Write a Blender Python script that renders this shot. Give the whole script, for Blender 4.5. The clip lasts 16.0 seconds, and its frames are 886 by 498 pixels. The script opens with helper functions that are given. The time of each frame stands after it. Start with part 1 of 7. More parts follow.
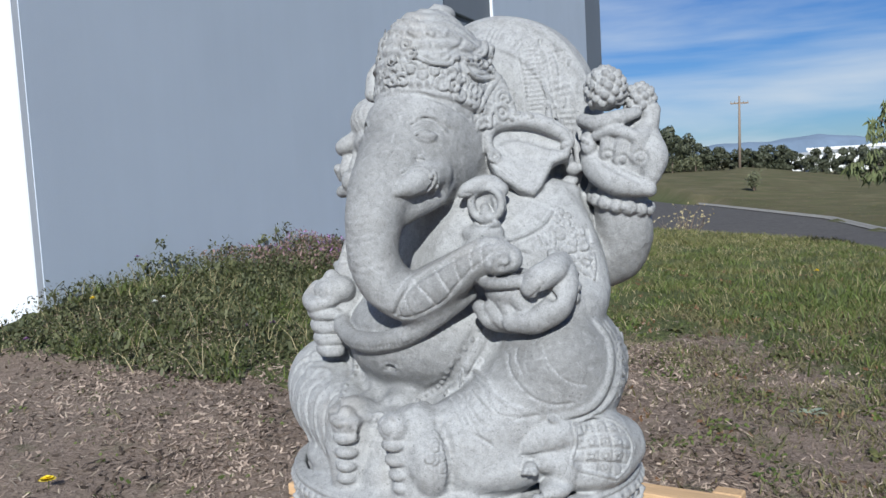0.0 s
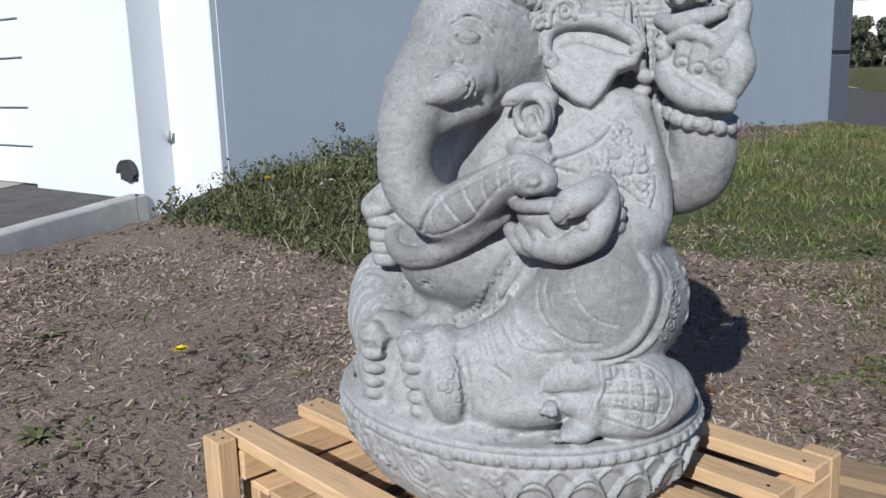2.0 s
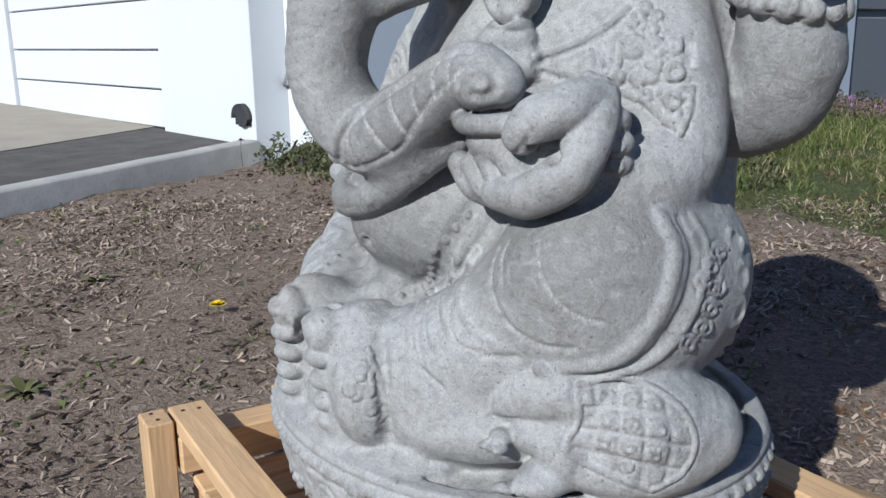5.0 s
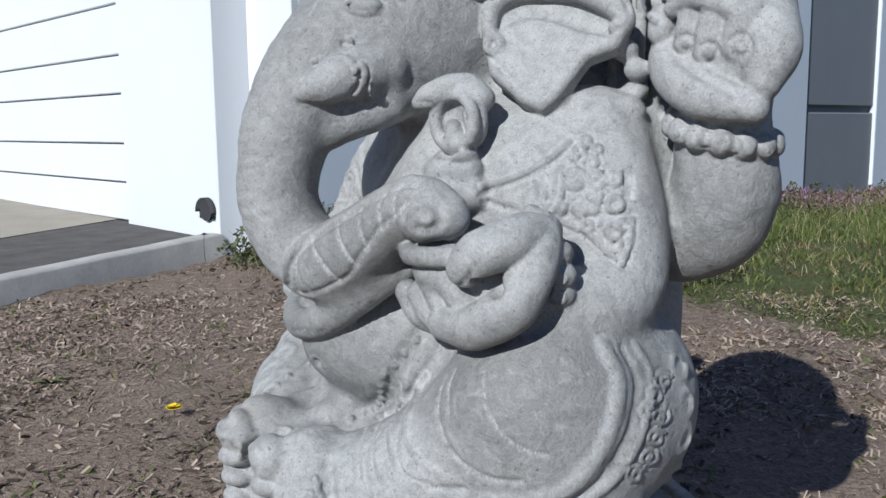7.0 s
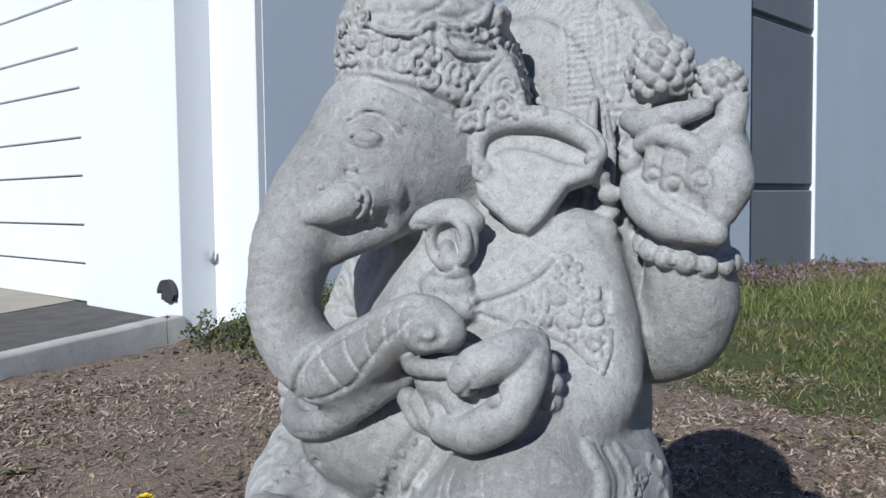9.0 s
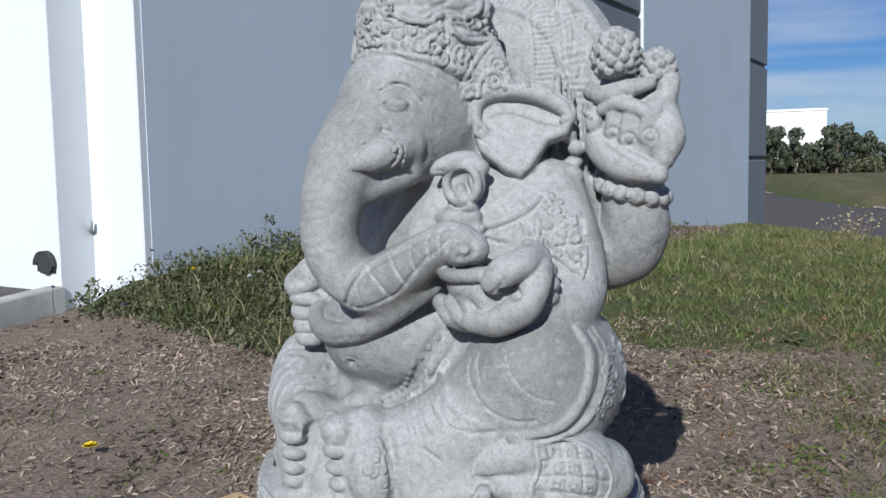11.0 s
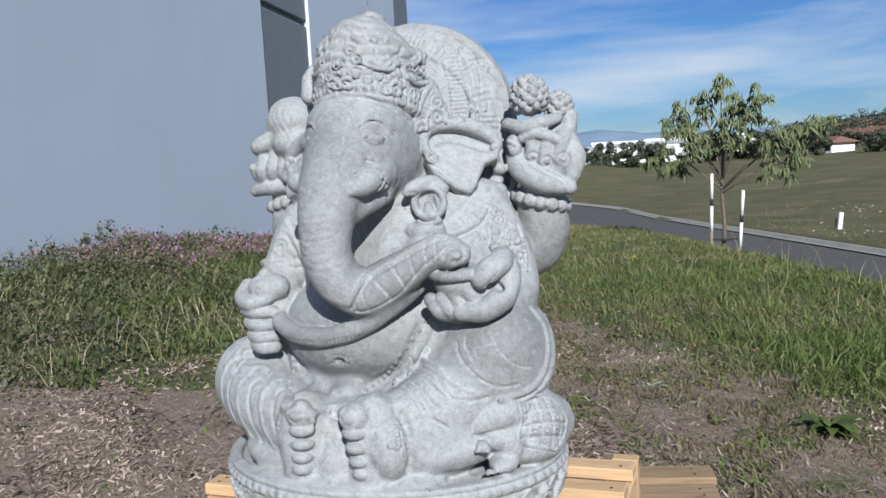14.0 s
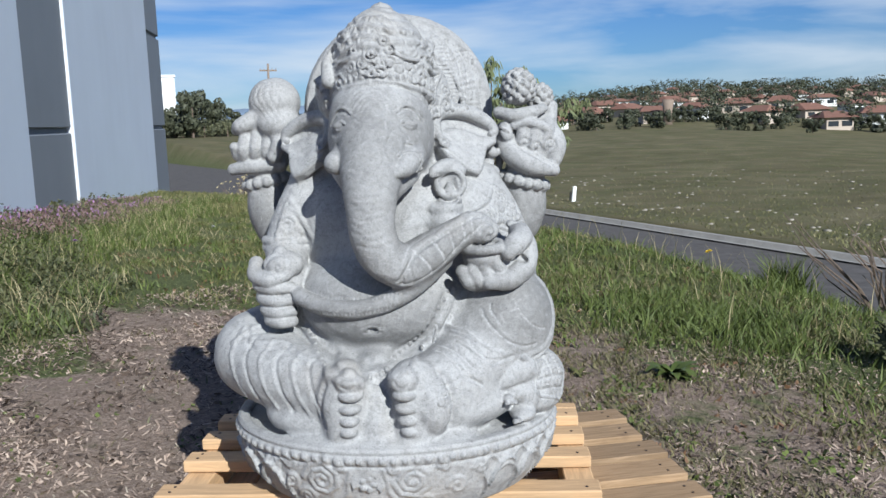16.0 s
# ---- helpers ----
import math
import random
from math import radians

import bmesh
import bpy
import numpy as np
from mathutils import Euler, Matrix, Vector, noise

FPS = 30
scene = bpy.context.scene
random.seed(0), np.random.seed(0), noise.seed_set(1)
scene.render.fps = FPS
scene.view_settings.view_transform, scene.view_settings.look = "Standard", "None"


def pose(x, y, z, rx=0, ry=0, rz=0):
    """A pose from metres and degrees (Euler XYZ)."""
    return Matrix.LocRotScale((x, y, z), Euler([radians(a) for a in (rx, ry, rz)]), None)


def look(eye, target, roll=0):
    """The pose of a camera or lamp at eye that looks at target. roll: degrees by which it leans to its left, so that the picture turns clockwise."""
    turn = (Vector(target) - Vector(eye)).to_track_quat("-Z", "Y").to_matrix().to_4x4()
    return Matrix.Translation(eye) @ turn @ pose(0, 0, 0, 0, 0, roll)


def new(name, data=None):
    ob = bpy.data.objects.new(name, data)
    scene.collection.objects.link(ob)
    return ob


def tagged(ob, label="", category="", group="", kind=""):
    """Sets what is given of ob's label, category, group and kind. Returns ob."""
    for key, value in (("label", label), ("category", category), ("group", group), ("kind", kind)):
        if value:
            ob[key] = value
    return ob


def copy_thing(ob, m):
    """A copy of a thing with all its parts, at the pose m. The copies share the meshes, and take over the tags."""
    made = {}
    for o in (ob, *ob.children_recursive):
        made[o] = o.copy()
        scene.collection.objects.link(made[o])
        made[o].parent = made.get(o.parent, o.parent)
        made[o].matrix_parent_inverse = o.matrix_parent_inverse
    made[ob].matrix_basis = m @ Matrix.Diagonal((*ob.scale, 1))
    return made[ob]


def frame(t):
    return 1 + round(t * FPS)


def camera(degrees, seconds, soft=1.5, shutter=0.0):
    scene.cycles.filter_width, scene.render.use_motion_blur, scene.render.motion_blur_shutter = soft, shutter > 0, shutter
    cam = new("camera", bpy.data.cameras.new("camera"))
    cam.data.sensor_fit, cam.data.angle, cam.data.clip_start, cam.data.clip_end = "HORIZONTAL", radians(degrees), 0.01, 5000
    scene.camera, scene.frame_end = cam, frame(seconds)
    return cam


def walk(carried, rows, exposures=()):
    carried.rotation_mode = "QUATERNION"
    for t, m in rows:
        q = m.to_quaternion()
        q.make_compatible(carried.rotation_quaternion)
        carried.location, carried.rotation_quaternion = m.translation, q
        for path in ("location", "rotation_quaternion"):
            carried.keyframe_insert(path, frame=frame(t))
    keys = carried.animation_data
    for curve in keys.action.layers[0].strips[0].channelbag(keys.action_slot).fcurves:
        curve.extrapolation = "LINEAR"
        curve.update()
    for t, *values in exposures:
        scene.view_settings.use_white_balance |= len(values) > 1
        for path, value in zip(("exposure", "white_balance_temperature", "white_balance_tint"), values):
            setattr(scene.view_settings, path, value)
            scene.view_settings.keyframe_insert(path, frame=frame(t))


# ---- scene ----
cam = camera(53.5, 16.0)
METRES, EYE, TILT, LEAN, TURN = 3.817, 1.14, 0.0, 0.0, 0.0
ROWS = [
    (0.0, 0.0, 0.0, 0.0, -0.27, -4.82, 3.16),
    (0.5, 0.0295, -0.0131, 0.0039, 2.19, -4.81, 3.32),
    (1.0, 0.0565, -0.014, 0.011, 6.18, -7.63, 2.05),
    (1.5, 0.0832, 0.0254, 0.0092, 10.45, -9.97, 2.24),
    (2.0, 0.1033, 0.0545, 0.0079, 14.38, -11.67, 1.71),
    (2.5, 0.1268, 0.1043, -0.0003, 18.59, -13.27, 0.4),
    (3.0, 0.1449, 0.1564, -0.0118, 21.83, -13.99, 1.4),
    (3.5, 0.1476, 0.1962, -0.0241, 25.08, -13.8, 1.24),
    (6.0, 0.1542, 0.2396, -0.0369, 26.1, -12.95, 0.65),
    (6.5, 0.1555, 0.2399, -0.0286, 25.08, -10.36, 0.21),
    (7.0, 0.1579, 0.24, -0.0207, 23.94, -8.01, 0.57),
    (7.5, 0.1589, 0.2362, -0.0122, 23.19, -6.12, 0.28),
    (8.0, 0.1596, 0.233, -0.0036, 22.55, -4.52, 0.5),
    (8.5, 0.1599, 0.2267, -0.0008, 22.22, -3.25, 0.43),
    (11.0, 0.101, 0.0748, -0.0111, 10.06, -5.2, 1.03),
    (11.5, 0.0965, 0.0642, -0.0141, 8.88, -5.8, 0.9),
    (12.0, 0.0828, 0.0423, -0.0106, 7.56, -6.11, 1.06),
    (12.5, 0.0531, 0.004, -0.0037, 3.53, -5.99, 2.13),
    (13.0, 0.0051, -0.0114, -0.0006, -3.71, -6.25, 2.89),
    (13.5, -0.0499, -0.017, 0.005, -10.19, -6.46, 3.06),
    (14.0, -0.0939, -0.0217, 0.0098, -13.26, -5.97, 3.14),
    (14.5, -0.1319, -0.0286, 0.0143, -15.77, -5.79, 2.09),
    (15.0, -0.1831, -0.032, 0.0173, -19.22, -6.09, 2.41),
    (15.5, -0.2425, -0.0155, 0.021, -24.88, -7.4, 2.2),
    (16.0, -0.2977, -0.0016, 0.0275, -30.54, -8.49, 1.82),
]
walk(cam, [(t, pose(0, 0, EYE, TILT, LEAN, TURN) @ pose(METRES * x, METRES * y, METRES * z, 90 + pitch, roll, yaw)) for t, x, y, z, yaw, pitch, roll in ROWS],
     [(0.0, 0.45, 5960, 6), (2.5, 0.29, 5960, 6), (8.5, 0.29, 5960, 6), (11.0, 0.31, 5960, 6), (14.0, 0.53, 5960, 6), (16.0, 0.61, 5960, 6)])

# ---- world, sun, exposure ----
SUN_EL, SUN_AZ = radians(30.8), radians(185.5)      # azimuth clockwise from +y
world = bpy.data.worlds.new("world")
scene.world = world
world.use_nodes = True
wn, wl = world.node_tree.nodes, world.node_tree.links
wn.clear()
wout, wbg = wn.new("ShaderNodeOutputWorld"), wn.new("ShaderNodeBackground")
sky = wn.new("ShaderNodeTexSky")
sky.sky_type, sky.sun_disc = "NISHITA", False
sky.sun_elevation, sky.sun_rotation = SUN_EL, SUN_AZ
sky.altitude, sky.air_density, sky.dust_density, sky.ozone_density = 100, 1.0, 0.0, 3.0
# thin streaked cloud over the sky
coord, mapn = wn.new("ShaderNodeTexCoord"), wn.new("ShaderNodeMapping")
mapn.inputs["Rotation"].default_value = (radians(3), radians(8), radians(20))
mapn.inputs["Scale"].default_value = (1.3, 2.0, 9.0)
cl = wn.new("ShaderNodeTexNoise")
cl.inputs["Scale"].default_value, cl.inputs["Detail"].default_value, cl.inputs["Roughness"].default_value = 1.9, 6.0, 0.5
cl.inputs["Distortion"].default_value = 0.25
cramp = wn.new("ShaderNodeValToRGB")
cramp.color_ramp.elements[0].position, cramp.color_ramp.elements[1].position = 0.43, 0.70
cmix = wn.new("ShaderNodeMix")
cmix.data_type = "RGBA"
cmix.inputs[7].default_value = (12.0, 12.6, 13.4, 1)
cfac = wn.new("ShaderNodeMath")
cfac.operation, cfac.inputs[1].default_value = "MULTIPLY", 0.8
wl.new(coord.outputs["Generated"], mapn.inputs["Vector"])
wl.new(mapn.outputs["Vector"], cl.inputs["Vector"])
wl.new(cl.outputs["Fac"], cramp.inputs["Fac"])
wl.new(cramp.outputs["Color"], cfac.inputs[0])
lowsky, sepz = wn.new("ShaderNodeMapRange"), wn.new("ShaderNodeSeparateXYZ")
wl.new(coord.outputs["Generated"], sepz.inputs[0])
wl.new(sepz.outputs["Z"], lowsky.inputs["Value"])
for key, value in (("From Min", 0.30), ("From Max", 0.60), ("To Min", 1.0), ("To Max", 0.15)):
    lowsky.inputs[key].default_value = value
thin = wn.new("ShaderNodeMath")
thin.operation = "MULTIPLY"
wl.new(cfac.outputs[0], thin.inputs[0])
wl.new(lowsky.outputs[0], thin.inputs[1])
wl.new(thin.outputs[0], cmix.inputs[0])
tint = wn.new("ShaderNodeMix")
tint.data_type, tint.blend_type = "RGBA", "MULTIPLY"
tint.inputs[0].default_value, tint.inputs[7].default_value = 1.0, (0.57, 0.83, 1.30, 1)
wl.new(sky.outputs["Color"], tint.inputs[6])
wl.new(tint.outputs[2], cmix.inputs[6])
wl.new(cmix.outputs[2], wbg.inputs["Color"])
wbg.inputs["Strength"].default_value = 0.040
wl.new(wbg.outputs["Background"], wout.inputs["Surface"])
sun = new("sun", bpy.data.lights.new("sun", "SUN"))
sun.data.energy, sun.data.angle, sun.data.color = 4.5, radians(0.53), (1.0, 0.965, 0.92)
sx, sy = math.sin(SUN_AZ) * math.cos(SUN_EL), math.cos(SUN_AZ) * math.cos(SUN_EL)
sun.matrix_world = look((20 * sx, 20 * sy, 20 * math.sin(SUN_EL)), (0, 0, 0))

# ---- materials ----
def material(name, rough=0.7, metal=0.0, spec=0.4):
    m = bpy.data.materials.new(name)
    m.use_nodes = True
    b = m.node_tree.nodes["Principled BSDF"]
    b.inputs["Roughness"].default_value, b.inputs["Metallic"].default_value = rough, metal
    b.inputs["Specular IOR Level"].default_value = spec
    return m, m.node_tree.nodes, m.node_tree.links, b


def noise_tex(n, l, scale, detail=5, rough=0.55, vec=None, dist=0.0, stretch=None, space="Object"):
    if vec is None:
        tc = n.new("ShaderNodeTexCoord")
        vec = tc.outputs[space]
    if stretch:
        mp = n.new("ShaderNodeMapping")
        mp.inputs["Scale"].default_value = stretch
        l.new(vec, mp.inputs["Vector"])
        vec = mp.outputs["Vector"]
    t = n.new("ShaderNodeTexNoise")
    t.inputs["Scale"].default_value, t.inputs["Detail"].default_value = scale, detail
    t.inputs["Roughness"].default_value, t.inputs["Distortion"].default_value = rough, dist
    l.new(vec, t.inputs["Vector"])
    return t.outputs["Fac"]


def ramp(n, l, fac, *stops):
    r = n.new("ShaderNodeValToRGB")
    e = r.color_ramp.elements
    while len(e) < len(stops):
        e.new(0.5)
    for k, (p, c) in zip(e, stops):
        k.position = p
        k.color = (*c, 1) if isinstance(c, tuple) else (c, c, c, 1)
    l.new(fac, r.inputs["Fac"])
    return r.outputs["Color"]


def mix(n, l, fac, a, b, mode="MIX"):
    m = n.new("ShaderNodeMix")
    m.data_type, m.blend_type = "RGBA", mode
    for sock, v in ((m.inputs[0], fac), (m.inputs[6], a), (m.inputs[7], b)):
        if isinstance(v, (int, float)):
            sock.default_value = v
        elif isinstance(v, tuple):
            sock.default_value = (*v, 1)
        else:
            l.new(v, sock)
    return m.outputs[2]


def bump(n, l, b, height, strength, distance, before=None):
    k = n.new("ShaderNodeBump")
    k.inputs["Strength"].default_value, k.inputs["Distance"].default_value = strength, distance
    l.new(height, k.inputs["Height"])
    if before is not None:
        l.new(before, k.inputs["Normal"])
    l.new(k.outputs["Normal"], b.inputs["Normal"])
    return k.outputs["Normal"]


def plain(name, colour, rough=0.6, metal=0.0, vary=0.15, scale=20.0, grain=0.2):
    """A painted or simple surface with slight variation at two scales."""
    m, n, l, b = material(name, rough, metal)
    f = noise_tex(n, l, scale)
    g = noise_tex(n, l, scale * 7, 3)
    lo = tuple(c * (1 - vary) for c in colour)
    hi = tuple(min(1, c * (1 + vary)) for c in colour)
    c = ramp(n, l, f, (0.3, lo), (0.7, hi))
    c = mix(n, l, 0.25, c, ramp(n, l, g, (0.35, lo), (0.65, hi)))
    l.new(c, b.inputs["Base Color"])
    bump(n, l, b, g, grain, 0.004)
    return m


def stone_material():
    """Grey lava stone: speckled grain and pits; rubbed dark where smooth, raw and chalky where carved."""
    m, n, l, b = material("grey_cast_stone", 0.6, 0.0, 0.4)
    big = noise_tex(n, l, 4.0, 4)
    mid = noise_tex(n, l, 45.0, 8, 0.75, dist=0.4)
    grain = noise_tex(n, l, 330.0, 4, 0.75)
    pit = noise_tex(n, l, 150.0, 3, 0.6)
    fine = noise_tex(n, l, 520.0, 2, 0.7)
    at = n.new("ShaderNodeAttribute")
    at.attribute_name = "dust"
    c = ramp(n, l, mid, (0.32, (0.105, 0.102, 0.096)), (0.50, (0.158, 0.155, 0.148)), (0.68, (0.225, 0.222, 0.214)))
    c = mix(n, l, 0.40, c, ramp(n, l, big, (0.3, (0.135, 0.131, 0.124)), (0.7, (0.205, 0.204, 0.200))))
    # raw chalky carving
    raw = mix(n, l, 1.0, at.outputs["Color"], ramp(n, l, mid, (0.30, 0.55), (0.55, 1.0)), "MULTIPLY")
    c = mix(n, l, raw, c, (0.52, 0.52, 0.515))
    geo = n.new("ShaderNodeNewGeometry")
    lie = ramp(n, l, geo.outputs["Pointiness"], (0.42, 0.5), (0.485, 0.0))
    c = mix(n, l, mix(n, l, 1.0, lie, ramp(n, l, mid, (0.3, 0.2), (0.6, 1.0)), "MULTIPLY"), c, (0.46, 0.46, 0.45))
    worn = ramp(n, l, geo.outputs["Pointiness"], (0.505, 0.0), (0.55, 0.45))
    c = mix(n, l, worn, c, (0.15, 0.148, 0.142))
    # speckle: dark and pale grains, open pits
    c = mix(n, l, 0.34, c, ramp(n, l, grain, (0.30, 0.18), (0.50, 0.50), (0.72, 0.86)), "OVERLAY")
    c = mix(n, l, ramp(n, l, pit, (0.64, 0.0), (0.69, 0.60)), c, (0.085, 0.084, 0.083))
    smear = noise_tex(n, l, 26.0, 7, 0.72, dist=2.2)
    c = mix(n, l, ramp(n, l, smear, (0.54, 0.0), (0.70, 0.45)), c, (0.43, 0.43, 0.425))
    c = mix(n, l, ramp(n, l, smear, (0.30, 0.40), (0.44, 0.0)), c, (0.10, 0.10, 0.098))
    c = mix(n, l, ramp(n, l, fine, (0.66, 0.0), (0.74, 0.5)), c, (0.55, 0.55, 0.545))
    # brown rub marks
    c = mix(n, l, ramp(n, l, noise_tex(n, l, 3.3, 3, 0.5), (0.60, 0.0), (0.78, 0.40)), c, (0.27, 0.235, 0.19))
    l.new(c, b.inputs["Base Color"])
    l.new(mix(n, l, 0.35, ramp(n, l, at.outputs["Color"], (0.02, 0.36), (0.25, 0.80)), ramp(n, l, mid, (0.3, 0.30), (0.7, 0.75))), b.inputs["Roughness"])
    k = bump(n, l, b, mid, 0.7, 0.004)
    k = bump(n, l, b, noise_tex(n, l, 16.0, 5, 0.62, dist=0.8), 0.5, 0.006, k)
    k = bump(n, l, b, pit, 0.6, -0.0015, k)
    bump(n, l, b, grain, 0.55, 0.0012, k)
    return m


def soil_material():
    """Dry bark mulch, bare earth and thin green growth, by world place."""
    m, n, l, b = material("mulch_and_turf", 0.95, 0.0, 0.1)
    big = noise_tex(n, l, 0.55, 5, 0.6)
    mid = noise_tex(n, l, 4.5, 6, 0.65)
    chip = noise_tex(n, l, 34.0, 4, 0.7, dist=1.2)
    fine = noise_tex(n, l, 130.0, 3, 0.7)
    bare = ramp(n, l, chip, (0.28, (0.085, 0.060, 0.048)), (0.5, (0.275, 0.205, 0.16)), (0.66, (0.42, 0.33, 0.265)), (0.80, (0.58, 0.49, 0.40)))
    bare = mix(n, l, ramp(n, l, mid, (0.45, 0.0), (0.7, 0.55)), bare, (0.27, 0.21, 0.155))
    bare = mix(n, l, ramp(n, l, big, (0.46, 0.0), (0.62, 0.6)), bare, mix(n, l, 0.5, ramp(n, l, fine, (0.3, (0.16, 0.125, 0.10)), (0.7, (0.34, 0.285, 0.235))), bare))
    bare = mix(n, l, 0.35, bare, ramp(n, l, fine, (0.3, (0.04, 0.03, 0.025)), (0.75, (0.27, 0.22, 0.18))))
    green = ramp(n, l, chip, (0.3, (0.03, 0.045, 0.014)), (0.6, (0.085, 0.115, 0.035)), (0.8, (0.20, 0.19, 0.10)))
    dry = ramp(n, l, noise_tex(n, l, 0.45, 8, 0.62), (0.3, (0.095, 0.084, 0.046)), (0.55, (0.150, 0.128, 0.074)), (0.75, (0.215, 0.185, 0.115)))
    at = n.new("ShaderNodeAttribute")
    at.attribute_name = "turf"
    sep = n.new("ShaderNodeSeparateColor")
    l.new(at.outputs["Color"], sep.inputs["Color"])
    patch = n.new("ShaderNodeMath")
    patch.operation = "MULTIPLY_ADD"
    l.new(mid, patch.inputs[0])
    patch.inputs[1].default_value = 1.2
    l.new(sep.outputs[0], patch.inputs[2])
    c = mix(n, l, ramp(n, l, patch.outputs[0], (0.78, 0.0), (1.05, 0.85)), bare, green)
    c = mix(n, l, sep.outputs[1], c, mix(n, l, ramp(n, l, big, (0.42, 0.10), (0.70, 0.65)), dry, (0.085, 0.098, 0.040)))
    l.new(c, b.inputs["Base Color"])
    k = bump(n, l, b, chip, 0.9, 0.02)
    bump(n, l, b, fine, 0.6, 0.006, k)
    return m


def paint_material(name, colour, streak=0.10):
    """Painted tilt-up concrete: faint blotches, vertical streaks and orange-peel relief."""
    m, n, l, b = material(name, 0.62, 0.0, 0.35)
    big = noise_tex(n, l, 0.7, 4, 0.55)
    st = noise_tex(n, l, 1.0, 5, 0.6, stretch=(3.0, 3.0, 0.12))
    fine = noise_tex(n, l, 60.0, 4)
    lo, hi = tuple(c * (1 - streak) for c in colour), tuple(min(1, c * (1 + streak)) for c in colour)
    c = ramp(n, l, big, (0.3, lo), (0.7, hi))
    c = mix(n, l, 0.35, c, ramp(n, l, st, (0.3, lo), (0.7, hi)))
    c = mix(n, l, 0.12, c, ramp(n, l, fine, (0.3, lo), (0.7, hi)))
    l.new(c, b.inputs["Base Color"])
    bump(n, l, b, fine, 0.25, 0.004)
    return m


def wood_material(name, colour, axis=0, age=0.0):
    """Sawn softwood: grain along one axis, knots, and grey weathering."""
    m, n, l, b = material(name, 0.75, 0.0, 0.25)
    st = [14.0, 14.0, 14.0]
    st[axis] = 1.0
    oi = n.new("ShaderNodeObjectInfo")
    tc = n.new("ShaderNodeTexCoord")
    off = n.new("ShaderNodeVectorMath")
    off.operation = "MULTIPLY_ADD"
    l.new(oi.outputs["Random"], off.inputs[0])
    off.inputs[1].default_value = (13.0, 7.0, 5.0)
    l.new(tc.outputs["Object"], off.inputs[2])
    v = off.outputs[0]
    g = noise_tex(n, l, 6.0, 5, 0.6, v, 0.8, tuple(st))
    k = noise_tex(n, l, 5.0, 2, 0.5, v)
    dark = tuple(c * 0.78 for c in colour)
    c = ramp(n, l, g, (0.3, dark), (0.55, colour), (0.8, tuple(min(1, c * 1.25) for c in colour)))
    c = mix(n, l, ramp(n, l, k, (0.70, 0.0), (0.78, 0.7)), c, (0.16, 0.075, 0.03))
    tone = ramp(n, l, oi.outputs["Random"], (0.0, 0.72), (1.0, 1.1))
    c = mix(n, l, 1.0, c, tone, "MULTIPLY")
    if age:
        c = mix(n, l, age, c, ramp(n, l, g, (0.3, (0.10, 0.075, 0.05)), (0.7, (0.25, 0.20, 0.145))))
    l.new(c, b.inputs["Base Color"])
    bump(n, l, b, g, 0.35, 0.003)
    return m


def leaf_material(name, dark, light, rough=0.6):
    m, n, l, b = material(name, rough, 0.0, 0.3)
    geo = n.new("ShaderNodeNewGeometry")
    f = noise_tex(n, l, 3.0, 3)
    c = mix(n, l, geo.outputs["Random Per Island"], dark, light)
    c = mix(n, l, 0.35, c, ramp(n, l, f, (0.3, dark), (0.7, light)))
    l.new(c, b.inputs["Base Color"])
    return m


STONE = stone_material()
SOIL = soil_material()
WALL_GREY = paint_material("pale_blue_grey_wall_paint", (0.51, 0.56, 0.63), 0.05)
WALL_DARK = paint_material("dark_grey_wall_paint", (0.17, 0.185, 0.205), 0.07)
WALL_WHITE = paint_material("white_wall_paint", (0.62, 0.635, 0.66), 0.04)
CONCRETE = plain("weathered_concrete", (0.40, 0.385, 0.36), 0.9, 0.0, 0.18, 6.0, 0.5)
ASPHALT = plain("asphalt", (0.105, 0.098, 0.094), 1.0, 0.0, 0.25, 5.0, 0.8)
ASPHALT.node_tree.nodes["Principled BSDF"].inputs["Specular IOR Level"].default_value = 0.08
DRAIN_SHADE = plain("drain_inside_shade", (0.035, 0.035, 0.038), 0.8)
METAL_GREY = plain("grey_painted_metal", (0.30, 0.31, 0.32), 0.5, 0.0, 0.1)
PINE = wood_material("fresh_pine", (0.56, 0.37, 0.205))
PINE_Y = wood_material("fresh_pine_crosswise", (0.56, 0.37, 0.205), 1)
PINE_Z = wood_material("fresh_pine_upright", (0.56, 0.37, 0.205), 2)
OLD_WOOD = wood_material("weathered_pallet_wood", (0.44, 0.28, 0.145), 0, 0.45)
NAIL = plain("rusty_nail_head", (0.07, 0.05, 0.04), 0.6, 0.6)
GRASS = leaf_material("grass_blades", (0.050, 0.057, 0.017), (0.185, 0.175, 0.068))
LUSH = leaf_material("lush_green_blades", (0.036, 0.056, 0.012), (0.135, 0.165, 0.042))
DRYGRASS = leaf_material("straw_blades", (0.22, 0.18, 0.09), (0.42, 0.36, 0.21))
THIN = leaf_material("thin_dry_green_grass", (0.055, 0.060, 0.024), (0.20, 0.17, 0.085))
DEADLEAF = leaf_material("dead_weed_leaves", (0.10, 0.05, 0.028), (0.24, 0.14, 0.075))
DARKCHIP = leaf_material("dark_bark_pieces", (0.030, 0.022, 0.017), (0.12, 0.085, 0.062), 0.9)
SHRUB = leaf_material("low_shrub_leaves", (0.030, 0.040, 0.018), (0.125, 0.125, 0.055))
RUSTLEAF = leaf_material("reddish_shrub_tips", (0.12, 0.070, 0.060), (0.27, 0.180, 0.165))
FARLEAF = leaf_material("far_tree_leaves", (0.026, 0.034, 0.020), (0.090, 0.094, 0.056))
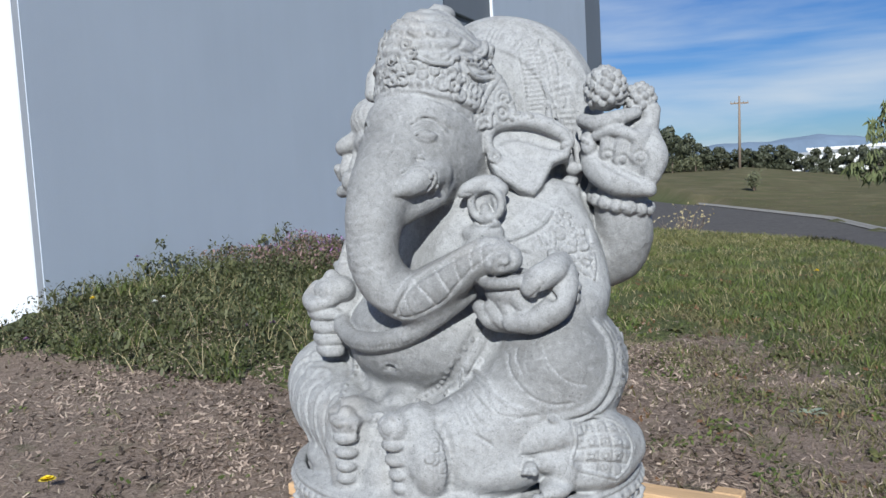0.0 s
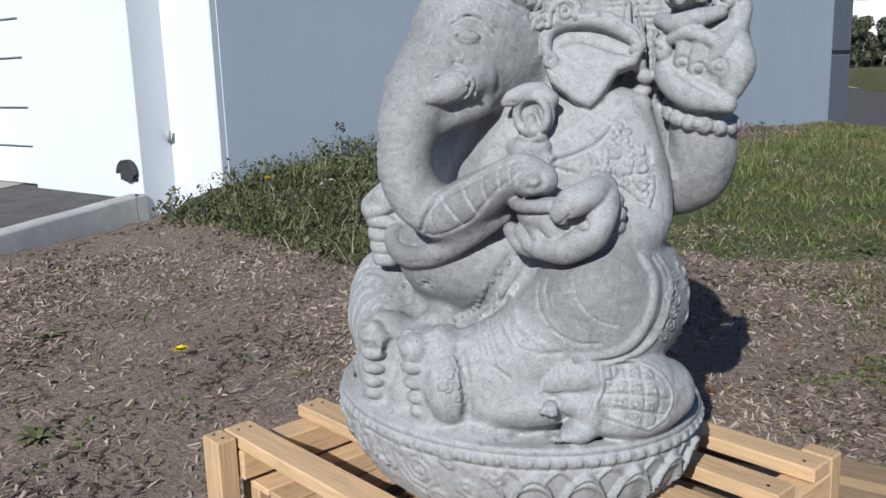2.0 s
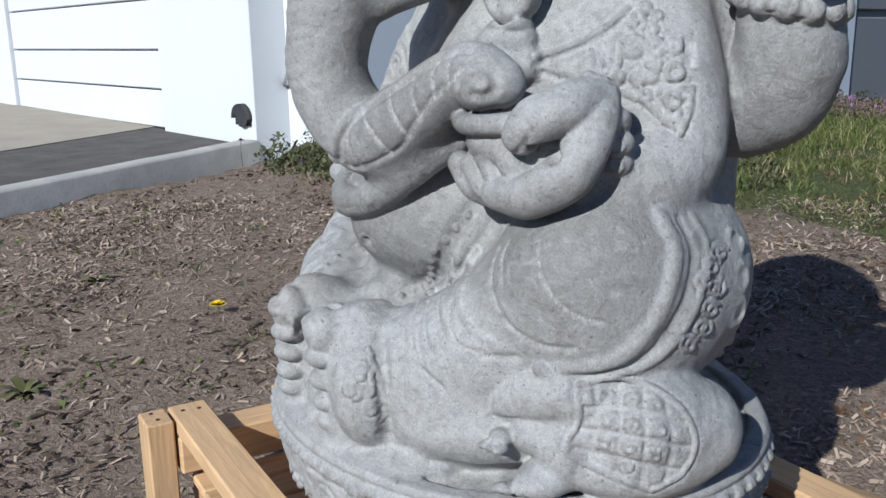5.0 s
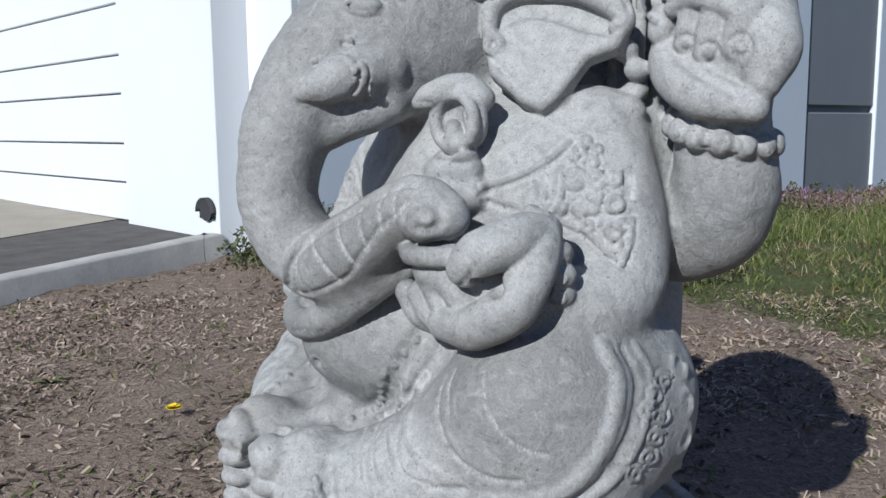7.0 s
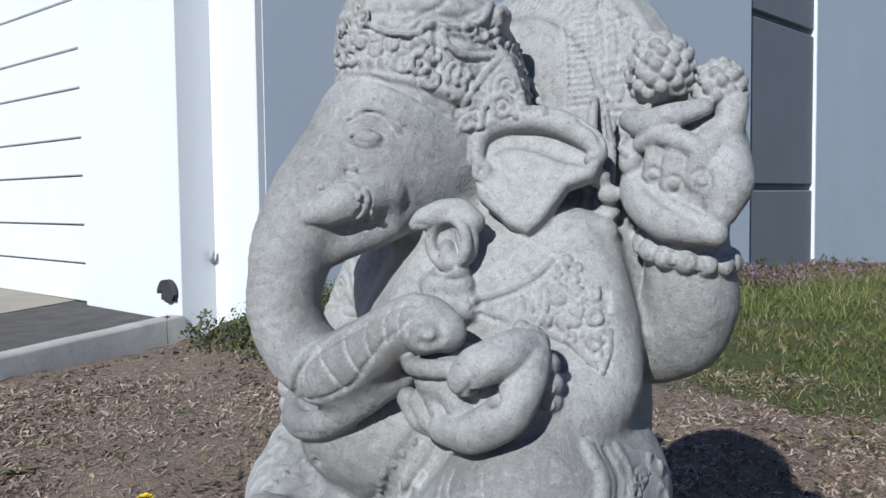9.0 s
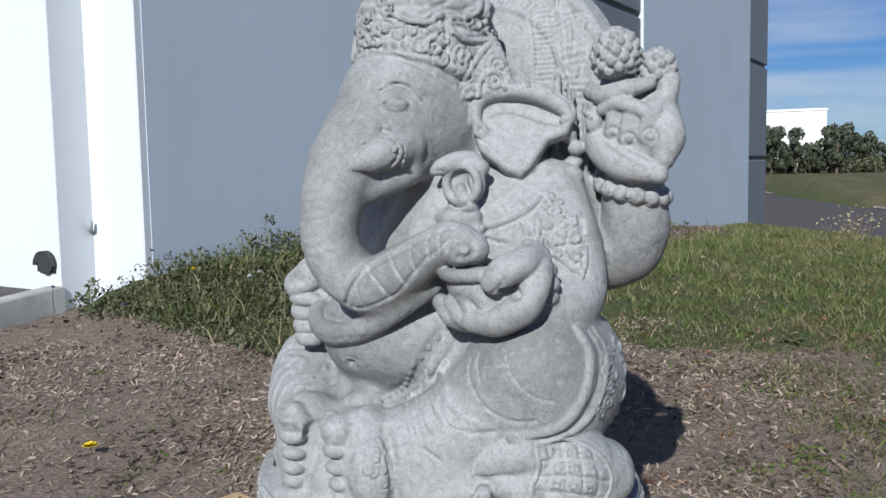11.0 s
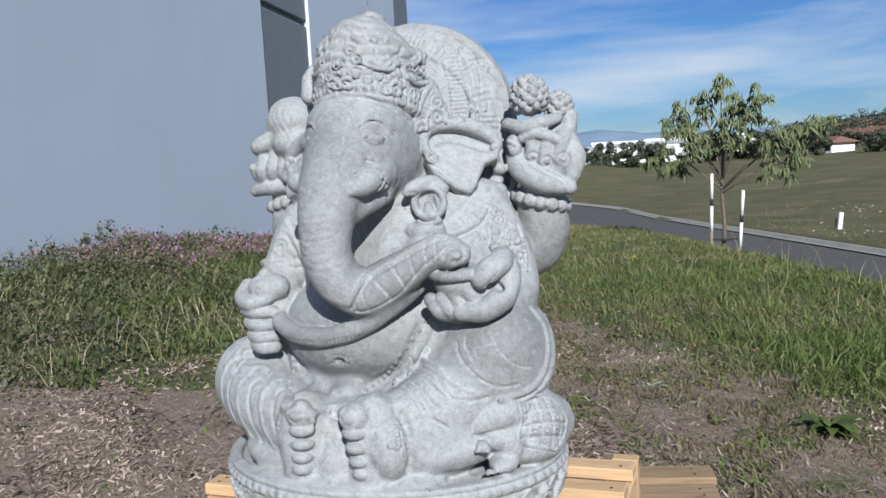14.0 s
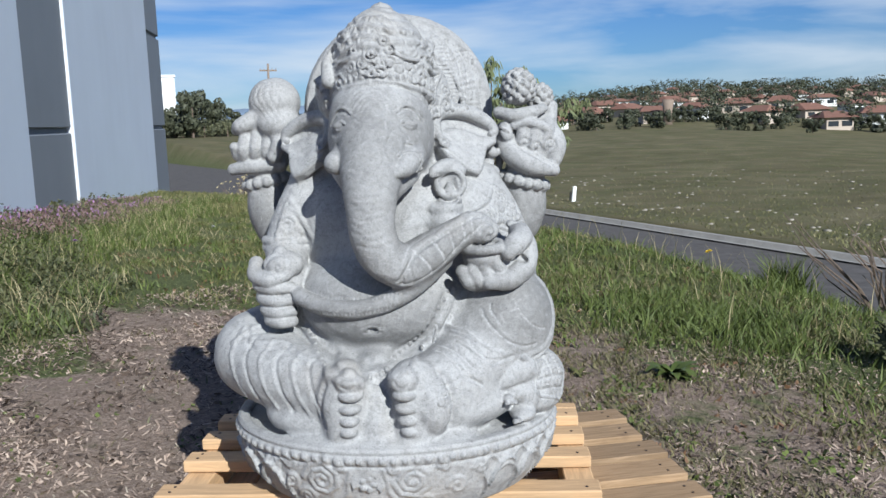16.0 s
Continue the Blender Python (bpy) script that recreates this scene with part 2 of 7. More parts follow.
SHRUBFAR = leaf_material("far_scrub_leaves", (0.07, 0.08, 0.04), (0.16, 0.16, 0.09))
TREELEAF = leaf_material("drooping_tree_leaves", (0.065, 0.085, 0.032), (0.20, 0.215, 0.105))
BARK = plain("grey_brown_bark", (0.14, 0.105, 0.08), 0.9, 0.0, 0.3, 30.0, 0.8)
CHIP = leaf_material("bark_chips", (0.13, 0.088, 0.066), (0.54, 0.425, 0.335), 0.9)
STRAWCHIP = leaf_material("pale_wood_chips", (0.28, 0.22, 0.16), (0.50, 0.43, 0.34), 0.9)
YELLOW = plain("yellow_petals", (0.85, 0.62, 0.02), 0.6, 0.0, 0.1)
PURPLE = plain("purple_petals", (0.27, 0.14, 0.29), 0.6, 0.0, 0.2)
WHITEP = plain("white_petals", (0.75, 0.74, 0.70), 0.6, 0.0, 0.1)
BLACK = plain("black_rubber", (0.02, 0.02, 0.02), 0.7)
ROOF = plain("terracotta_roof", (0.19, 0.098, 0.070), 0.85, 0.0, 0.2, 3.0)
STUCCO = plain("pale_stucco", (0.45, 0.38, 0.31), 0.85, 0.0, 0.1, 1.0)
GLASSDARK = plain("dark_window", (0.03, 0.035, 0.04), 0.2)
# blue stands for the haze of distance over the hills
FARHILL = plain("haze_tinted_far_hill", (0.15, 0.20, 0.27), 0.95, 0.0, 0.15, 0.01)
POLEWOOD = plain("weathered_pole", (0.22, 0.17, 0.13), 0.9)
WHITEPAINT = plain("white_paint", (0.78, 0.78, 0.76), 0.6, 0.0, 0.08)


# ---- mesh helpers ----
def mesh_fast(name, verts, faces, mat, smooth=False):
    """A mesh from numpy arrays; faces all have the same number of corners."""
    me = bpy.data.meshes.new(name)
    verts, faces = np.asarray(verts, np.float32), np.asarray(faces, np.int32)
    k = faces.shape[1]
    me.vertices.add(len(verts))
    me.vertices.foreach_set("co", verts.ravel())
    me.loops.add(faces.size)
    me.loops.foreach_set("vertex_index", faces.ravel())
    me.polygons.add(len(faces))
    me.polygons.foreach_set("loop_start", np.arange(0, faces.size, k, dtype=np.int32))
    me.polygons.foreach_set("loop_total", np.full(len(faces), k, np.int32))
    if smooth:
        me.polygons.foreach_set("use_smooth", np.ones(len(faces), bool))
    me.materials.append(mat)
    me.update(calc_edges=True)
    return me


def link(name, me, parent=None, m=None, label="", category="", group="", kind=""):
    ob = new(name, me)
    if parent is not None:
        ob.parent = parent
    if m is not None:
        ob.matrix_basis = m
    return tagged(ob, label, category, group, kind)


def bm_mesh(bm, name, mat, smooth=False):
    me = bpy.data.meshes.new(name)
    bm.normal_update()
    bm.to_mesh(me)
    bm.free()
    me.materials.append(mat)
    if smooth:
        me.polygons.foreach_set("use_smooth", [True] * len(me.polygons))
    return me


def part(name, bm, mat, parent, label="", smooth=False):
    return link(name, bm_mesh(bm, name, mat, smooth), parent, label=label)


def add_box(bm, lo, hi, bevel=0.0, m=None):
    """A box into bm, its edges rounded by bevel."""
    lo, hi = Vector(lo), Vector(hi)
    r = bmesh.ops.create_cube(bm, size=1.0)
    for v in r["verts"]:
        v.co = Vector([(lo[i] + hi[i]) / 2 + v.co[i] * (hi[i] - lo[i]) for i in range(3)])
    if bevel:
        es = list({e for v in r["verts"] for e in v.link_edges})
        out = bmesh.ops.bevel(bm, geom=es, offset=bevel, segments=1, affect="EDGES")
        vs = {v for f in out["faces"] for v in f.verts}
    else:
        vs = set(r["verts"])
    if m is not None:
        for v in vs:
            v.co = m @ v.co
    return bm


def box(lo, hi, bevel=0.0, m=None):
    return add_box(bmesh.new(), lo, hi, bevel, m)


def add_tube(bm, pts, radii, sides=8, cap=True):
    """A tapered tube along points."""
    rings = []
    pts = [Vector(p) for p in pts]
    for i, p in enumerate(pts):
        d = (pts[min(i + 1, len(pts) - 1)] - pts[max(i - 1, 0)]).normalized()
        a = d.orthogonal().normalized() if i == 0 else (a - d * a.dot(d)).normalized()
        b = d.cross(a)
        r = radii[i]
        rings.append([bm.verts.new(p + r * (a * math.cos(2 * math.pi * k / sides) + b * math.sin(2 * math.pi * k / sides))) for k in range(sides)])
    for q, w in zip(rings, rings[1:]):
        for k in range(sides):
            bm.faces.new((q[k], q[(k + 1) % sides], w[(k + 1) % sides], w[k]))
    if cap:
        bm.faces.new(rings[0][::-1])
        bm.faces.new(rings[-1])
    return bm


def tube(pts, radii, sides=8):
    return add_tube(bmesh.new(), pts, radii, sides)


# ---- ground, road and building ----
UX, UY = 0.371, 0.929            # along the long grey wall
NX, NY = 0.929, -0.371           # out of it
CX, CY = -2.88, 6.28             # the building's near corner
def at_wall(s, out=0.0, z=0.0):
    return (CX + UX * s + NX * out, CY + UY * s + NY * out, z)


def kerb_x(y):
    """The far kerb line: straight past the lawn, then bending away behind the building."""
    return 9.27 + 0.186 * min(y, 36.0) - 0.03 * max(y - 50.0, 0.0)


def road_w(y):
    """The road's width, opening into a turning behind the building."""
    return 3.4 + 0.42 * min(max(y - 14.0, 0.0), 24.0)


def road_z(y):
    return -1.10 - 0.02 * (min(y, 30.0) - 8.0)


def bare_height(x, y):
    """Lawn level round the statue."""
    z = -0.02 - 0.035 * x + 0.045 * (min(max(y, 1.0), 7.0) - 4.5) - 0.012 * max(min(y, 40.0) - 7.0, 0) - 0.014 * max(min(y, 40.0) - 12.0, 0)
    return z


def smooth01(a, b, v):
    t = min(max((v - a) / (b - a), 0.0), 1.0)
    return t * t * (3 - 2 * t)


def field_height(x, y, e):
    """The meadow past the road: it dips, climbs to its far edge, and a hillside follows to the right."""
    az, d = math.degrees(math.atan2(x, y)), math.hypot(x, y)
    edge = 1.2 + 85 * math.tan(radians(float(np.interp(az, (8, 14, 21, 26, 37, 45, 50, 56, 70), (-0.25, -0.28, -0.68, -0.80, -0.92, -1.2, -1.6, -2.1, -2.6)))))
    z = road_z(min(y, 60)) + 0.12
    k = max(smooth01(4, 70, e), smooth01(42, 95, d) * (1 - smooth01(18, 28, az)))
    z = z * (1 - k) + edge * k
    z += 0.16 * noise.noise((x * 0.08, y * 0.08, 0.0)) * smooth01(0, 12, e) - 0.15 * smooth01(0, 4, e) * (1 - smooth01(8, 25, e))
    if d > 95:
        rise = float(np.interp(az, (10, 30, 36, 44, 60), (0.0, 0.0, 0.012, 0.036, 0.036)))
        z += -0.5 * smooth01(95, 105, d) + rise * min(d - 95, 300)
    return z


def height(x, y):
    e = x - kerb_x(y)            # past the far kerb
    z = bare_height(x, y)
    near = e + road_w(y)
    rz = road_z(y)
    k = smooth01(-2.4, 0.0, near)
    z = z * (1 - k) + (rz - 0.02) * k
    if near > 0:
        z = rz - 0.06
    if e > 0.16:
        z = field_height(x, y, e)
    # planted bank beside the wall
    s, o = (x - CX) * UX + (y - CY) * UY, (x - CX) * NX + (y - CY) * NY
    if -1.2 < s < 30 and near < -2:
        z += 0.22 * (1 - smooth01(0.2, 2.4, abs(o))) * smooth01(-1.2, 0.6, s) * (1 - smooth01(2.5, 6.5, s))
    return z


def turf_of(x, y):
    """How grown over the soil is (0 bare mulch, 1 full turf), and how far it is dry meadow."""
    e = x - kerb_x(y)
    s, o = (x - CX) * UX + (y - CY) * UY, (x - CX) * NX + (y - CY) * NY
    g = 0.05
    g = max(g, 0.9 * smooth01(5.6, 6.6, y + 0.15 * x + 0.25 * math.sin(2.2 * x)) if o > 2 else 0)
    g = max(g, 0.85 * (1 - smooth01(2.2, 2.9, o + 0.25 * math.sin(1.7 * s))) if s > -0.6 else 0)
    g = max(g, 0.18 * smooth01(0.4, 1.4, x + 0.1 * math.sin(3 * y)))
    g = max(g, 0.9 * smooth01(1.9, 3.1, x + 0.25 * (y - 4)))
    return min(g, 1.0), (1.0 if e > 0 else 0.0)


def axis_steps(*spans):
    out = []
    for a, b, n in spans:
        out += [a + (b - a) * i / n for i in range(n)]
    out.append(spans[-1][1])
    return out


gx = axis_steps((-900, -60, 14), (-60, -8, 26), (-8, -4, 20), (-4, 6, 110), (6, 14, 64), (14, 40, 26), (40, 160, 30), (160, 1500, 20))
gy = axis_steps((-600, -40, 10), (-40, -2, 19), (-2, 9, 110), (9, 30, 70), (30, 70, 40), (70, 170, 25), (170, 2500, 20))
gv = []
for y in gy:
    for x in gx:
        z = height(x, y)
        if -5 < x < 8 and -2 < y < 20:
            z += 0.02 * noise.noise((x * 2.2, y * 2.2, 0)) + 0.008 * noise.noise((x * 9, y * 9, 4))
        # keep the sheet under the paved yard and under the building
        s, o = (x - CX) * UX + (y - CY) * UY, (x - CX) * NX + (y - CY) * NY
        if o < -0.1:
            z = min(z, -0.05)
        gv.append((x, y, z))
W = len(gx)
gf = [(j * W + i, j * W + i + 1, (j + 1) * W + i + 1, (j + 1) * W + i) for j in range(len(gy) - 1) for i in range(W - 1)]
gme = mesh_fast("ground", gv, gf, SOIL, True)
col = gme.color_attributes.new("turf", "FLOAT_COLOR", "POINT")
tv = np.zeros((len(gv), 4), np.float32)
for i, (x, y, z) in enumerate(gv):
    tv[i, :2] = turf_of(x, y)
col.data.foreach_set("color", tv.ravel())
link("ground", gme, label="dry bark mulch, bare earth and patchy green grass", category="ground", kind="structure")


def strip(name, rows, mat, label, category="road"):
    """A sheet through rows of points, all rows of one length."""
    k = len(rows[0])
    v = [p for r in rows for p in r]
    f = [(j * k + i, j * k + i + 1, (j + 1) * k + i + 1, (j + 1) * k + i) for j in range(len(rows) - 1) for i in range(k - 1)]
    return link(name, mesh_fast(name, v, f, mat, False), label=label, category=category, kind="structure")


ys = axis_steps((-40, 2, 14), (2, 40, 60), (40, 260, 40))
strip("road", [[(kerb_x(y) - road_w(y) * (1 - i / 6), y, road_z(y) + 0.03 * math.sin(math.pi * i / 6)) for i in range(7)] for y in ys], ASPHALT, "dark grey asphalt road between grass verges")
strip("kerb", [[(kerb_x(y) + a, y, road_z(y) + h) for a, h in ((-0.20, 0.034), (0.0, 0.024), (0.015, 0.095), (0.13, 0.10), (0.145, -0.05))] for y in ys], plain("kerb_concrete", (0.29, 0.275, 0.25), 0.9, 0.0, 0.2, 4.0, 0.5), "pale concrete kerb and gutter along the road", "kerb")

# building: long grey wall with recessed dark strips, and a white front with a roll-up door
TOP = 9.5
FAR = 21.17
def wall_block(name, s0, s1, z0, z1, out0, out1, mat, parent=None, label="", bevel=0.012):
    m = Matrix(((UX, NX, 0, CX), (UY, NY, 0, CY), (0, 0, 1, 0), (0, 0, 0, 1)))
    bm = box((s0, out0, z0), (s1, out1, z1), bevel, m)
    bmesh.ops.reverse_faces(bm, faces=bm.faces[:])
    me = bm_mesh(bm, name, mat)
    return link(name, me, parent, label=label)


house = tagged(new("warehouse"), "pale blue-grey tilt-up concrete warehouse with white front", "building")
BASE = -1.2
REC = [(8.35, 10.85), (18.9, 21.15)]
REVEALS = (1.235, 3.72, 6.2)
DEEP = 0.05
# wall panels between the recesses, each a slab with its own edges
edges = [0.0, 8.35, 10.85, 18.9]
for i in (0, 2):
    wall_block("wall_panel", edges[i] + (0.02 if i else 0), edges[i + 1] - 0.004, BASE, TOP, -0.28, 0.0, WALL_GREY, house)
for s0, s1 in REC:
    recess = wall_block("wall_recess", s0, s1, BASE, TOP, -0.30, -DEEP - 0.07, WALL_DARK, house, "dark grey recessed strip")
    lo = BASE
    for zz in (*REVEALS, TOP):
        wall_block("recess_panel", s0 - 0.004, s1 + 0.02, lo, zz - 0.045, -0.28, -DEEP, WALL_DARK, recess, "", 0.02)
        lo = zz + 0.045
    # sun-facing side of the recess: its sunlit brightness is painted in white
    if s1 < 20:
        wall_block("recess_edge", s1 + 0.012, s1 + 0.02, BASE, TOP, -0.11, -0.004, WALL_WHITE, recess, "reveal edge with its sunlit brightness put into white", 0.0)
wall_block("far_wall", FAR - 0.31, FAR - 0.01, BASE, TOP, -30.0, -0.29, WALL_GREY, house)
wall_block("roof", 0.3, FAR - 0.31, TOP - 0.5, TOP - 0.3, -30.0, -0.29, WALL_GREY, house)
# small overflow outlet high on the wall
wall_block("overflow_outlet", 13.2, 13.32, 4.75, 4.95, 0.003, 0.05, METAL_GREY, house, "small grey overflow outlet")
# white front: return strip, set-back pier, door wall
def front_block(name, w0, w1, z0, z1, s0, s1, mat, label="", bevel=0.01, parent=None):
    return wall_block(name, s0, s1, z0, z1, -w1, -w0, mat, parent or house, label, bevel)


S1, S2 = -0.34, -0.04
front_block("pier_edge", 0.004, 0.055, BASE, TOP, S2 - 0.02, 0.3, WALL_WHITE)
front_block("pier", 0.058, 0.61, BASE, TOP, S2, 0.3, WALL_WHITE, "white set-back pier", 0.006)
DOOR0, DOOR1, DOORTOP = 2.15, 6.2, 4.1
front_block("front_wall", 0.61, DOOR0, BASE, TOP, S1, 0.0, WALL_WHITE, "white front wall")
front_block("front_wall", DOOR1, 16.0, BASE, TOP, S1, 0.0, WALL_WHITE, "white front wall")
front_block("lintel", DOOR0 + 0.002, DOOR1 - 0.002, DOORTOP, TOP, S1 + 0.003, 0.0, WALL_WHITE)
# roll-up door with its sections
sections = [0.25, 0.59, 0.93, 1.36, 1.69, 2.12, 2.46, 2.89, 3.22, 3.65, 3.98, 4.12]
door = front_block("roll_up_door", DOOR0, DOOR1, 0.22, DOORTOP, S1 + 0.10, S1 + 0.14, METAL_GREY, "closed white roll-up door")
for a, b in zip(sections, sections[1:]):
    front_block("door_section", DOOR0 + 0.01, DOOR1 - 0.01, a + 0.008, b - 0.008, S1 + 0.05, S1 + 0.09, WALL_WHITE, bevel=0.008, parent=door)
front_block("bottom_seal", DOOR0 + 0.01, DOOR1 - 0.01, 0.205, 0.25, S1 + 0.055, S1 + 0.085, BLACK, "black rubber door seal", parent=door)
# downspout outlet low in the wall: hooded, its inner shade put into dark colour
def hooded_outlet():
    bm = bmesh.new()
    prof = [(0.10 * math.cos(a), 0.10 * math.sin(a)) for a in [math.pi * i / 10 for i in range(11)]]
    front = [(x, -0.02, z) for x, z in prof] + [(-0.10, -0.02, -0.05), (0.10, -0.02, -0.05)]
    rim = [bm.verts.new(p) for p in front]
    back = [bm.verts.new((p[0] * 0.8, 0.1, p[2] * 0.8)) for p in front]
    for i in range(len(front)):
        j = (i + 1) % len(front)
        bm.faces.new((rim[i], rim[j], back[j], back[i]))
    bm.faces.new(back)
    hood = [bm.verts.new((p[0] * 1.12, -0.05, p[2] * 1.12)) for p in front[:11]]
    wall = [bm.verts.new((p[0] * 1.12, 0.0, p[2] * 1.12)) for p in front[:11]]
    for i in range(10):
        bm.faces.new((hood[i], hood[i + 1], wall[i + 1], wall[i]))
        bm.faces.new((rim[i], rim[i + 1], hood[i + 1], hood[i]))
    return bm


face = Matrix(((-NX, UX, 0, 0), (-NY, UY, 0, 0), (0, 0, 1, 0), (0, 0, 0, 1)))
px, py, _ = at_wall(S1 - 0.005, -0.75)
outlet = part("drain_outlet", hooded_outlet(), DRAIN_SHADE, house, "grey hooded drain outlet", True)
outlet.matrix_basis = Matrix.Translation((px, py, 0.43)) @ face
# flat dark disc across the mouth stands for the shade inside the pipe
part("opening", tube([(0, -0.012, 0.02), (0, -0.024, 0.02)], [0.088, 0.088], 16), DRAIN_SHADE, outlet, "dark disc painted as the shade in the pipe opening")
# pipe clamp on the pier's corner
px, py, _ = at_wall(S2 - 0.02, -0.60)
part("pipe_clamp", tube([(px, py, 0.66), (px + 0.02, py - 0.05, 0.70), (px + 0.03, py - 0.04, 0.75)], [0.014, 0.022, 0.014]), METAL_GREY, house, "small grey pipe clamp", True)

# yard before the door, and the concrete edging that holds the mulch
def yard_z(y):
    return 0.235 - 0.02 * (6.4 - y)


strip("concrete_apron", [[(x, y, yard_z(y) + 0.006) for x in (-30.0, -12.0, -5.3)] for y in axis_steps((-14, 10.5, 14))], plain("tan_concrete", (0.31, 0.275, 0.225), 0.9, 0.0, 0.12, 3.0, 0.4), "pale concrete apron before the roll-up door", "pavement")
strip("asphalt_strip", [[(x, y, yard_z(y)) for x in (-5.3, -4.5, -3.78)] for y in axis_steps((-14, 7.0, 14))], ASPHALT, "dark asphalt strip beside the concrete edging", "pavement")
def edging():
    rows = []
    for y in axis_steps((-14, 2, 6), (2, 6.2, 20)):
        x = -3.70 + 0.06 * (y - 4.1) / 2.1
        w = 0.004 * noise.noise((0, y * 3, 0))
        top = yard_z(y) + 0.045 + w
        rows.append([(x + 0.10, y, -0.4), (x + 0.09, y, top - 0.015), (x + 0.07, y, top), (x - 0.06, y, top), (x - 0.08, y, top - 0.015), (x - 0.08, y, -0.4)])
    return rows


strip("edging", edging(), CONCRETE, "weathered concrete edging beside the mulch bed", "edging")

# ---- the stone statue, carved as one solid ----
STEP = 0.0031
LO, HI = np.array([-0.62, -0.60, 0.17]), np.array([0.64, 0.46, 1.66])
N3 = np.ceil((HI - LO) / STEP).astype(int) + 1
AX = [(LO[i] + STEP * np.arange(N3[i])).astype(np.float32) for i in range(3)]
SOLID = np.full(N3, 0.3, np.float32)
DUST = np.zeros(N3, np.float16)          # chalky stone dust left in the carved lines


def window(lo, hi):
    a = [int(max(0, (lo[i] - LO[i]) // STEP)) for i in range(3)]
    b = [int(min(N3[i], (hi[i] - LO[i]) // STEP + 2)) for i in range(3)]
    s = tuple(slice(a[i], max(b[i], a[i] + 1)) for i in range(3))
    return s, AX[0][s[0]][:, None, None], AX[1][s[1]][None, :, None], AX[2][s[2]][None, None, :]


def join(s, d, k):
    old = SOLID[s]
    if k <= 0:
        SOLID[s] = np.minimum(old, d)
    else:
        h = np.clip(0.5 + 0.5 * (old - d) / k, 0, 1)
        SOLID[s] = old + (d - old) * h - k * h * (1 - h)


def cut(s, d, k):
    old = SOLID[s]
    if k <= 0:
        SOLID[s] = np.maximum(old, -d)
    else:
        h = np.clip(0.5 - 0.5 * (old + d) / k, 0, 1)
        SOLID[s] = old + (-d - old) * h + k * h * (1 - h)


def ball(c, r, k=0.02, turn=(0, 0, 0), take=False):
    """A (turned) ellipsoid, melted in by k."""
    r = np.array(r if hasattr(r, "__len__") else (r, r, r), float)
    m = np.array(Euler([radians(a) for a in turn]).to_matrix())
    ext = np.sqrt(((m * r) ** 2).sum(1)) + k + 0.03
    s, x, y, z = window(np.array(c) - ext, np.array(c) + ext)
    x, y, z = x - c[0], y - c[1], z - c[2]
    q = [(m[0, i] * x + m[1, i] * y + m[2, i] * z) / r[i] for i in range(3)]
    k0 = np.sqrt(q[0] ** 2 + q[1] ** 2 + q[2] ** 2)
    k1 = np.sqrt((q[0] / r[0]) ** 2 + (q[1] / r[1]) ** 2 + (q[2] / r[2]) ** 2) + 1e-6
    d = k0 * (k0 - 1) / k1
    (cut if take else join)(s, d, k)


def path_dist(lo, hi, pts, radii, reach):
    """Distance to a path, worked out near each of its pieces only."""
    s, x, y, z = window(lo, hi)
    best = np.full((x.size, y.size, z.size), 9.0, np.float32)
    for (a, b, ra, rb) in zip(pts, pts[1:], radii, radii[1:]):
        lo_, hi_ = np.minimum(a, b) - reach, np.maximum(a, b) + reach
        w, x, y, z = window(lo_, hi_)
        sub = tuple(slice(max(w[i].start - s[i].start, 0), max(w[i].stop - s[i].start, 0)) for i in range(3))
        ab = [b[i] - a[i] for i in range(3)]
        l2 = sum(v * v for v in ab) + 1e-9
        t = np.clip(((x - a[0]) * ab[0] + (y - a[1]) * ab[1] + (z - a[2]) * ab[2]) / l2, 0, 1)
        d = np.sqrt((x - a[0] - t * ab[0]) ** 2 + (y - a[1] - t * ab[1]) ** 2 + (z - a[2] - t * ab[2]) ** 2) - (ra + (rb - ra) * t)
        old = best[sub]
        np.minimum(old, d[:old.shape[0], :old.shape[1], :old.shape[2]], out=old)
    return s, best


def curve(pts, n=6):
    """Points on a smooth curve through pts."""
    p = [Vector(v) for v in pts]
    if len(p) < 3:
        return [tuple(v) for v in p]
    q = [p[0] * 2 - p[1]] + p + [p[-1] * 2 - p[-2]]
    out = []
    for i in range(1, len(q) - 2):
        for j in range(n):
            t = j / n
            a, b, c, d = q[i - 1], q[i], q[i + 1], q[i + 2]
            out.append(tuple(0.5 * ((2 * b) + (c - a) * t + (2 * a - 5 * b + 4 * c - d) * t * t + (3 * b - 3 * c + d - a) * t ** 3)))
    out.append(tuple(p[-1]))
    return out


def limb(pts, radii, k=0.015, n=5, take=False):
    """A tapering round form along a curve."""
    c = curve(pts, n)
    rr = np.interp(np.linspace(0, len(pts) - 1, len(c)), range(len(pts)), radii)
    a = np.array(c)
    e = max(radii) + k + 0.03
    s, d = path_dist(a.min(0) - e, a.max(0) + e, c, rr, e)
    (cut if take else join)(s, d, k)


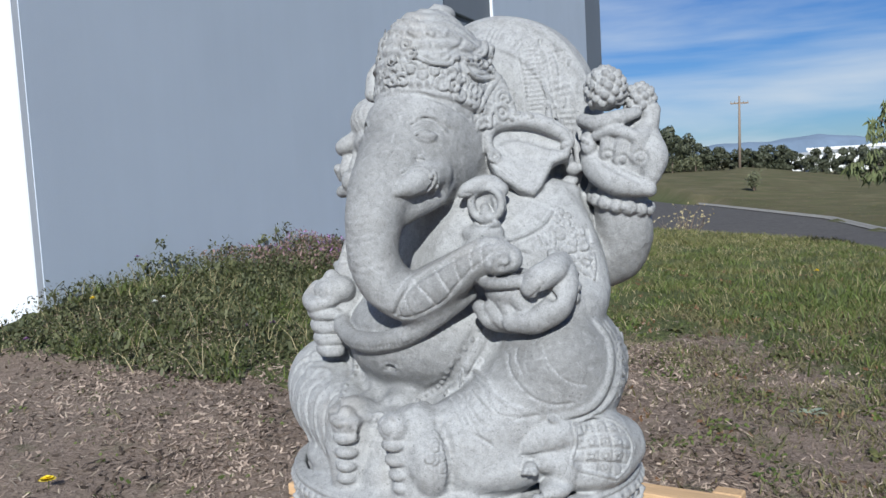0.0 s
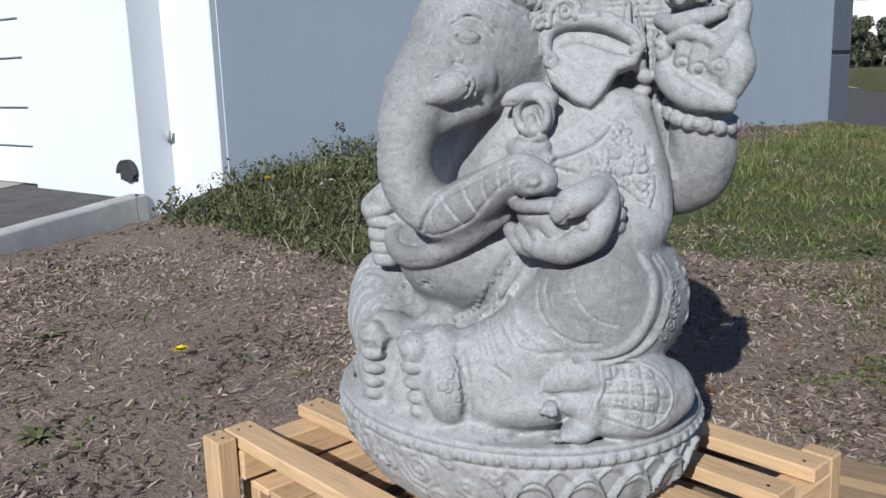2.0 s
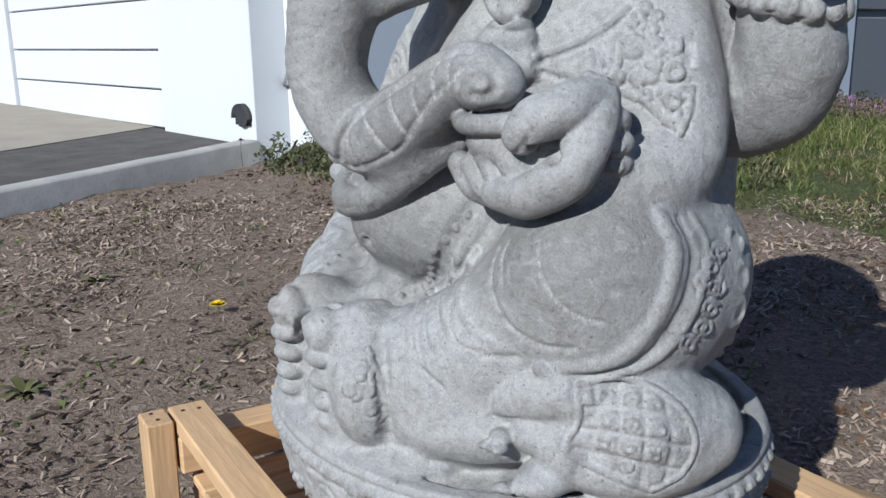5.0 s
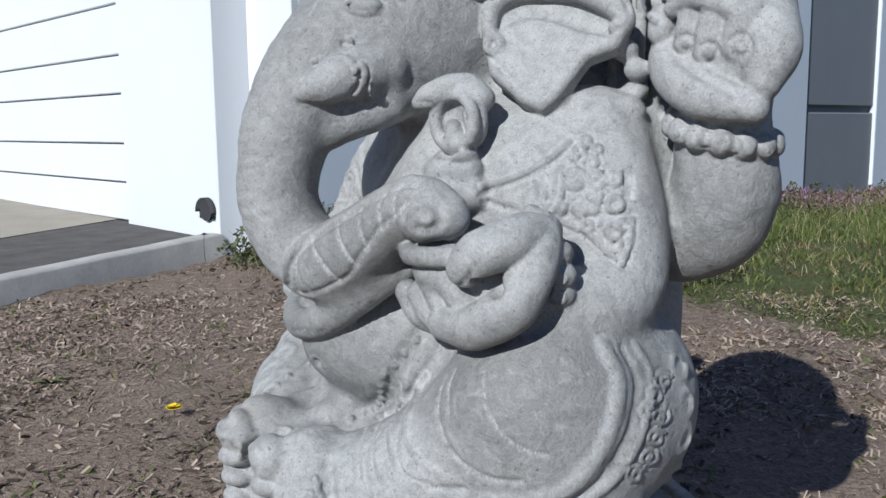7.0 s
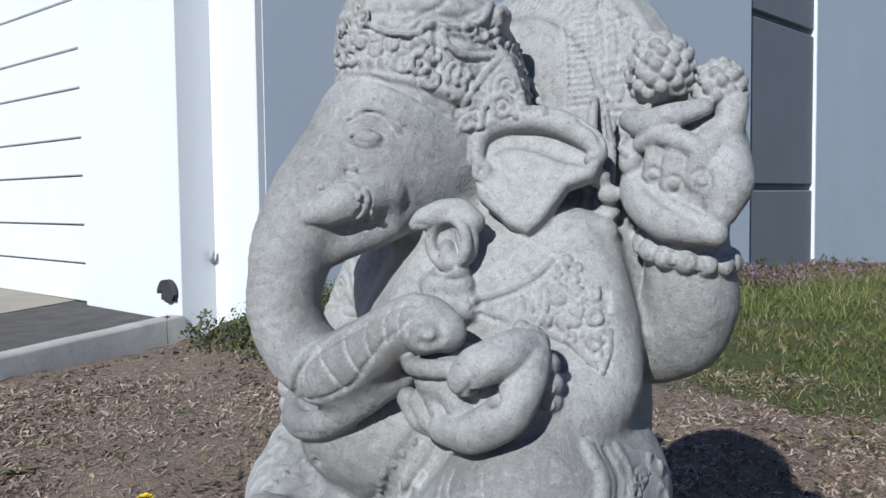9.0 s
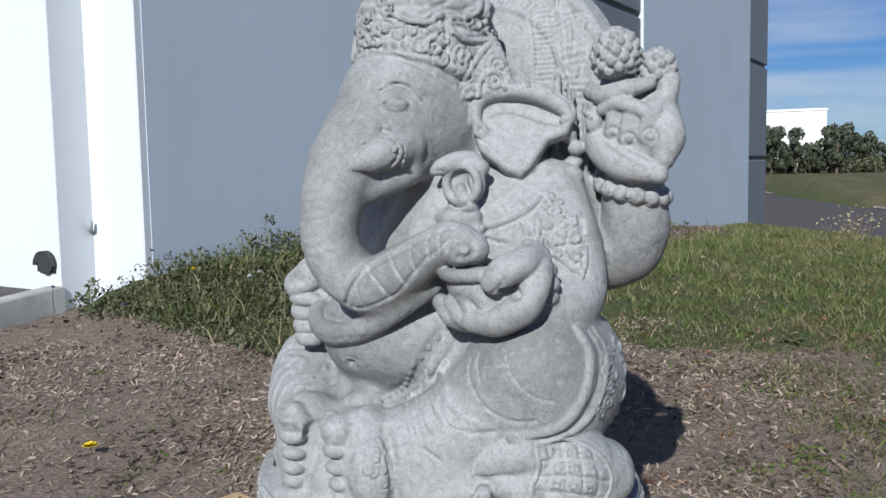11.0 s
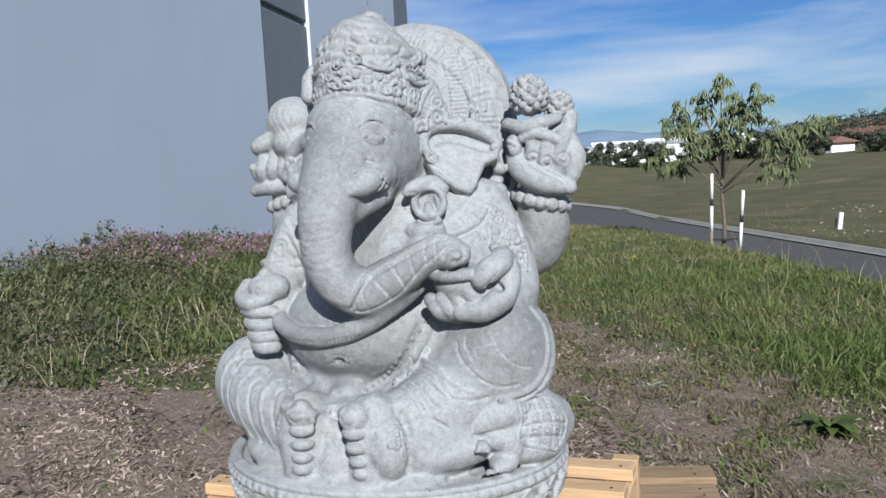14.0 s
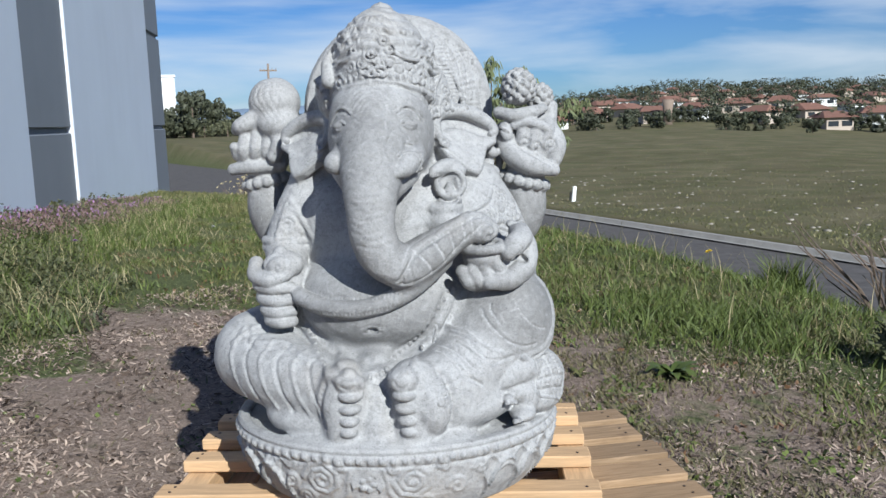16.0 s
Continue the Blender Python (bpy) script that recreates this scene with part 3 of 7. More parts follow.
def carve(pts, width, depth, n=5, dust=0.42, core=0.0, moat=0.0):
    """A groove (depth > 0) or a raised line (depth < 0) on the surface along a curve."""
    c = curve(pts, n) if n > 1 else pts
    a = np.array(c)
    e = width * 3.0 + core
    s, d = path_dist(a.min(0) - e, a.max(0) + e, c, [0.0] * len(c), e)
    d = np.maximum(d - core, 0)
    SOLID[s] += depth * np.exp(-(d / width) ** 2)
    if moat:
        SOLID[s] += moat * np.exp(-((d - 1.9 * width) / (0.7 * width)) ** 2)
    lie = dust * (np.exp(-(d / (0.9 * width)) ** 2) if depth > 0 else np.exp(-((d - 1.5 * width) / (0.8 * width)) ** 2))
    DUST[s] = np.maximum(DUST[s], lie.astype(np.float16))


def slab(c, half, r, k=0.01, turn=(0, 0, 0), take=False):
    """A box with rounded edges."""
    m = np.array(Euler([radians(a) for a in turn]).to_matrix())
    half = np.array(half)
    ext = (np.abs(m) * half).sum(1) + k + 0.03
    s, x, y, z = window(np.array(c) - ext, np.array(c) + ext)
    x, y, z = x - c[0], y - c[1], z - c[2]
    q = [np.abs(m[0, i] * x + m[1, i] * y + m[2, i] * z) - half[i] + r for i in range(3)]
    d = np.sqrt(sum(np.maximum(v, 0) ** 2 for v in q)) + np.minimum(np.maximum(np.maximum(q[0], q[1]), q[2]), 0) - r
    (cut if take else join)(s, d, k)


def plate(c, normal, poly, thick, k=0.01, r=0.008):
    """A flat piece with rounded edges: poly in space is laid in the plane through c."""
    nv = Vector(normal).normalized()
    a = nv.cross(Vector((0, 0, 1))).normalized()
    b = nv.cross(a)
    c = Vector(c)
    p2 = [((Vector(p) - c).dot(a), (Vector(p) - c).dot(b)) for p in poly]
    e = max(max(abs(u), abs(v)) for u, v in p2) + thick + k + 0.02
    s, x, y, z = window(np.array(c) - e, np.array(c) + e)
    x, y, z = x - c.x, y - c.y, z - c.z
    u, v, w = a.x * x + a.y * y + a.z * z, b.x * x + b.y * y + b.z * z, nv.x * x + nv.y * y + nv.z * z
    dist, inside = None, np.zeros(np.broadcast(u, v, w).shape, bool)
    for (u0, v0), (u1, v1) in zip(p2, p2[1:] + p2[:1]):
        t = np.clip(((u - u0) * (u1 - u0) + (v - v0) * (v1 - v0)) / ((u1 - u0) ** 2 + (v1 - v0) ** 2 + 1e-9), 0, 1)
        d = (u - u0 - t * (u1 - u0)) ** 2 + (v - v0 - t * (v1 - v0)) ** 2
        dist = d if dist is None else np.minimum(dist, d)
        inside ^= ((v0 > v) != (v1 > v)) & (u < (u1 - u0) * (v - v0) / ((v1 - v0) or 1e-9) + u0)
    d2 = np.where(inside, -1.0, 1.0) * np.sqrt(dist) + r
    dw = np.abs(w) - thick + r
    join(s, np.minimum(np.maximum(d2, dw), 0) + np.sqrt(np.maximum(d2, 0) ** 2 + np.maximum(dw, 0) ** 2) - r, k)


def skin(p, way, far=0.5):
    """Where a ray from p along way first enters the stone."""
    w = np.array(way, float)
    w /= np.linalg.norm(w)
    q = np.array(p)[None, :] + w[None, :] * np.arange(0, far, STEP * 0.5)[:, None]
    i = np.round((q - LO) / STEP).astype(int)
    ok = ((i >= 0) & (i < N3)).all(1)
    q, i = q[ok], i[ok]
    hit = np.flatnonzero(SOLID[i[:, 0], i[:, 1], i[:, 2]] < 0)
    return tuple(q[hit[0]]) if len(hit) else None


def ring(c, normal, r, width, depth, sides=14, dust=0.4):
    nv = Vector(normal).normalized()
    a = nv.orthogonal().normalized()
    b = nv.cross(a)
    carve([tuple(Vector(c) + r * (a * math.cos(2 * math.pi * i / sides) + b * math.sin(2 * math.pi * i / sides))) for i in range(sides + 1)], width, depth, 1, dust)


def front(x, z, way=(0, 1, 0), back=0.62):
    """The point of the surface met from the front at (x, z)."""
    w = Vector(way).normalized()
    p = Vector((x, -0.2, z)) - w * back
    return skin(p, w, 1.1) or (x, -0.2, z)


LEFTWARD = (-0.80, 0.60, 0)      # looking at the figure from its left front
def line(pts, width, depth, way=(0, 1, 0), n=4, dust=0.4):
    """A carved line whose (x, z) points are laid on the surface."""
    q = curve([(x, 0, z) for x, z in pts], n)
    carve([front(p[0], p[2], way) for p in q], width, depth, 1, dust)


def lay(pts, width, depth, way, n=4, dust=0.4):
    """A carved line through points in space, each laid on the surface along way."""
    w = Vector(way).normalized()
    q = [skin(Vector(p) - w * 0.12, w, 0.3) for p in curve(pts, n)]
    q = [p for p in q if p]
    if len(q) > 1:
        carve(q, width, depth, 1, dust)


def rosette(x, z, r, way=(0, 1, 0), k=1.0):
    """A flower boss: two rings and a bead."""
    c = front(x, z, way)
    nv = (-way[0], -way[1], -way[2])
    ring(c, nv, r, 0.0052, -0.008 * k)
    ring(c, nv, r * 0.45, 0.0042, -0.006 * k, 10)


def scroll(x, z, r, turns=1.6, way=(0, 1, 0), width=0.005, depth=-0.006, flip=1):
    """A spiral in relief."""
    w = Vector(way).normalized()
    a = Vector((-w.y, w.x, 0)).normalized()
    pts = []
    c = Vector(front(x, z, way))
    for i in range(18):
        t = i / 17
        an = flip * t * turns * 2 * math.pi
        p = c + a * (r * (1 - 0.85 * t) * math.cos(an)) + Vector((0, 0, 1)) * (r * (1 - 0.85 * t) * math.sin(an))
        q = skin(p - w * 0.06, w, 0.12)
        if q:
            pts.append(q)
    if len(pts) > 2:
        carve(pts, width, depth, 1)


def bowl_base():
    """A round lotus bowl: beaded rim, a row of petals and small buds between them."""
    s, x, y, z = window((-0.6, -0.6, 0.17), (0.6, 0.5, 0.46))
    yc, x = y + 0.03, x - 0.02
    r = np.sqrt((x / 1.06) ** 2 + (yc / 0.905) ** 2)
    prof = np.interp(AX[2][s[2]], (0.20, 0.212, 0.26, 0.31, 0.35, 0.38, 0.395, 0.405), (0.365, 0.382, 0.412, 0.430, 0.440, 0.447, 0.447, 0.440))[None, None, :]
    an = np.arctan2(x, -yc)                                  # 0 at the front
    side = np.clip((np.abs(an) - 0.62) / 0.1, 0, 1)          # petals past the front scrolls
    n = 26
    u = np.abs(((an * n / (2 * np.pi)) % 1.0) - 0.5) * 2
    v = np.abs(((an * n / (2 * np.pi) + 0.5) % 1.0) - 0.5) * 2
    zc = 0.215 + 0.125 * np.sqrt(np.clip(1 - u ** 1.7, 0, 1))
    zd = 0.235 + 0.085 * np.sqrt(np.clip(1 - u ** 1.7, 0, 1))
    ze = 0.30 + 0.055 * (1 - v ** 1.2)
    rel = 0.013 * np.exp(-((z - zc) / 0.008) ** 2) + 0.008 * np.exp(-((z - zd) / 0.007) ** 2) + 0.006 * np.exp(-((z - ze) / 0.006) ** 2) * (z > zc)
    rel = rel + 0.006 * (z < zc) * np.clip((z - 0.22) / 0.05, 0, 1) * (1 - u)
    beads = np.clip(0.5 + 1.2 * np.cos(an * 84), 0, 1)
    rel = rel * side + 0.008 * np.exp(-((z - 0.372) / 0.010) ** 2) * (0.3 + 0.9 * beads) - 0.004 * np.exp(-((z - 0.388) / 0.004) ** 2) - 0.004 * np.exp(-((z - 0.356) / 0.004) ** 2)
    d = np.maximum((r - prof - rel) * 0.95, np.maximum(0.20 - z, z - 0.405))
    join(s, d, 0.0)
    lie = (np.exp(-((z - zc - 0.011) / 0.005) ** 2) + np.exp(-((z - zd - 0.009) / 0.005) ** 2) + np.exp(-((z - zc + 0.012) / 0.005) ** 2)) * side + np.exp(-((z - 0.356) / 0.005) ** 2) + np.exp(-((z - 0.388) / 0.005) ** 2)
    DUST[s] = np.maximum(DUST[s], np.clip(0.45 * lie * (np.abs(d) < 0.03), 0, 0.5).astype(np.float16))
    cut(s, np.maximum(r - 0.412, 0.390 - z), 0.008)


bowl_base()
for bx, bz, br, turns, flip in ((-0.122, 0.312, 0.056, 2.4, 1), (0.080, 0.315, 0.056, 2.4, -1), (-0.205, 0.300, 0.026, 1.6, -1), (0.180, 0.285, 0.027, 1.6, 1),
                                (-0.165, 0.252, 0.026, 1.6, 1), (0.105, 0.250, 0.024, 1.6, -1), (-0.075, 0.352, 0.014, 1.3, 1), (0.040, 0.352, 0.014, 1.3, -1),
                                (0.150, 0.350, 0.016, 1.4, 1), (-0.200, 0.352, 0.016, 1.4, -1), (0.235, 0.330, 0.020, 1.5, 1), (-0.255, 0.335, 0.020, 1.5, -1)):
    scroll(bx, bz, br, turns, (-0.9 * bx, 0.9, 0), 0.0055, -0.017, flip)
c = front(-0.022, 0.305)
ring(c, (0, -1, 0.2), 0.040, 0.0055, -0.012)
ring(c, (0, -1, 0.2), 0.030, 0.0045, -0.007)
for i in range(5):
    a = 2 * math.pi * i / 5
    ball((c[0] + 0.016 * math.cos(a), c[1], c[2] + 0.016 * math.sin(a)), (0.009, 0.008, 0.009), 0.004)
for sgn in (-1, 1):
    line([(-0.022 + sgn * 0.045, 0.345), (-0.022 + sgn * 0.052, 0.31), (-0.022 + sgn * 0.060, 0.27), (-0.022 + sgn * 0.11, 0.24)], 0.005, -0.009)

# ---- body ----
ball((0.0, 0.04, 0.55), (0.36, 0.29, 0.21), 0.03)
ball((0.0, -0.035, 0.735), (0.265, 0.255, 0.165), 0.04)                 # belly
ball((0.0, -0.06, 0.70), (0.235, 0.225, 0.10), 0.02)                    # fold of the belly
ball((0.02, 0.075, 0.95), (0.25, 0.18, 0.25), 0.06)                     # chest
ball((0.10, -0.035, 0.98), (0.16, 0.13, 0.14), 0.05)
ball((0.24, 0.0, 0.92), (0.135, 0.125, 0.17), 0.06)
ball((0.05, -0.06, 0.90), (0.17, 0.13, 0.12), 0.05)
ball((-0.12, 0.0, 0.95), (0.13, 0.12, 0.14), 0.05)
slab((0.02, 0.20, 0.85), (0.25, 0.10, 0.36), 0.08, 0.06)                # back
# folded leg
limb([(-0.10, 0.06, 0.56), (-0.30, 0.0, 0.575), (-0.385, -0.05, 0.575)], [0.15, 0.145, 0.118], 0.05)
limb([(-0.385, -0.065, 0.56), (-0.30, -0.165, 0.545), (-0.17, -0.25, 0.525), (-0.08, -0.31, 0.52)], [0.115, 0.108, 0.098, 0.085], 0.05)
# raised knee
ball((0.335, -0.065, 0.69), (0.140, 0.185, 0.145), 0.05, (0, 0, 20))
ball((0.36, -0.05, 0.63), (0.115, 0.16, 0.13), 0.05, (0, 0, 20))
limb([(0.10, 0.05, 0.62), (0.30, 0.03, 0.66)], [0.16, 0.15], 0.05)
limb([(0.32, -0.14, 0.63), (0.23, -0.235, 0.56), (0.13, -0.30, 0.52)], [0.12, 0.10, 0.085], 0.05)
ball((0.10, -0.20, 0.47), (0.27, 0.17, 0.09), 0.04)
ball((-0.10, -0.22, 0.44), (0.22, 0.14, 0.06), 0.03)
# cloth between the legs
limb([(0.0, -0.25, 0.575), (0.01, -0.29, 0.53), (0.01, -0.33, 0.44)], [0.05, 0.06, 0.07], 0.03)
ball((0.02, -0.31, 0.40), (0.24, 0.11, 0.035), 0.02)
# feet with stacked toes
limb([(-0.078, -0.350, 0.565), (-0.088, -0.358, 0.51), (-0.085, -0.362, 0.445)], [0.060, 0.058, 0.050], 0.02)
ball((-0.085, -0.366, 0.517), (0.060, 0.040, 0.100), 0.015)
limb([(0.100, -0.345, 0.558), (0.115, -0.345, 0.51), (0.105, -0.36, 0.44)], [0.064, 0.070, 0.054], 0.02)
ball((0.110, -0.358, 0.513), (0.064, 0.046, 0.102), 0.015)
limb([(0.19, -0.28, 0.52), (0.13, -0.33, 0.50)], [0.07, 0.06], 0.03)
ball((0.140, -0.345, 0.500), (0.062, 0.078, 0.092), 0.006, (0, 0, 25))
ball((-0.078, -0.335, 0.505), (0.058, 0.070, 0.092), 0.006)
for fx, tilt in ((-0.060, -6), (0.080, 6)):
    ball((fx, -0.402, 0.580), (0.038, 0.031, 0.036), 0.008)
    ring((fx, -0.428, 0.584), (0, -1, 0.2), 0.020, 0.004, 0.004, 12)
    for i, zz in enumerate((0.543, 0.508, 0.474, 0.444)):
        w = 0.032 - 0.0025 * i
        ball((fx + 0.002 + tilt * 0.0006 * i, -0.407 + 0.003 * i, zz), (w + 0.001, 0.027, 0.0172), 0.003)

# belt and hem
limb([(-0.255, -0.13, 0.79), (-0.215, -0.205, 0.765), (-0.13, -0.262, 0.745), (-0.04, -0.290, 0.745), (0.05, -0.292, 0.770), (0.13, -0.275, 0.815), (0.19, -0.235, 0.86)], [0.020, 0.023, 0.025, 0.026, 0.026, 0.025, 0.02], 0.006)
for t in np.linspace(0.04, 0.96, 34):
    bx = -0.215 + 0.39 * t
    bz = 0.757 + 0.09 * max(0, t - 0.45) ** 1.3
    line([(bx - 0.004, bz - 0.022), (bx + 0.004, bz + 0.018)], 0.0035, 0.003, n=1)
ball(front(-0.01, 0.684), (0.016, 0.02, 0.008), 0.004, take=True)
for cx, cz, ax, az, a0, a1 in ((-0.080, 0.505, 0.062, 0.098, 2.45, 3.70), (0.128, 0.500, 0.078, 0.100, -0.55, 1.0), (0.100, 0.500, 0.062, 0.100, 2.6, 3.6)):
    line([(cx + ax * math.cos(a), cz + az * math.sin(a)) for a in np.linspace(a0, a1, 8)], 0.008, 0.016, dust=0.05)
line([(-0.035, 0.692), (-0.01, 0.698), (0.015, 0.692)], 0.004, 0.003)
line([(-0.032, 0.676), (-0.01, 0.671), (0.012, 0.676)], 0.004, 0.003)
line([(-0.241, 0.757), (-0.222, 0.704), (-0.186, 0.664), (-0.111, 0.612), (-0.034, 0.602), (0.052, 0.611), (0.131, 0.662), (0.171, 0.722), (0.19, 0.765)], 0.011, 0.014, n=6)
line([(-0.255, 0.74), (-0.235, 0.685), (-0.19, 0.640), (-0.12, 0.595), (-0.034, 0.582), (0.06, 0.594), (0.145, 0.648), (0.19, 0.715), (0.21, 0.77)], 0.008, -0.007, n=6)
for t in np.linspace(0, 1, 30):
    bx = -0.205 + 0.40 * t
    bz = 0.572 + 3.0 * (bx + 0.03) ** 2 + 0.25 * max(bx, 0)
    c = front(bx, min(bz, 0.80))
    if c[1] < -0.352:
        continue
    ball(c, (0.0062, 0.006, 0.0075 if bx > 0 else 0.006), 0.002)
for bx, bz, rr in ((0.0, 0.570, 0.018), (-0.030, 0.562, 0.013), (0.032, 0.566, 0.013), (0.0, 0.540, 0.014), (0.0, 0.515, 0.012)):
    rosette(bx, bz, rr)
# folds of cloth round the folded leg
for i, x0 in enumerate((-0.40, -0.35, -0.30, -0.25, -0.20, -0.15)):
    line([(x0, 0.665 - 0.01 * i), (x0 - 0.03, 0.60), (x0 - 0.012, 0.53), (x0 + 0.02, 0.475)], 0.006, 0.006 if i % 2 else -0.005)
for i in range(4):
    line([(-0.43 + 0.015 * i, 0.63 + 0.012 * i), (-0.37, 0.668 - 0.014 * i), (-0.27, 0.675 - 0.016 * i), (-0.19, 0.655 - 0.02 * i)], 0.006, 0.006 if i % 2 else -0.005)
# folds of cloth round the raised knee
for pts, wd, dp in (([(0.370, -0.227, 0.751), (0.387, -0.238, 0.720), (0.410, -0.237, 0.693), (0.436, -0.224, 0.670), (0.461, -0.194, 0.659)], 0.0036, 0.003),
                    ([(0.281, -0.226, 0.724), (0.301, -0.252, 0.698), (0.324, -0.263, 0.668), (0.361, -0.261, 0.639), (0.400, -0.245, 0.622), (0.440, -0.22, 0.622)], 0.0045, 0.004),
                    ([(0.302, -0.223, 0.741), (0.315, -0.245, 0.713), (0.330, -0.255, 0.690)], 0.0035, 0.0025),
                    ([(0.187, -0.212, 0.696), (0.246, -0.281, 0.656), (0.283, -0.306, 0.614), (0.311, -0.295, 0.595), (0.372, -0.260, 0.598)], 0.0055, 0.005),
                    ([(0.198, -0.208, 0.700), (0.265, -0.283, 0.660), (0.303, -0.292, 0.630), (0.340, -0.277, 0.612)], 0.006, -0.004),
                    ([(0.228, -0.289, 0.656), (0.224, -0.320, 0.626), (0.242, -0.334, 0.591), (0.260, -0.332, 0.558)], 0.0045, 0.004),
                    ([(0.177, -0.260, 0.643), (0.208, -0.317, 0.612), (0.230, -0.338, 0.572), (0.281, -0.318, 0.541)], 0.0045, 0.004)):
    lay(pts, wd * 0.85, dp, LEFTWARD, 4, 0.62)
# broad hem with a border of scrolls
HEM = [(0.447, -0.092, 0.780), (0.470, -0.088, 0.744), (0.487, -0.109, 0.699), (0.483, -0.135, 0.651), (0.466, -0.165, 0.613), (0.443, -0.198, 0.597), (0.40, -0.235, 0.585)]
lay(HEM, 0.009, -0.010, LEFTWARD, 4, 0.45)
lay([(p[0] + 0.004, p[1] + 0.028, p[2] - 0.006) for p in HEM], 0.006, 0.007, LEFTWARD)
lay([(p[0] + 0.006, p[1] + 0.052, p[2] - 0.008) for p in HEM], 0.006, -0.006, LEFTWARD)
for zz in (0.58, 0.63, 0.68, 0.73):
    c = skin((0.62, 0.05, zz), (-1, 0, 0), 0.4)
    if c:
        ring(c, (1, 0, 0), 0.018, 0.005, -0.006)

# ---- head ----
ball((0.015, -0.055, 1.215), (0.150, 0.185, 0.165), 0.04)
ball((0.015, -0.146, 1.272), (0.125, 0.118, 0.088), 0.04)               # forehead
ball((0.082, -0.145, 1.175), (0.068, 0.105, 0.085), 0.04)                  # cheeks
ball((-0.052, -0.145, 1.175), (0.068, 0.105, 0.085), 0.04)
TRUNK = [(0.015, -0.16, 1.215), (0.010, -0.256, 1.150), (0.007, -0.318, 1.075), (0.008, -0.342, 1.010), (0.012, -0.348, 0.950), (0.036, -0.332, 0.893), (0.088, -0.308, 0.864), (0.15, -0.288, 0.893), (0.22, -0.270, 0.935), (0.272, -0.255, 0.958), (0.305, -0.24, 0.945)]
TRAD = [0.124, 0.092, 0.073, 0.063, 0.060, 0.060, 0.060, 0.054, 0.044, 0.039, 0.032]
limb(TRUNK, TRAD, 0.03)
ball((0.288, -0.262, 0.945), (0.036, 0.034, 0.036), 0.008)
scroll(0.288, 0.945, 0.028, 1.4, (-0.3, 0.95, 0), 0.006, 0.008)
# faint wrinkles across the trunk
for i, zz in enumerate(np.arange(0.925, 1.135, 0.0175)):
    xc = 0.006 + 0.03 * max(0, (0.95 - zz)) / 0.05
    hw = (0.046, 0.030, 0.040, 0.024)[i % 4]
    xo = (0.0, 0.010, -0.008, -0.016)[i % 4]
    line([(xc + xo - hw, zz + 0.010), (xc + xo - hw * 0.5, zz + 0.002), (xc + xo, zz), (xc + xo + hw * 0.5, zz + 0.003), (xc + xo + hw, zz + 0.011)], 0.0036, 0.0014, dust=0.22)
# leaf-shaped panel under the trunk's end
UPPER = curve([(0.072, -0.36, 0.832), (0.085, -0.348, 0.866), (0.112, -0.333, 0.903), (0.174, -0.313, 0.937), (0.231, -0.296, 0.967), (0.267, -0.278, 0.985), (0.286, -0.269, 0.985)], 4)
LOWER = curve([(0.075, -0.35, 0.824), (0.105, -0.335, 0.826), (0.169, -0.306, 0.859), (0.205, -0.306, 0.892), (0.245, -0.299, 0.929), (0.275, -0.292, 0.950), (0.285, -0.28, 0.965)], 4)
lay(UPPER, 0.0045, 0.007, (-0.5, 0.86, 0.1), 1)
lay([(p[0] - 0.006, p[1], p[2] + 0.009) for p in UPPER], 0.006, -0.003, (-0.5, 0.86, 0.1), 1)
lay(LOWER, 0.0042, 0.0045, (-0.5, 0.86, 0.2), 1, 0.8)
for i in range(2, 23, 3):
    p, q = Vector(UPPER[i]), Vector(LOWER[max(i - 1, 0)])
    m = p.lerp(q, 0.5) + Vector((0.006, -0.02, 0.008))
    lay([p, m, q], 0.0038, 0.0035, (-0.5, 0.86, 0.15), 4, 0.7)
# tusks
limb([(0.108, -0.215, 1.148), (0.104, -0.262, 1.138), (0.090, -0.305, 1.120), (0.077, -0.338, 1.104)], [0.040, 0.0375, 0.028, 0.008], 0.004)
for rr, off, wd, dp in ((0.041, -0.266, 0.0040, 0.006), (0.045, -0.256, 0.0045, -0.007)):
    ring((0.106, off, 1.140), (-0.25, -0.93, -0.30), rr, wd, dp, 18)
limb([(-0.062, -0.19, 1.158), (-0.078, -0.25, 1.143), (-0.088, -0.280, 1.136)], [0.040, 0.033, 0.030], 0.008)
ring((-0.080, -0.255, 1.142), (-0.35, -0.9, -0.2), 0.040, 0.005, 0.006)
limb([(0.085, -0.20, 1.105), (0.060, -0.275, 1.055)], [0.045, 0.024], 0.02)           # lip
limb([(-0.07, -0.20, 1.11), (-0.045, -0.265, 1.055)], [0.042, 0.022], 0.02)
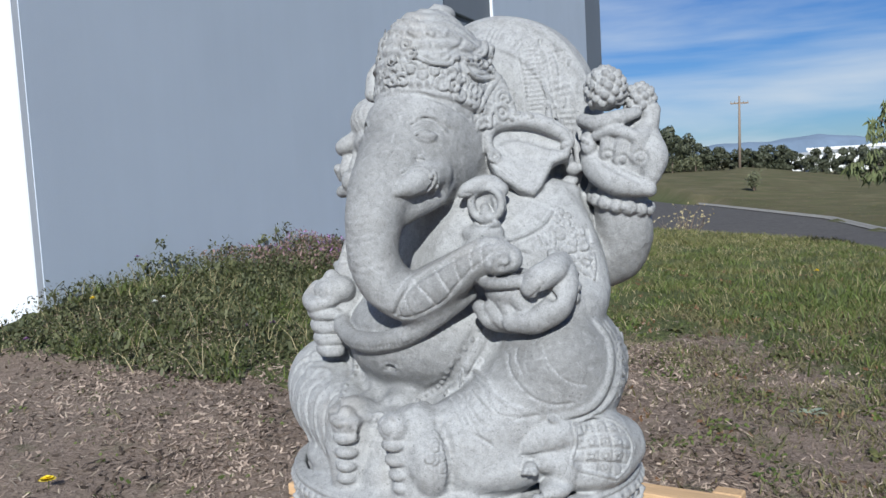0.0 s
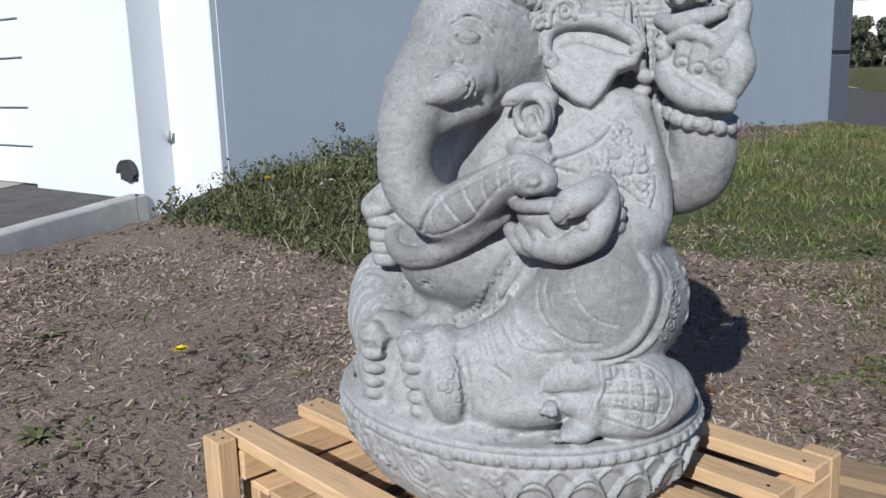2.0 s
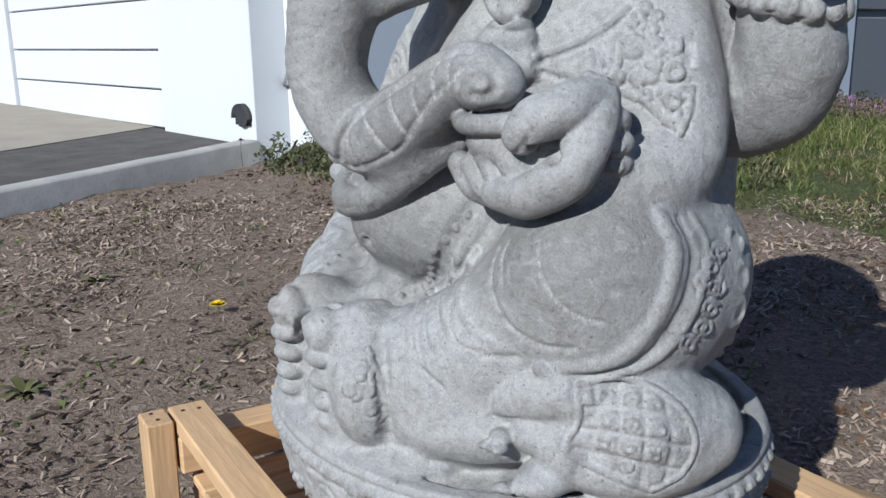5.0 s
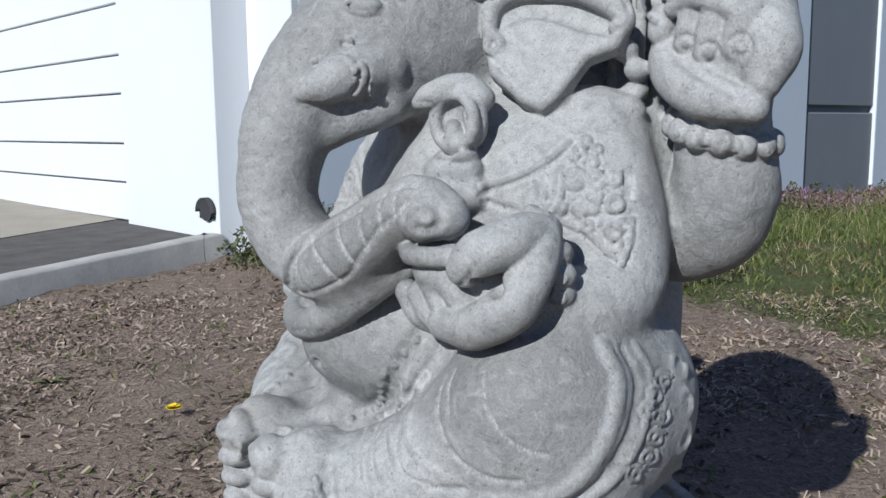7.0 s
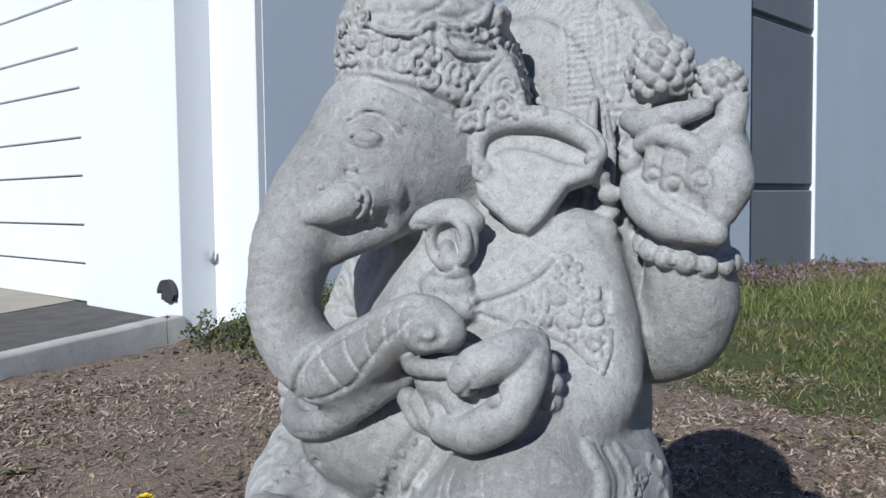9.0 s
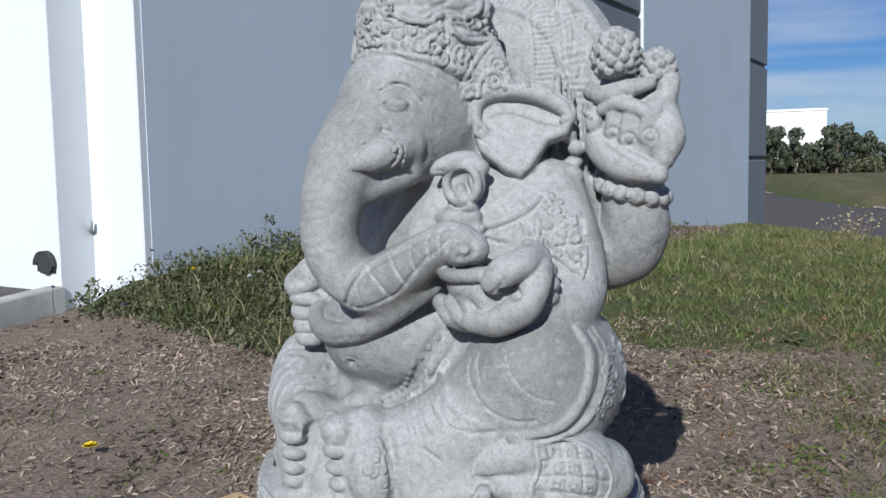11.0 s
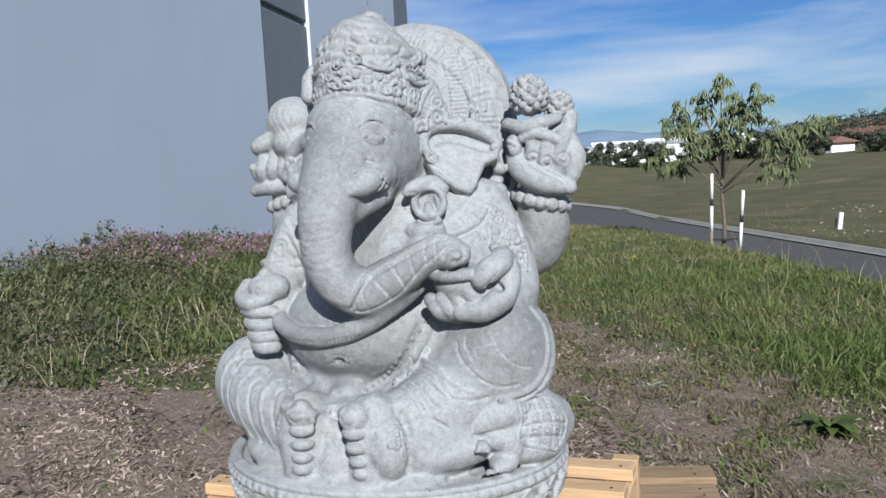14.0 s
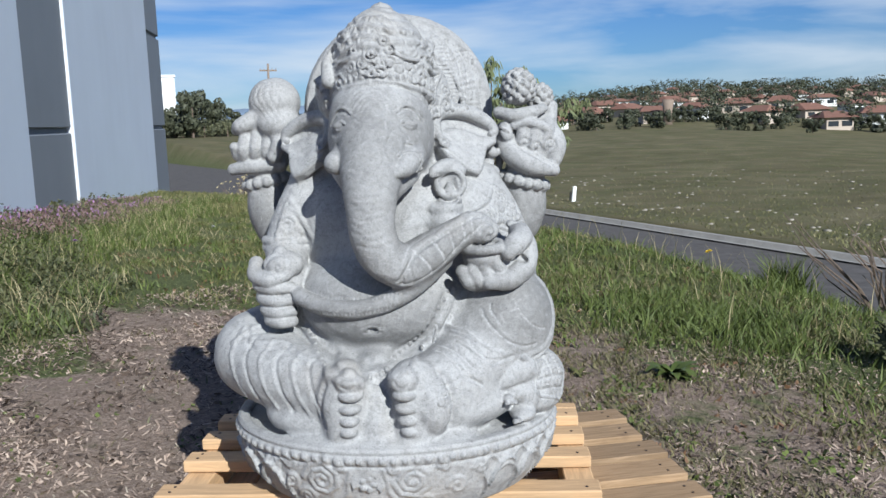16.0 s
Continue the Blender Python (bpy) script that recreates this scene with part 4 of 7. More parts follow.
# eyes, lids and brows
for sgn in (-1, 1):
    ex, way = 0.016 + sgn * 0.085, (-sgn * 0.45, 0.9, 0)
    w = Vector(way).normalized()
    def spot(dx, dz, ex=ex, sgn=sgn, w=w):
        return skin(Vector((ex + sgn * dx, -0.235, 1.231 + dz)) - w * 0.12, w, 0.3)
    def arc(ps, width, depth, dust=0.4):
        q = [spot(*p) for p in ps]
        q = [p for p in q if p]
        if len(q) > 1:
            carve(q, width, depth, 1, dust)
    e = spot(0, 0)
    turn = (0, 0, sgn * 32)
    lids = [[spot(x, up * (0.0115 - 13.5 * x * x) - 0.10 * x) for x in np.linspace(-0.028, 0.028, 9)] for up in (1, -1)]
    ball(e, (0.025, 0.0050, 0.0110), 0.002, turn, True)
    ball((e[0] + 0.007 * w.x, e[1] + 0.007 * w.y, e[2]), (0.0270, 0.0118, 0.0110), 0.0, turn)
    for lid, rad in zip(lids, (0.0046, 0.0036)):
        lid = [p for p in lid if p]
        limb(lid, [rad * 0.5] + [rad] * (len(lid) - 2) + [rad * 0.5], 0.001, 1)
    xs = np.linspace(-0.030, 0.030, 9)
    arc([(x, 0.0185 - 12 * x * x - 0.10 * x) for x in xs], 0.0026, 0.005, 0.2)
    for j in range(1, 4):
        arc([(x * (1 + 0.10 * j), 0.018 + 0.0075 * j - 10 * x * x - 0.1 * x) for x in xs], 0.0026, 0.0028, 0.3)
    for j in range(1, 3):
        arc([(x * 1.1, -0.011 - 0.007 * j + 8 * x * x - 0.12 * x) for x in xs], 0.0026, 0.0030, 0.25)
    ring(tuple(Vector(e) - w * 0.006), tuple(-w), 0.0055, 0.0018, 0.002, 10, 0.1)
    brow = [(-0.036, 0.034), (-0.020, 0.042), (0.0, 0.047), (0.020, 0.042), (0.036, 0.028), (0.050, 0.011)]
    arc([(p[0], p[2]) for p in curve([(x, 0, z) for x, z in brow], 3)], 0.0042, -0.006)
    arc([(p[0], p[2] - 0.0065) for p in curve([(x, 0, z) for x, z in brow], 3)], 0.0032, 0.009, 0.0)
# furrows of the forehead
for i in range(5):
    hw = 0.022 + 0.011 * i
    line([(0.012 - hw, 1.268 + 0.004 * i), (0.012 - hw * 0.6, 1.283 + 0.009 * i), (0.012, 1.288 + 0.011 * i), (0.012 + hw * 0.6, 1.283 + 0.009 * i), (0.012 + hw, 1.268 + 0.004 * i)], 0.0038, 0.0022, dust=0.25)
for i in range(3):
    hw = 0.028 + 0.008 * i
    line([(0.010 - hw, 1.258 - 0.012 * i), (0.010, 1.250 - 0.018 * i), (0.010 + hw, 1.258 - 0.012 * i)], 0.0036, 0.0014, dust=0.15)

# ---- crown ----
CT = 0.30                                               # the band falls towards the back by this slope
def crown():
    s, x, y, z = window((-0.22, -0.32, 1.15), (0.26, 0.20, 1.62))
    xr, yr = x - 0.022, y + 0.045
    zz = z + CT * (y + 0.24)                            # height along the tilted crown
    lev = (1.330, 1.336, 1.352, 1.40, 1.45, 1.50, 1.54, 1.57, 1.595, 1.612)
    rad = (0.146, 0.150, 0.152, 0.151, 0.146, 0.132, 0.108, 0.080, 0.046, 0.0)
    prof = np.interp(zz, lev, rad)
    rr = np.sqrt((xr / 0.97) ** 2 + (yr / 1.22) ** 2)
    an = np.arctan2(xr, -yr)
    rel = 0.006 * np.exp(-((zz - 1.342) / 0.007) ** 2)
    rel = rel + 0.006 * np.exp(-((zz - 1.362) / 0.008) ** 2) * (0.5 + 0.5 * np.cos(an * 60))
    rel = rel + 0.004 * np.exp(-((zz - 1.415) / 0.006) ** 2)
    # upper zone: overlapping curled rows
    up = np.clip((zz - 1.41) / 0.02, 0, 1)
    rel = rel + up * 0.0025 * np.cos((zz - 1.41) * 210 + 2.0 * np.sin(an * 5))
    d = np.maximum((rr - prof - rel) * 0.8, 1.330 - zz)
    join(s, d, 0.004)


crown()
ball((0.020, -0.02, 1.545), (0.036, 0.045, 0.028), 0.012)
for sgn in (-1, 1):
    ball((0.02 + sgn * 0.105, -0.02, 1.44), (0.042, 0.06, 0.030), 0.015, (10, 0, sgn * 10))
for sgn in (-1,):
    # upper edge of the front panel, its upright border, and the loop beside it
    m = lambda p, sgn=sgn: (0.02 + sgn * (p[0] - 0.02), p[1], p[2])
    way = (-sgn * 0.7, 0.7, 0)
    lay([m(p) for p in ((0.030, -0.22, 1.455), (0.051, -0.217, 1.441), (0.090, -0.214, 1.411), (0.120, -0.184, 1.399), (0.141, -0.141, 1.410), (0.146, -0.12, 1.44), (0.135, -0.09, 1.475))], 0.005, -0.009, way)
    lay([m(p) for p in ((0.144, -0.136, 1.413), (0.154, -0.138, 1.370), (0.152, -0.136, 1.321))], 0.004, 0.005, way)
    lay([m(p) for p in ((0.147, -0.126, 1.408), (0.157, -0.110, 1.382), (0.163, -0.069, 1.374), (0.165, -0.03, 1.38))], 0.006, -0.008, way)
    lay([m(p) for p in ((0.10, -0.16, 1.43), (0.125, -0.12, 1.455), (0.13, -0.07, 1.45), (0.15, -0.05, 1.42), (0.158, -0.07, 1.40))], 0.006, -0.007, way)
    lay([m(p) for p in ((0.07, -0.17, 1.455), (0.10, -0.12, 1.485), (0.11, -0.06, 1.485), (0.13, -0.02, 1.46))], 0.006, -0.006, way)
    lay([m(p) for p in ((0.045, -0.19, 1.47), (0.065, -0.13, 1.51), (0.075, -0.06, 1.515), (0.09, -0.01, 1.50))], 0.005, 0.005, way)
    for p, r in (((0.127, -0.183, 1.349), 0.019), ((0.140, -0.160, 1.349), 0.017), ((0.138, -0.156, 1.378), 0.015), ((0.105, -0.20, 1.372), 0.010), ((0.085, -0.21, 1.385), 0.009),
                 ((0.06, -0.222, 1.40), 0.012), ((0.068, -0.218, 1.366), 0.010), ((0.166, -0.108, 1.340), 0.017), ((0.170, -0.085, 1.358), 0.012), ((0.085, -0.17, 1.44), 0.016),
                 ((0.115, -0.11, 1.47), 0.015), ((0.13, -0.05, 1.44), 0.014), ((0.06, -0.15, 1.49), 0.014)):
        w = Vector(way).normalized()
        c = skin(Vector(m(p)) - w * 0.1, w, 0.25)
        if c:
            ring(c, tuple(-w), max(r, 0.0125), 0.0034, -0.010, 14, 0.38)
            ball(c, max(r, 0.0125) * 0.42, 0.002)
for x, zz, r in ((0.014, 1.418, 0.023), (0.014, 1.418, 0.012), (0.018, 1.475, 0.015), (-0.014, 1.392, 0.012), (0.042, 1.392, 0.012), (0.014, 1.385, 0.010), (-0.032, 1.43, 0.013), (0.062, 1.43, 0.013), (0.02, 1.505, 0.011), (-0.012, 1.452, 0.010), (0.046, 1.452, 0.010)):
    c = front(x, zz)
    ring(c, (0, -1, 0.3), max(r, 0.012), 0.0034, -0.010, 14, 0.38)
    ball(c, max(r, 0.012) * 0.4, 0.002)
for sgn in (-1, 1):
    line([(0.018 + sgn * 0.055, 1.465), (0.018 + sgn * 0.030, 1.485), (0.018 + sgn * 0.018, 1.52)], 0.004, -0.005)
    line([(0.018 + sgn * 0.085, 1.445), (0.018 + sgn * 0.060, 1.485), (0.018 + sgn * 0.035, 1.52)], 0.004, 0.004)
    scroll(0.018 + sgn * 0.088, 1.475, 0.018, 1.4, (0, 1, 0), 0.004, -0.005, sgn)
# side rosettes, seen from the figure's left and right
for sgn in (-1, 1):
    way = (-sgn * 0.85, 0.5, 0)
    w = Vector(way).normalized()
    for dx, zz, r in () if sgn > 0 else ((0.0, 1.350, 0.022), (-0.018, 1.382, 0.015), (0.022, 1.378, 0.015), (-0.026, 1.345, 0.013), (0.028, 1.336, 0.013), (0.0, 1.405, 0.014)):
        c = skin(Vector((0.02 + sgn * 0.135, -0.115 + dx, zz)) - w * 0.15, w, 0.3)
        if c:
            ring(c, tuple(-w), r, 0.0036, -0.004, 12)
    # shield-shaped wing behind the temple
    c = Vector((0.02 + sgn * 0.165, -0.045, 1.305))
    if sgn > 0:
        plate((0.172, -0.040, 1.310), (0.80, -0.57, 0.16), [(0.148, -0.098, 1.242), (0.156, -0.080, 1.300), (0.165, -0.050, 1.352), (0.176, -0.026, 1.388), (0.190, -0.008, 1.365), (0.200, 0.004, 1.312), (0.206, 0.010, 1.262), (0.180, -0.04, 1.245)], 0.016, 0.006, 0.007)
        continue
    ball(c, (0.022, 0.055, 0.072), 0.008, (0, sgn * 12, sgn * -20))
    for r in (0.060, 0.042, 0.026):
        pts = []
        for a in np.linspace(0.1, math.pi - 0.1, 9):
            p = c + Vector((0, math.cos(a) * r * 0.75, math.sin(a) * r * 1.05 - 0.03))
            q = skin(p + Vector((sgn * 0.1, 0, 0)), (-sgn, 0, 0), 0.2)
            if q:
                pts.append(q)
        if len(pts) > 2:
            carve(pts, 0.0042, -0.009, 1)
    for a in np.linspace(0.2, math.pi - 0.2, 9):
        q = skin(c + Vector((sgn * 0.1, math.cos(a) * 0.051, math.sin(a) * 0.071 - 0.015)), (-sgn, 0, 0), 0.2)
        if q:
            ball(q, 0.008, 0.004)
limb([(-0.118, -0.14, 1.355), (-0.122, -0.13, 1.40), (-0.115, -0.12, 1.435)], [0.022, 0.017, 0.004], 0.006)

# ---- fan behind the crown ----
def halo():
    s, x, y, z = window((-0.36, 0.03, 0.95), (0.45, 0.32, 1.64))
    xc, zc, rad = 0.035, 1.272, 0.297
    r = np.sqrt((x - xc) ** 2 + (z - zc) ** 2)
    r = np.where(z < zc, np.sqrt((np.abs(x - xc) * 1.0) ** 2 + (0.35 * (z - zc)) ** 2), r)
    an = np.arctan2(z - zc, x - xc)
    # a rounded slab, thinner at the edge, with a raised rim
    face = 0.120 + 0.10 * np.clip((r - 0.10) / 0.2, 0, 1) ** 2
    rel = 0.010 * np.exp(-((r - rad + 0.012) / 0.009) ** 2) + 0.006 * np.exp(-((r - 0.205) / 0.006) ** 2) - 0.005 * np.exp(-((r - rad + 0.035) / 0.006) ** 2)
    comb = np.exp(-((r - 0.235) / 0.028) ** 4)
    rel = rel + 0.0022 * comb * np.cos(an * 92 + 1.3 * np.sin(an * 9) + 14 * (r - 0.235)) * (0.6 + 0.4 * np.sin(an * 17 + 2))
    d = np.maximum(np.maximum(r - rad, face - rel - y), y - 0.27)
    join(s, np.maximum(d, 1.0 - z), 0.015)


halo()
# locks that fall from the fan to the shoulders
for sgn in (-1, 1):
    for j in range(4):
        x0 = 0.03 + sgn * (0.21 + 0.030 * j)
        limb([(x0, 0.13 + 0.012 * j, 1.30 - 0.035 * j), (x0 + sgn * 0.02, 0.10 + 0.015 * j, 1.20 - 0.03 * j), (x0 + sgn * 0.008, 0.10 + 0.012 * j, 1.10 - 0.01 * j)], [0.008, 0.012, 0.007], 0.014)
    for j in range(5):
        ball((0.03 + sgn * (0.285 + 0.014 * (j % 2)), 0.065 + 0.012 * (j % 3), 1.165 - 0.028 * j), (0.019, 0.019, 0.016), 0.010)

# ---- ears ----
EAR_N = (0.50, -0.72, 0.48)
def ear(sgn, size):
    nv = Vector(EAR_N).normalized()
    def at(p, lift=0.0):
        q = Vector(p) + nv * lift
        return (0.015 + sgn * (0.155 + (q.x - 0.170) * size), q.y, 1.16 + (q.z - 1.16) * size)
    flat = (sgn * EAR_N[0], EAR_N[1], EAR_N[2])
    pad = [(0.161, -0.060, 1.216), (0.157, -0.040, 1.249), (0.175, -0.015, 1.267), (0.224, 0.021, 1.271), (0.275, 0.046, 1.254), (0.319, 0.054, 1.221), (0.338, 0.050, 1.194),
           (0.338, 0.030, 1.164), (0.310, 0.000, 1.149), (0.303, -0.025, 1.119), (0.298, -0.044, 1.096), (0.286, -0.064, 1.078), (0.252, -0.078, 1.092), (0.198, -0.088, 1.130), (0.172, -0.080, 1.172)]
    plate(at((0.245, -0.035, 1.165), -0.006), flat, [at(p, -0.006) for p in pad], 0.017, 0.008, 0.010)
    # root of the ear behind the pad
    limb([at((0.16, -0.03, 1.20), -0.04), at((0.20, -0.03, 1.16), -0.035)], [0.05, 0.045], 0.02)
    # hollow below the rim, then the rolled rim
    limb([at((0.178, -0.052, 1.205), 0.022), at((0.190, -0.031, 1.226), 0.020), at((0.212, -0.010, 1.232), 0.018), at((0.252, 0.012, 1.222), 0.016), at((0.285, 0.024, 1.207), 0.014), at((0.315, 0.035, 1.192), 0.016)], [0.018, 0.024, 0.028, 0.028, 0.026, 0.018], 0.005, take=True)
    limb([at((0.205, -0.050, 1.185), 0.040), at((0.250, -0.030, 1.165), 0.042), at((0.285, -0.010, 1.165), 0.040)], [0.034, 0.038, 0.034], 0.010, take=True)
    limb([at((0.172, -0.070, 1.190), 0.008), at((0.160, -0.056, 1.225), 0.012), at((0.168, -0.033, 1.248), 0.012), at((0.192, -0.006, 1.260), 0.012), at((0.236, 0.022, 1.257), 0.012), at((0.275, 0.040, 1.243), 0.012), at((0.312, 0.050, 1.221), 0.010), at((0.330, 0.050, 1.200), 0.006), at((0.322, 0.038, 1.190), 0.006)],
         [0.012, 0.016, 0.019, 0.021, 0.021, 0.021, 0.019, 0.015, 0.010], 0.004)
    # curl at the ear's root and the roll that runs down to the tip
    c = at((0.186, -0.072, 1.172), 0.012)
    ring(c, flat, 0.012, 0.006, -0.010, 12)
    ball(at((0.186, -0.072, 1.172), 0.014), (0.006, 0.006, 0.006), 0.004, take=True)
    carve([at((0.182, -0.080, 1.160), 0.008), at((0.200, -0.080, 1.146), 0.009), at((0.228, -0.070, 1.120), 0.009), at((0.255, -0.066, 1.098), 0.008)], 0.0036, 0.005)


ear(1, 1.0)
ear(-1, 0.92)

# ---- raised left arm with two buds ----
limb([(0.24, 0.13, 1.02), (0.31, 0.145, 0.93), (0.375, 0.16, 0.915), (0.415, 0.165, 0.965), (0.42, 0.155, 1.04)], [0.10, 0.088, 0.080, 0.078, 0.066], 0.02)
limb([(0.34, 0.16, 0.90), (0.40, 0.165, 0.92)], [0.075, 0.070], 0.02)
limb([(0.42, 0.155, 1.04), (0.435, 0.14, 1.10)], [0.060, 0.062], 0.01)
for a in np.linspace(0, 2 * math.pi, 15)[:-1]:
    p = Vector((0.42 + 0.066 * math.cos(a), 0.152 + 0.066 * math.sin(a), 1.046 - 0.018 * math.cos(a)))
    ball(p, 0.0195, 0.005)
    ring(p + Vector((0.014 * math.cos(a), 0.014 * math.sin(a), 0)), (math.cos(a), math.sin(a), 0), 0.009, 0.003, -0.003, 8)
ball((0.440, 0.135, 1.145), (0.072, 0.060, 0.062), 0.012)
limb([(0.368, 0.125, 1.195), (0.385, 0.092, 1.140), (0.440, 0.078, 1.102), (0.512, 0.100, 1.078)], [0.034, 0.037, 0.035, 0.020], 0.008)
limb([(0.480, 0.150, 1.210), (0.512, 0.125, 1.155), (0.516, 0.112, 1.112)], [0.045, 0.042, 0.024], 0.010)
lay([(0.40, 0.08, 1.158), (0.45, 0.06, 1.128), (0.51, 0.07, 1.098)], 0.006, 0.012, (-0.6, 0.8, 0), 4, 0.1)
for (fx, fy, fz), rr in (((0.416, 0.082, 1.168), 0.020), ((0.448, 0.086, 1.156), 0.0225), ((0.484, 0.100, 1.160), 0.025)):
    limb([(fx + 0.012, fy + 0.035, fz + 0.062), (fx + 0.008, fy + 0.004, fz + 0.040), (fx, fy, fz)], [rr * 0.9, rr * 1.05, rr], 0.004)
limb([(0.368, 0.085, 1.205), (0.373, 0.075, 1.185)], [0.022, 0.018], 0.004)
limb([(0.35, 0.10, 1.255), (0.40, 0.075, 1.245), (0.455, 0.085, 1.255), (0.485, 0.11, 1.265)], [0.018, 0.021, 0.019, 0.014], 0.006)
limb([(0.395, 0.075, 1.215), (0.44, 0.072, 1.225), (0.49, 0.085, 1.205), (0.500, 0.09, 1.17)], [0.013, 0.016, 0.016, 0.008], 0.005)
limb([(0.45, 0.14, 1.22), (0.50, 0.14, 1.23), (0.51, 0.15, 1.27)], [0.03, 0.025, 0.02], 0.01)
def bud(c, r, n):
    """A bud of small packed petals."""
    ball(c, r, 0.006)
    g = math.pi * (3 - math.sqrt(5))
    for i in range(n):
        z = 1 - 1.75 * (i + 0.5) / n
        q = math.sqrt(max(0, 1 - z * z))
        d = Vector((q * math.cos(g * i), q * math.sin(g * i), z))
        ball((c[0] + r[0] * d.x, c[1] + r[1] * d.y, c[2] + r[2] * d.z), (0.0105, 0.0105, 0.0105), 0.003)


bud((0.412, 0.10, 1.325), (0.046, 0.046, 0.052), 60)
ball((0.405, 0.10, 1.378), 0.010, 0.006)
bud((0.478, 0.155, 1.292), (0.034, 0.036, 0.042), 44)

# ---- raised right arm with a shell ----
limb([(-0.220, 0.185, 1.020), (-0.280, 0.200, 0.930), (-0.345, 0.210, 0.900), (-0.385, 0.215, 0.965), (-0.395, 0.215, 1.040)], [0.095, 0.082, 0.074, 0.074, 0.062], 0.02)
limb([(-0.395, 0.215, 1.040), (-0.390, 0.205, 1.100)], [0.058, 0.06], 0.01)
for a in np.linspace(0, 2 * math.pi, 15)[:-1]:
    ball((-0.395 + 0.063 * math.cos(a), 0.215 + 0.063 * math.sin(a), 1.062 + 0.012 * math.cos(a)), 0.0185, 0.005)
ball((-0.385, 0.195, 1.140), (0.075, 0.060, 0.055), 0.012)
limb([(-0.340, 0.155, 1.120), (-0.420, 0.145, 1.115), (-0.485, 0.160, 1.105)], [0.026, 0.026, 0.019], 0.008)
for i, fx in enumerate((-0.440, -0.404, -0.367)):
    limb([(fx - 0.006, 0.150, 1.135), (fx, 0.130, 1.170), (fx + 0.004, 0.145, 1.215)], [0.0205, 0.0215, 0.018], 0.004)
limb([(-0.328, 0.145, 1.215), (-0.325, 0.115, 1.185), (-0.345, 0.120, 1.145)], [0.022, 0.024, 0.022], 0.005)
limb([(-0.465, 0.145, 1.150), (-0.468, 0.130, 1.175)], [0.018, 0.016], 0.004)
ball((-0.345, 0.170, 1.310), (0.080, 0.075, 0.075), 0.012)
ball((-0.330, 0.145, 1.245), (0.070, 0.06, 0.05), 0.015)
limb([(-0.400, 0.145, 1.260), (-0.445, 0.130, 1.240), (-0.470, 0.165, 1.225)], [0.030, 0.024, 0.016], 0.01)
for i in range(5):
    line([(-0.385 + 0.014 * i, 1.372 - 0.004 * abs(i - 2)), (-0.405 + 0.020 * i, 1.335), (-0.390 + 0.020 * i, 1.295), (-0.355 + 0.016 * i, 1.255)], 0.0032, 0.0018, dust=0.2)
for r in (0.024, 0.040):
    line([(-0.345 + r * math.cos(a), 1.325 + r * math.sin(a)) for a in np.linspace(1.2, 3.6, 6)], 0.0032, 0.002, dust=0.2)

# right upper arm, armlet and the fist on the thigh
limb([(-0.20, 0.03, 1.05), (-0.255, -0.01, 0.96), (-0.285, -0.04, 0.885), (-0.27, -0.11, 0.835)], [0.085, 0.072, 0.062, 0.055], 0.02)
for zz, rr in ((0.905, 0.070), (0.885, 0.069)):
    limb([(-0.28 + rr * math.cos(a), -0.025 + rr * math.sin(a), zz) for a in np.linspace(0, 2 * math.pi, 13)], [0.012] * 13, 0.004, 1)
line([(-0.30, 0.915), (-0.285, 0.97), (-0.265, 1.02), (-0.225, 0.965), (-0.20, 0.92)], 0.007, -0.008)
for x, zz, r in ((-0.268, 0.955, 0.022), (-0.245, 0.93, 0.014), (-0.29, 0.932, 0.012), (-0.265, 0.99, 0.012)):
    rosette(x, zz, r)
ball((-0.285, -0.135, 0.785), (0.070, 0.065, 0.075), 0.012)
for i, zz in enumerate((0.790, 0.755, 0.722, 0.694)):
    limb([(-0.350 + 0.010 * i, -0.13, zz + 0.010), (-0.335 + 0.008 * i, -0.175, zz + 0.003), (-0.290 + 0.004 * i, -0.202, zz), (-0.245, -0.19, zz)], [0.018, 0.0195, 0.0185, 0.016], 0.003)
limb([(-0.355, -0.13, 0.85), (-0.345, -0.175, 0.825), (-0.30, -0.205, 0.815), (-0.255, -0.195, 0.83)], [0.022, 0.024, 0.022, 0.018], 0.005)
ball((-0.268, -0.165, 0.852), (0.058, 0.052, 0.040), 0.006)
ball((-0.275, -0.165, 0.888), (0.020, 0.018, 0.018), 0.010)
scroll(-0.272, 0.85, 0.04, 1.2, (0, 1, 0), 0.006, 0.005)

# ---- left lower arm, hand with a bowl ----
limb([(0.27, 0.04, 1.03), (0.335, 0.02, 0.93), (0.370, 0.0, 0.845), (0.385, -0.06, 0.815), (0.355, -0.13, 0.825)], [0.088, 0.080, 0.070, 0.060, 0.052], 0.02)
ball((0.340, -0.170, 0.845), (0.066, 0.060, 0.062), 0.015)
limb([(0.392, -0.150, 0.925), (0.412, -0.178, 0.890), (0.405, -0.208, 0.838), (0.362, -0.235, 0.808), (0.310, -0.245, 0.806)], [0.026, 0.030, 0.032, 0.030, 0.024], 0.006)
limb([(0.392, -0.158, 0.928), (0.398, -0.206, 0.918), (0.378, -0.238, 0.902), (0.362, -0.248, 0.884)], [0.028, 0.031, 0.031, 0.024], 0.004)
ball((0.392, -0.232, 0.866), (0.026, 0.020, 0.011), 0.004, (20, 25, 40), True)
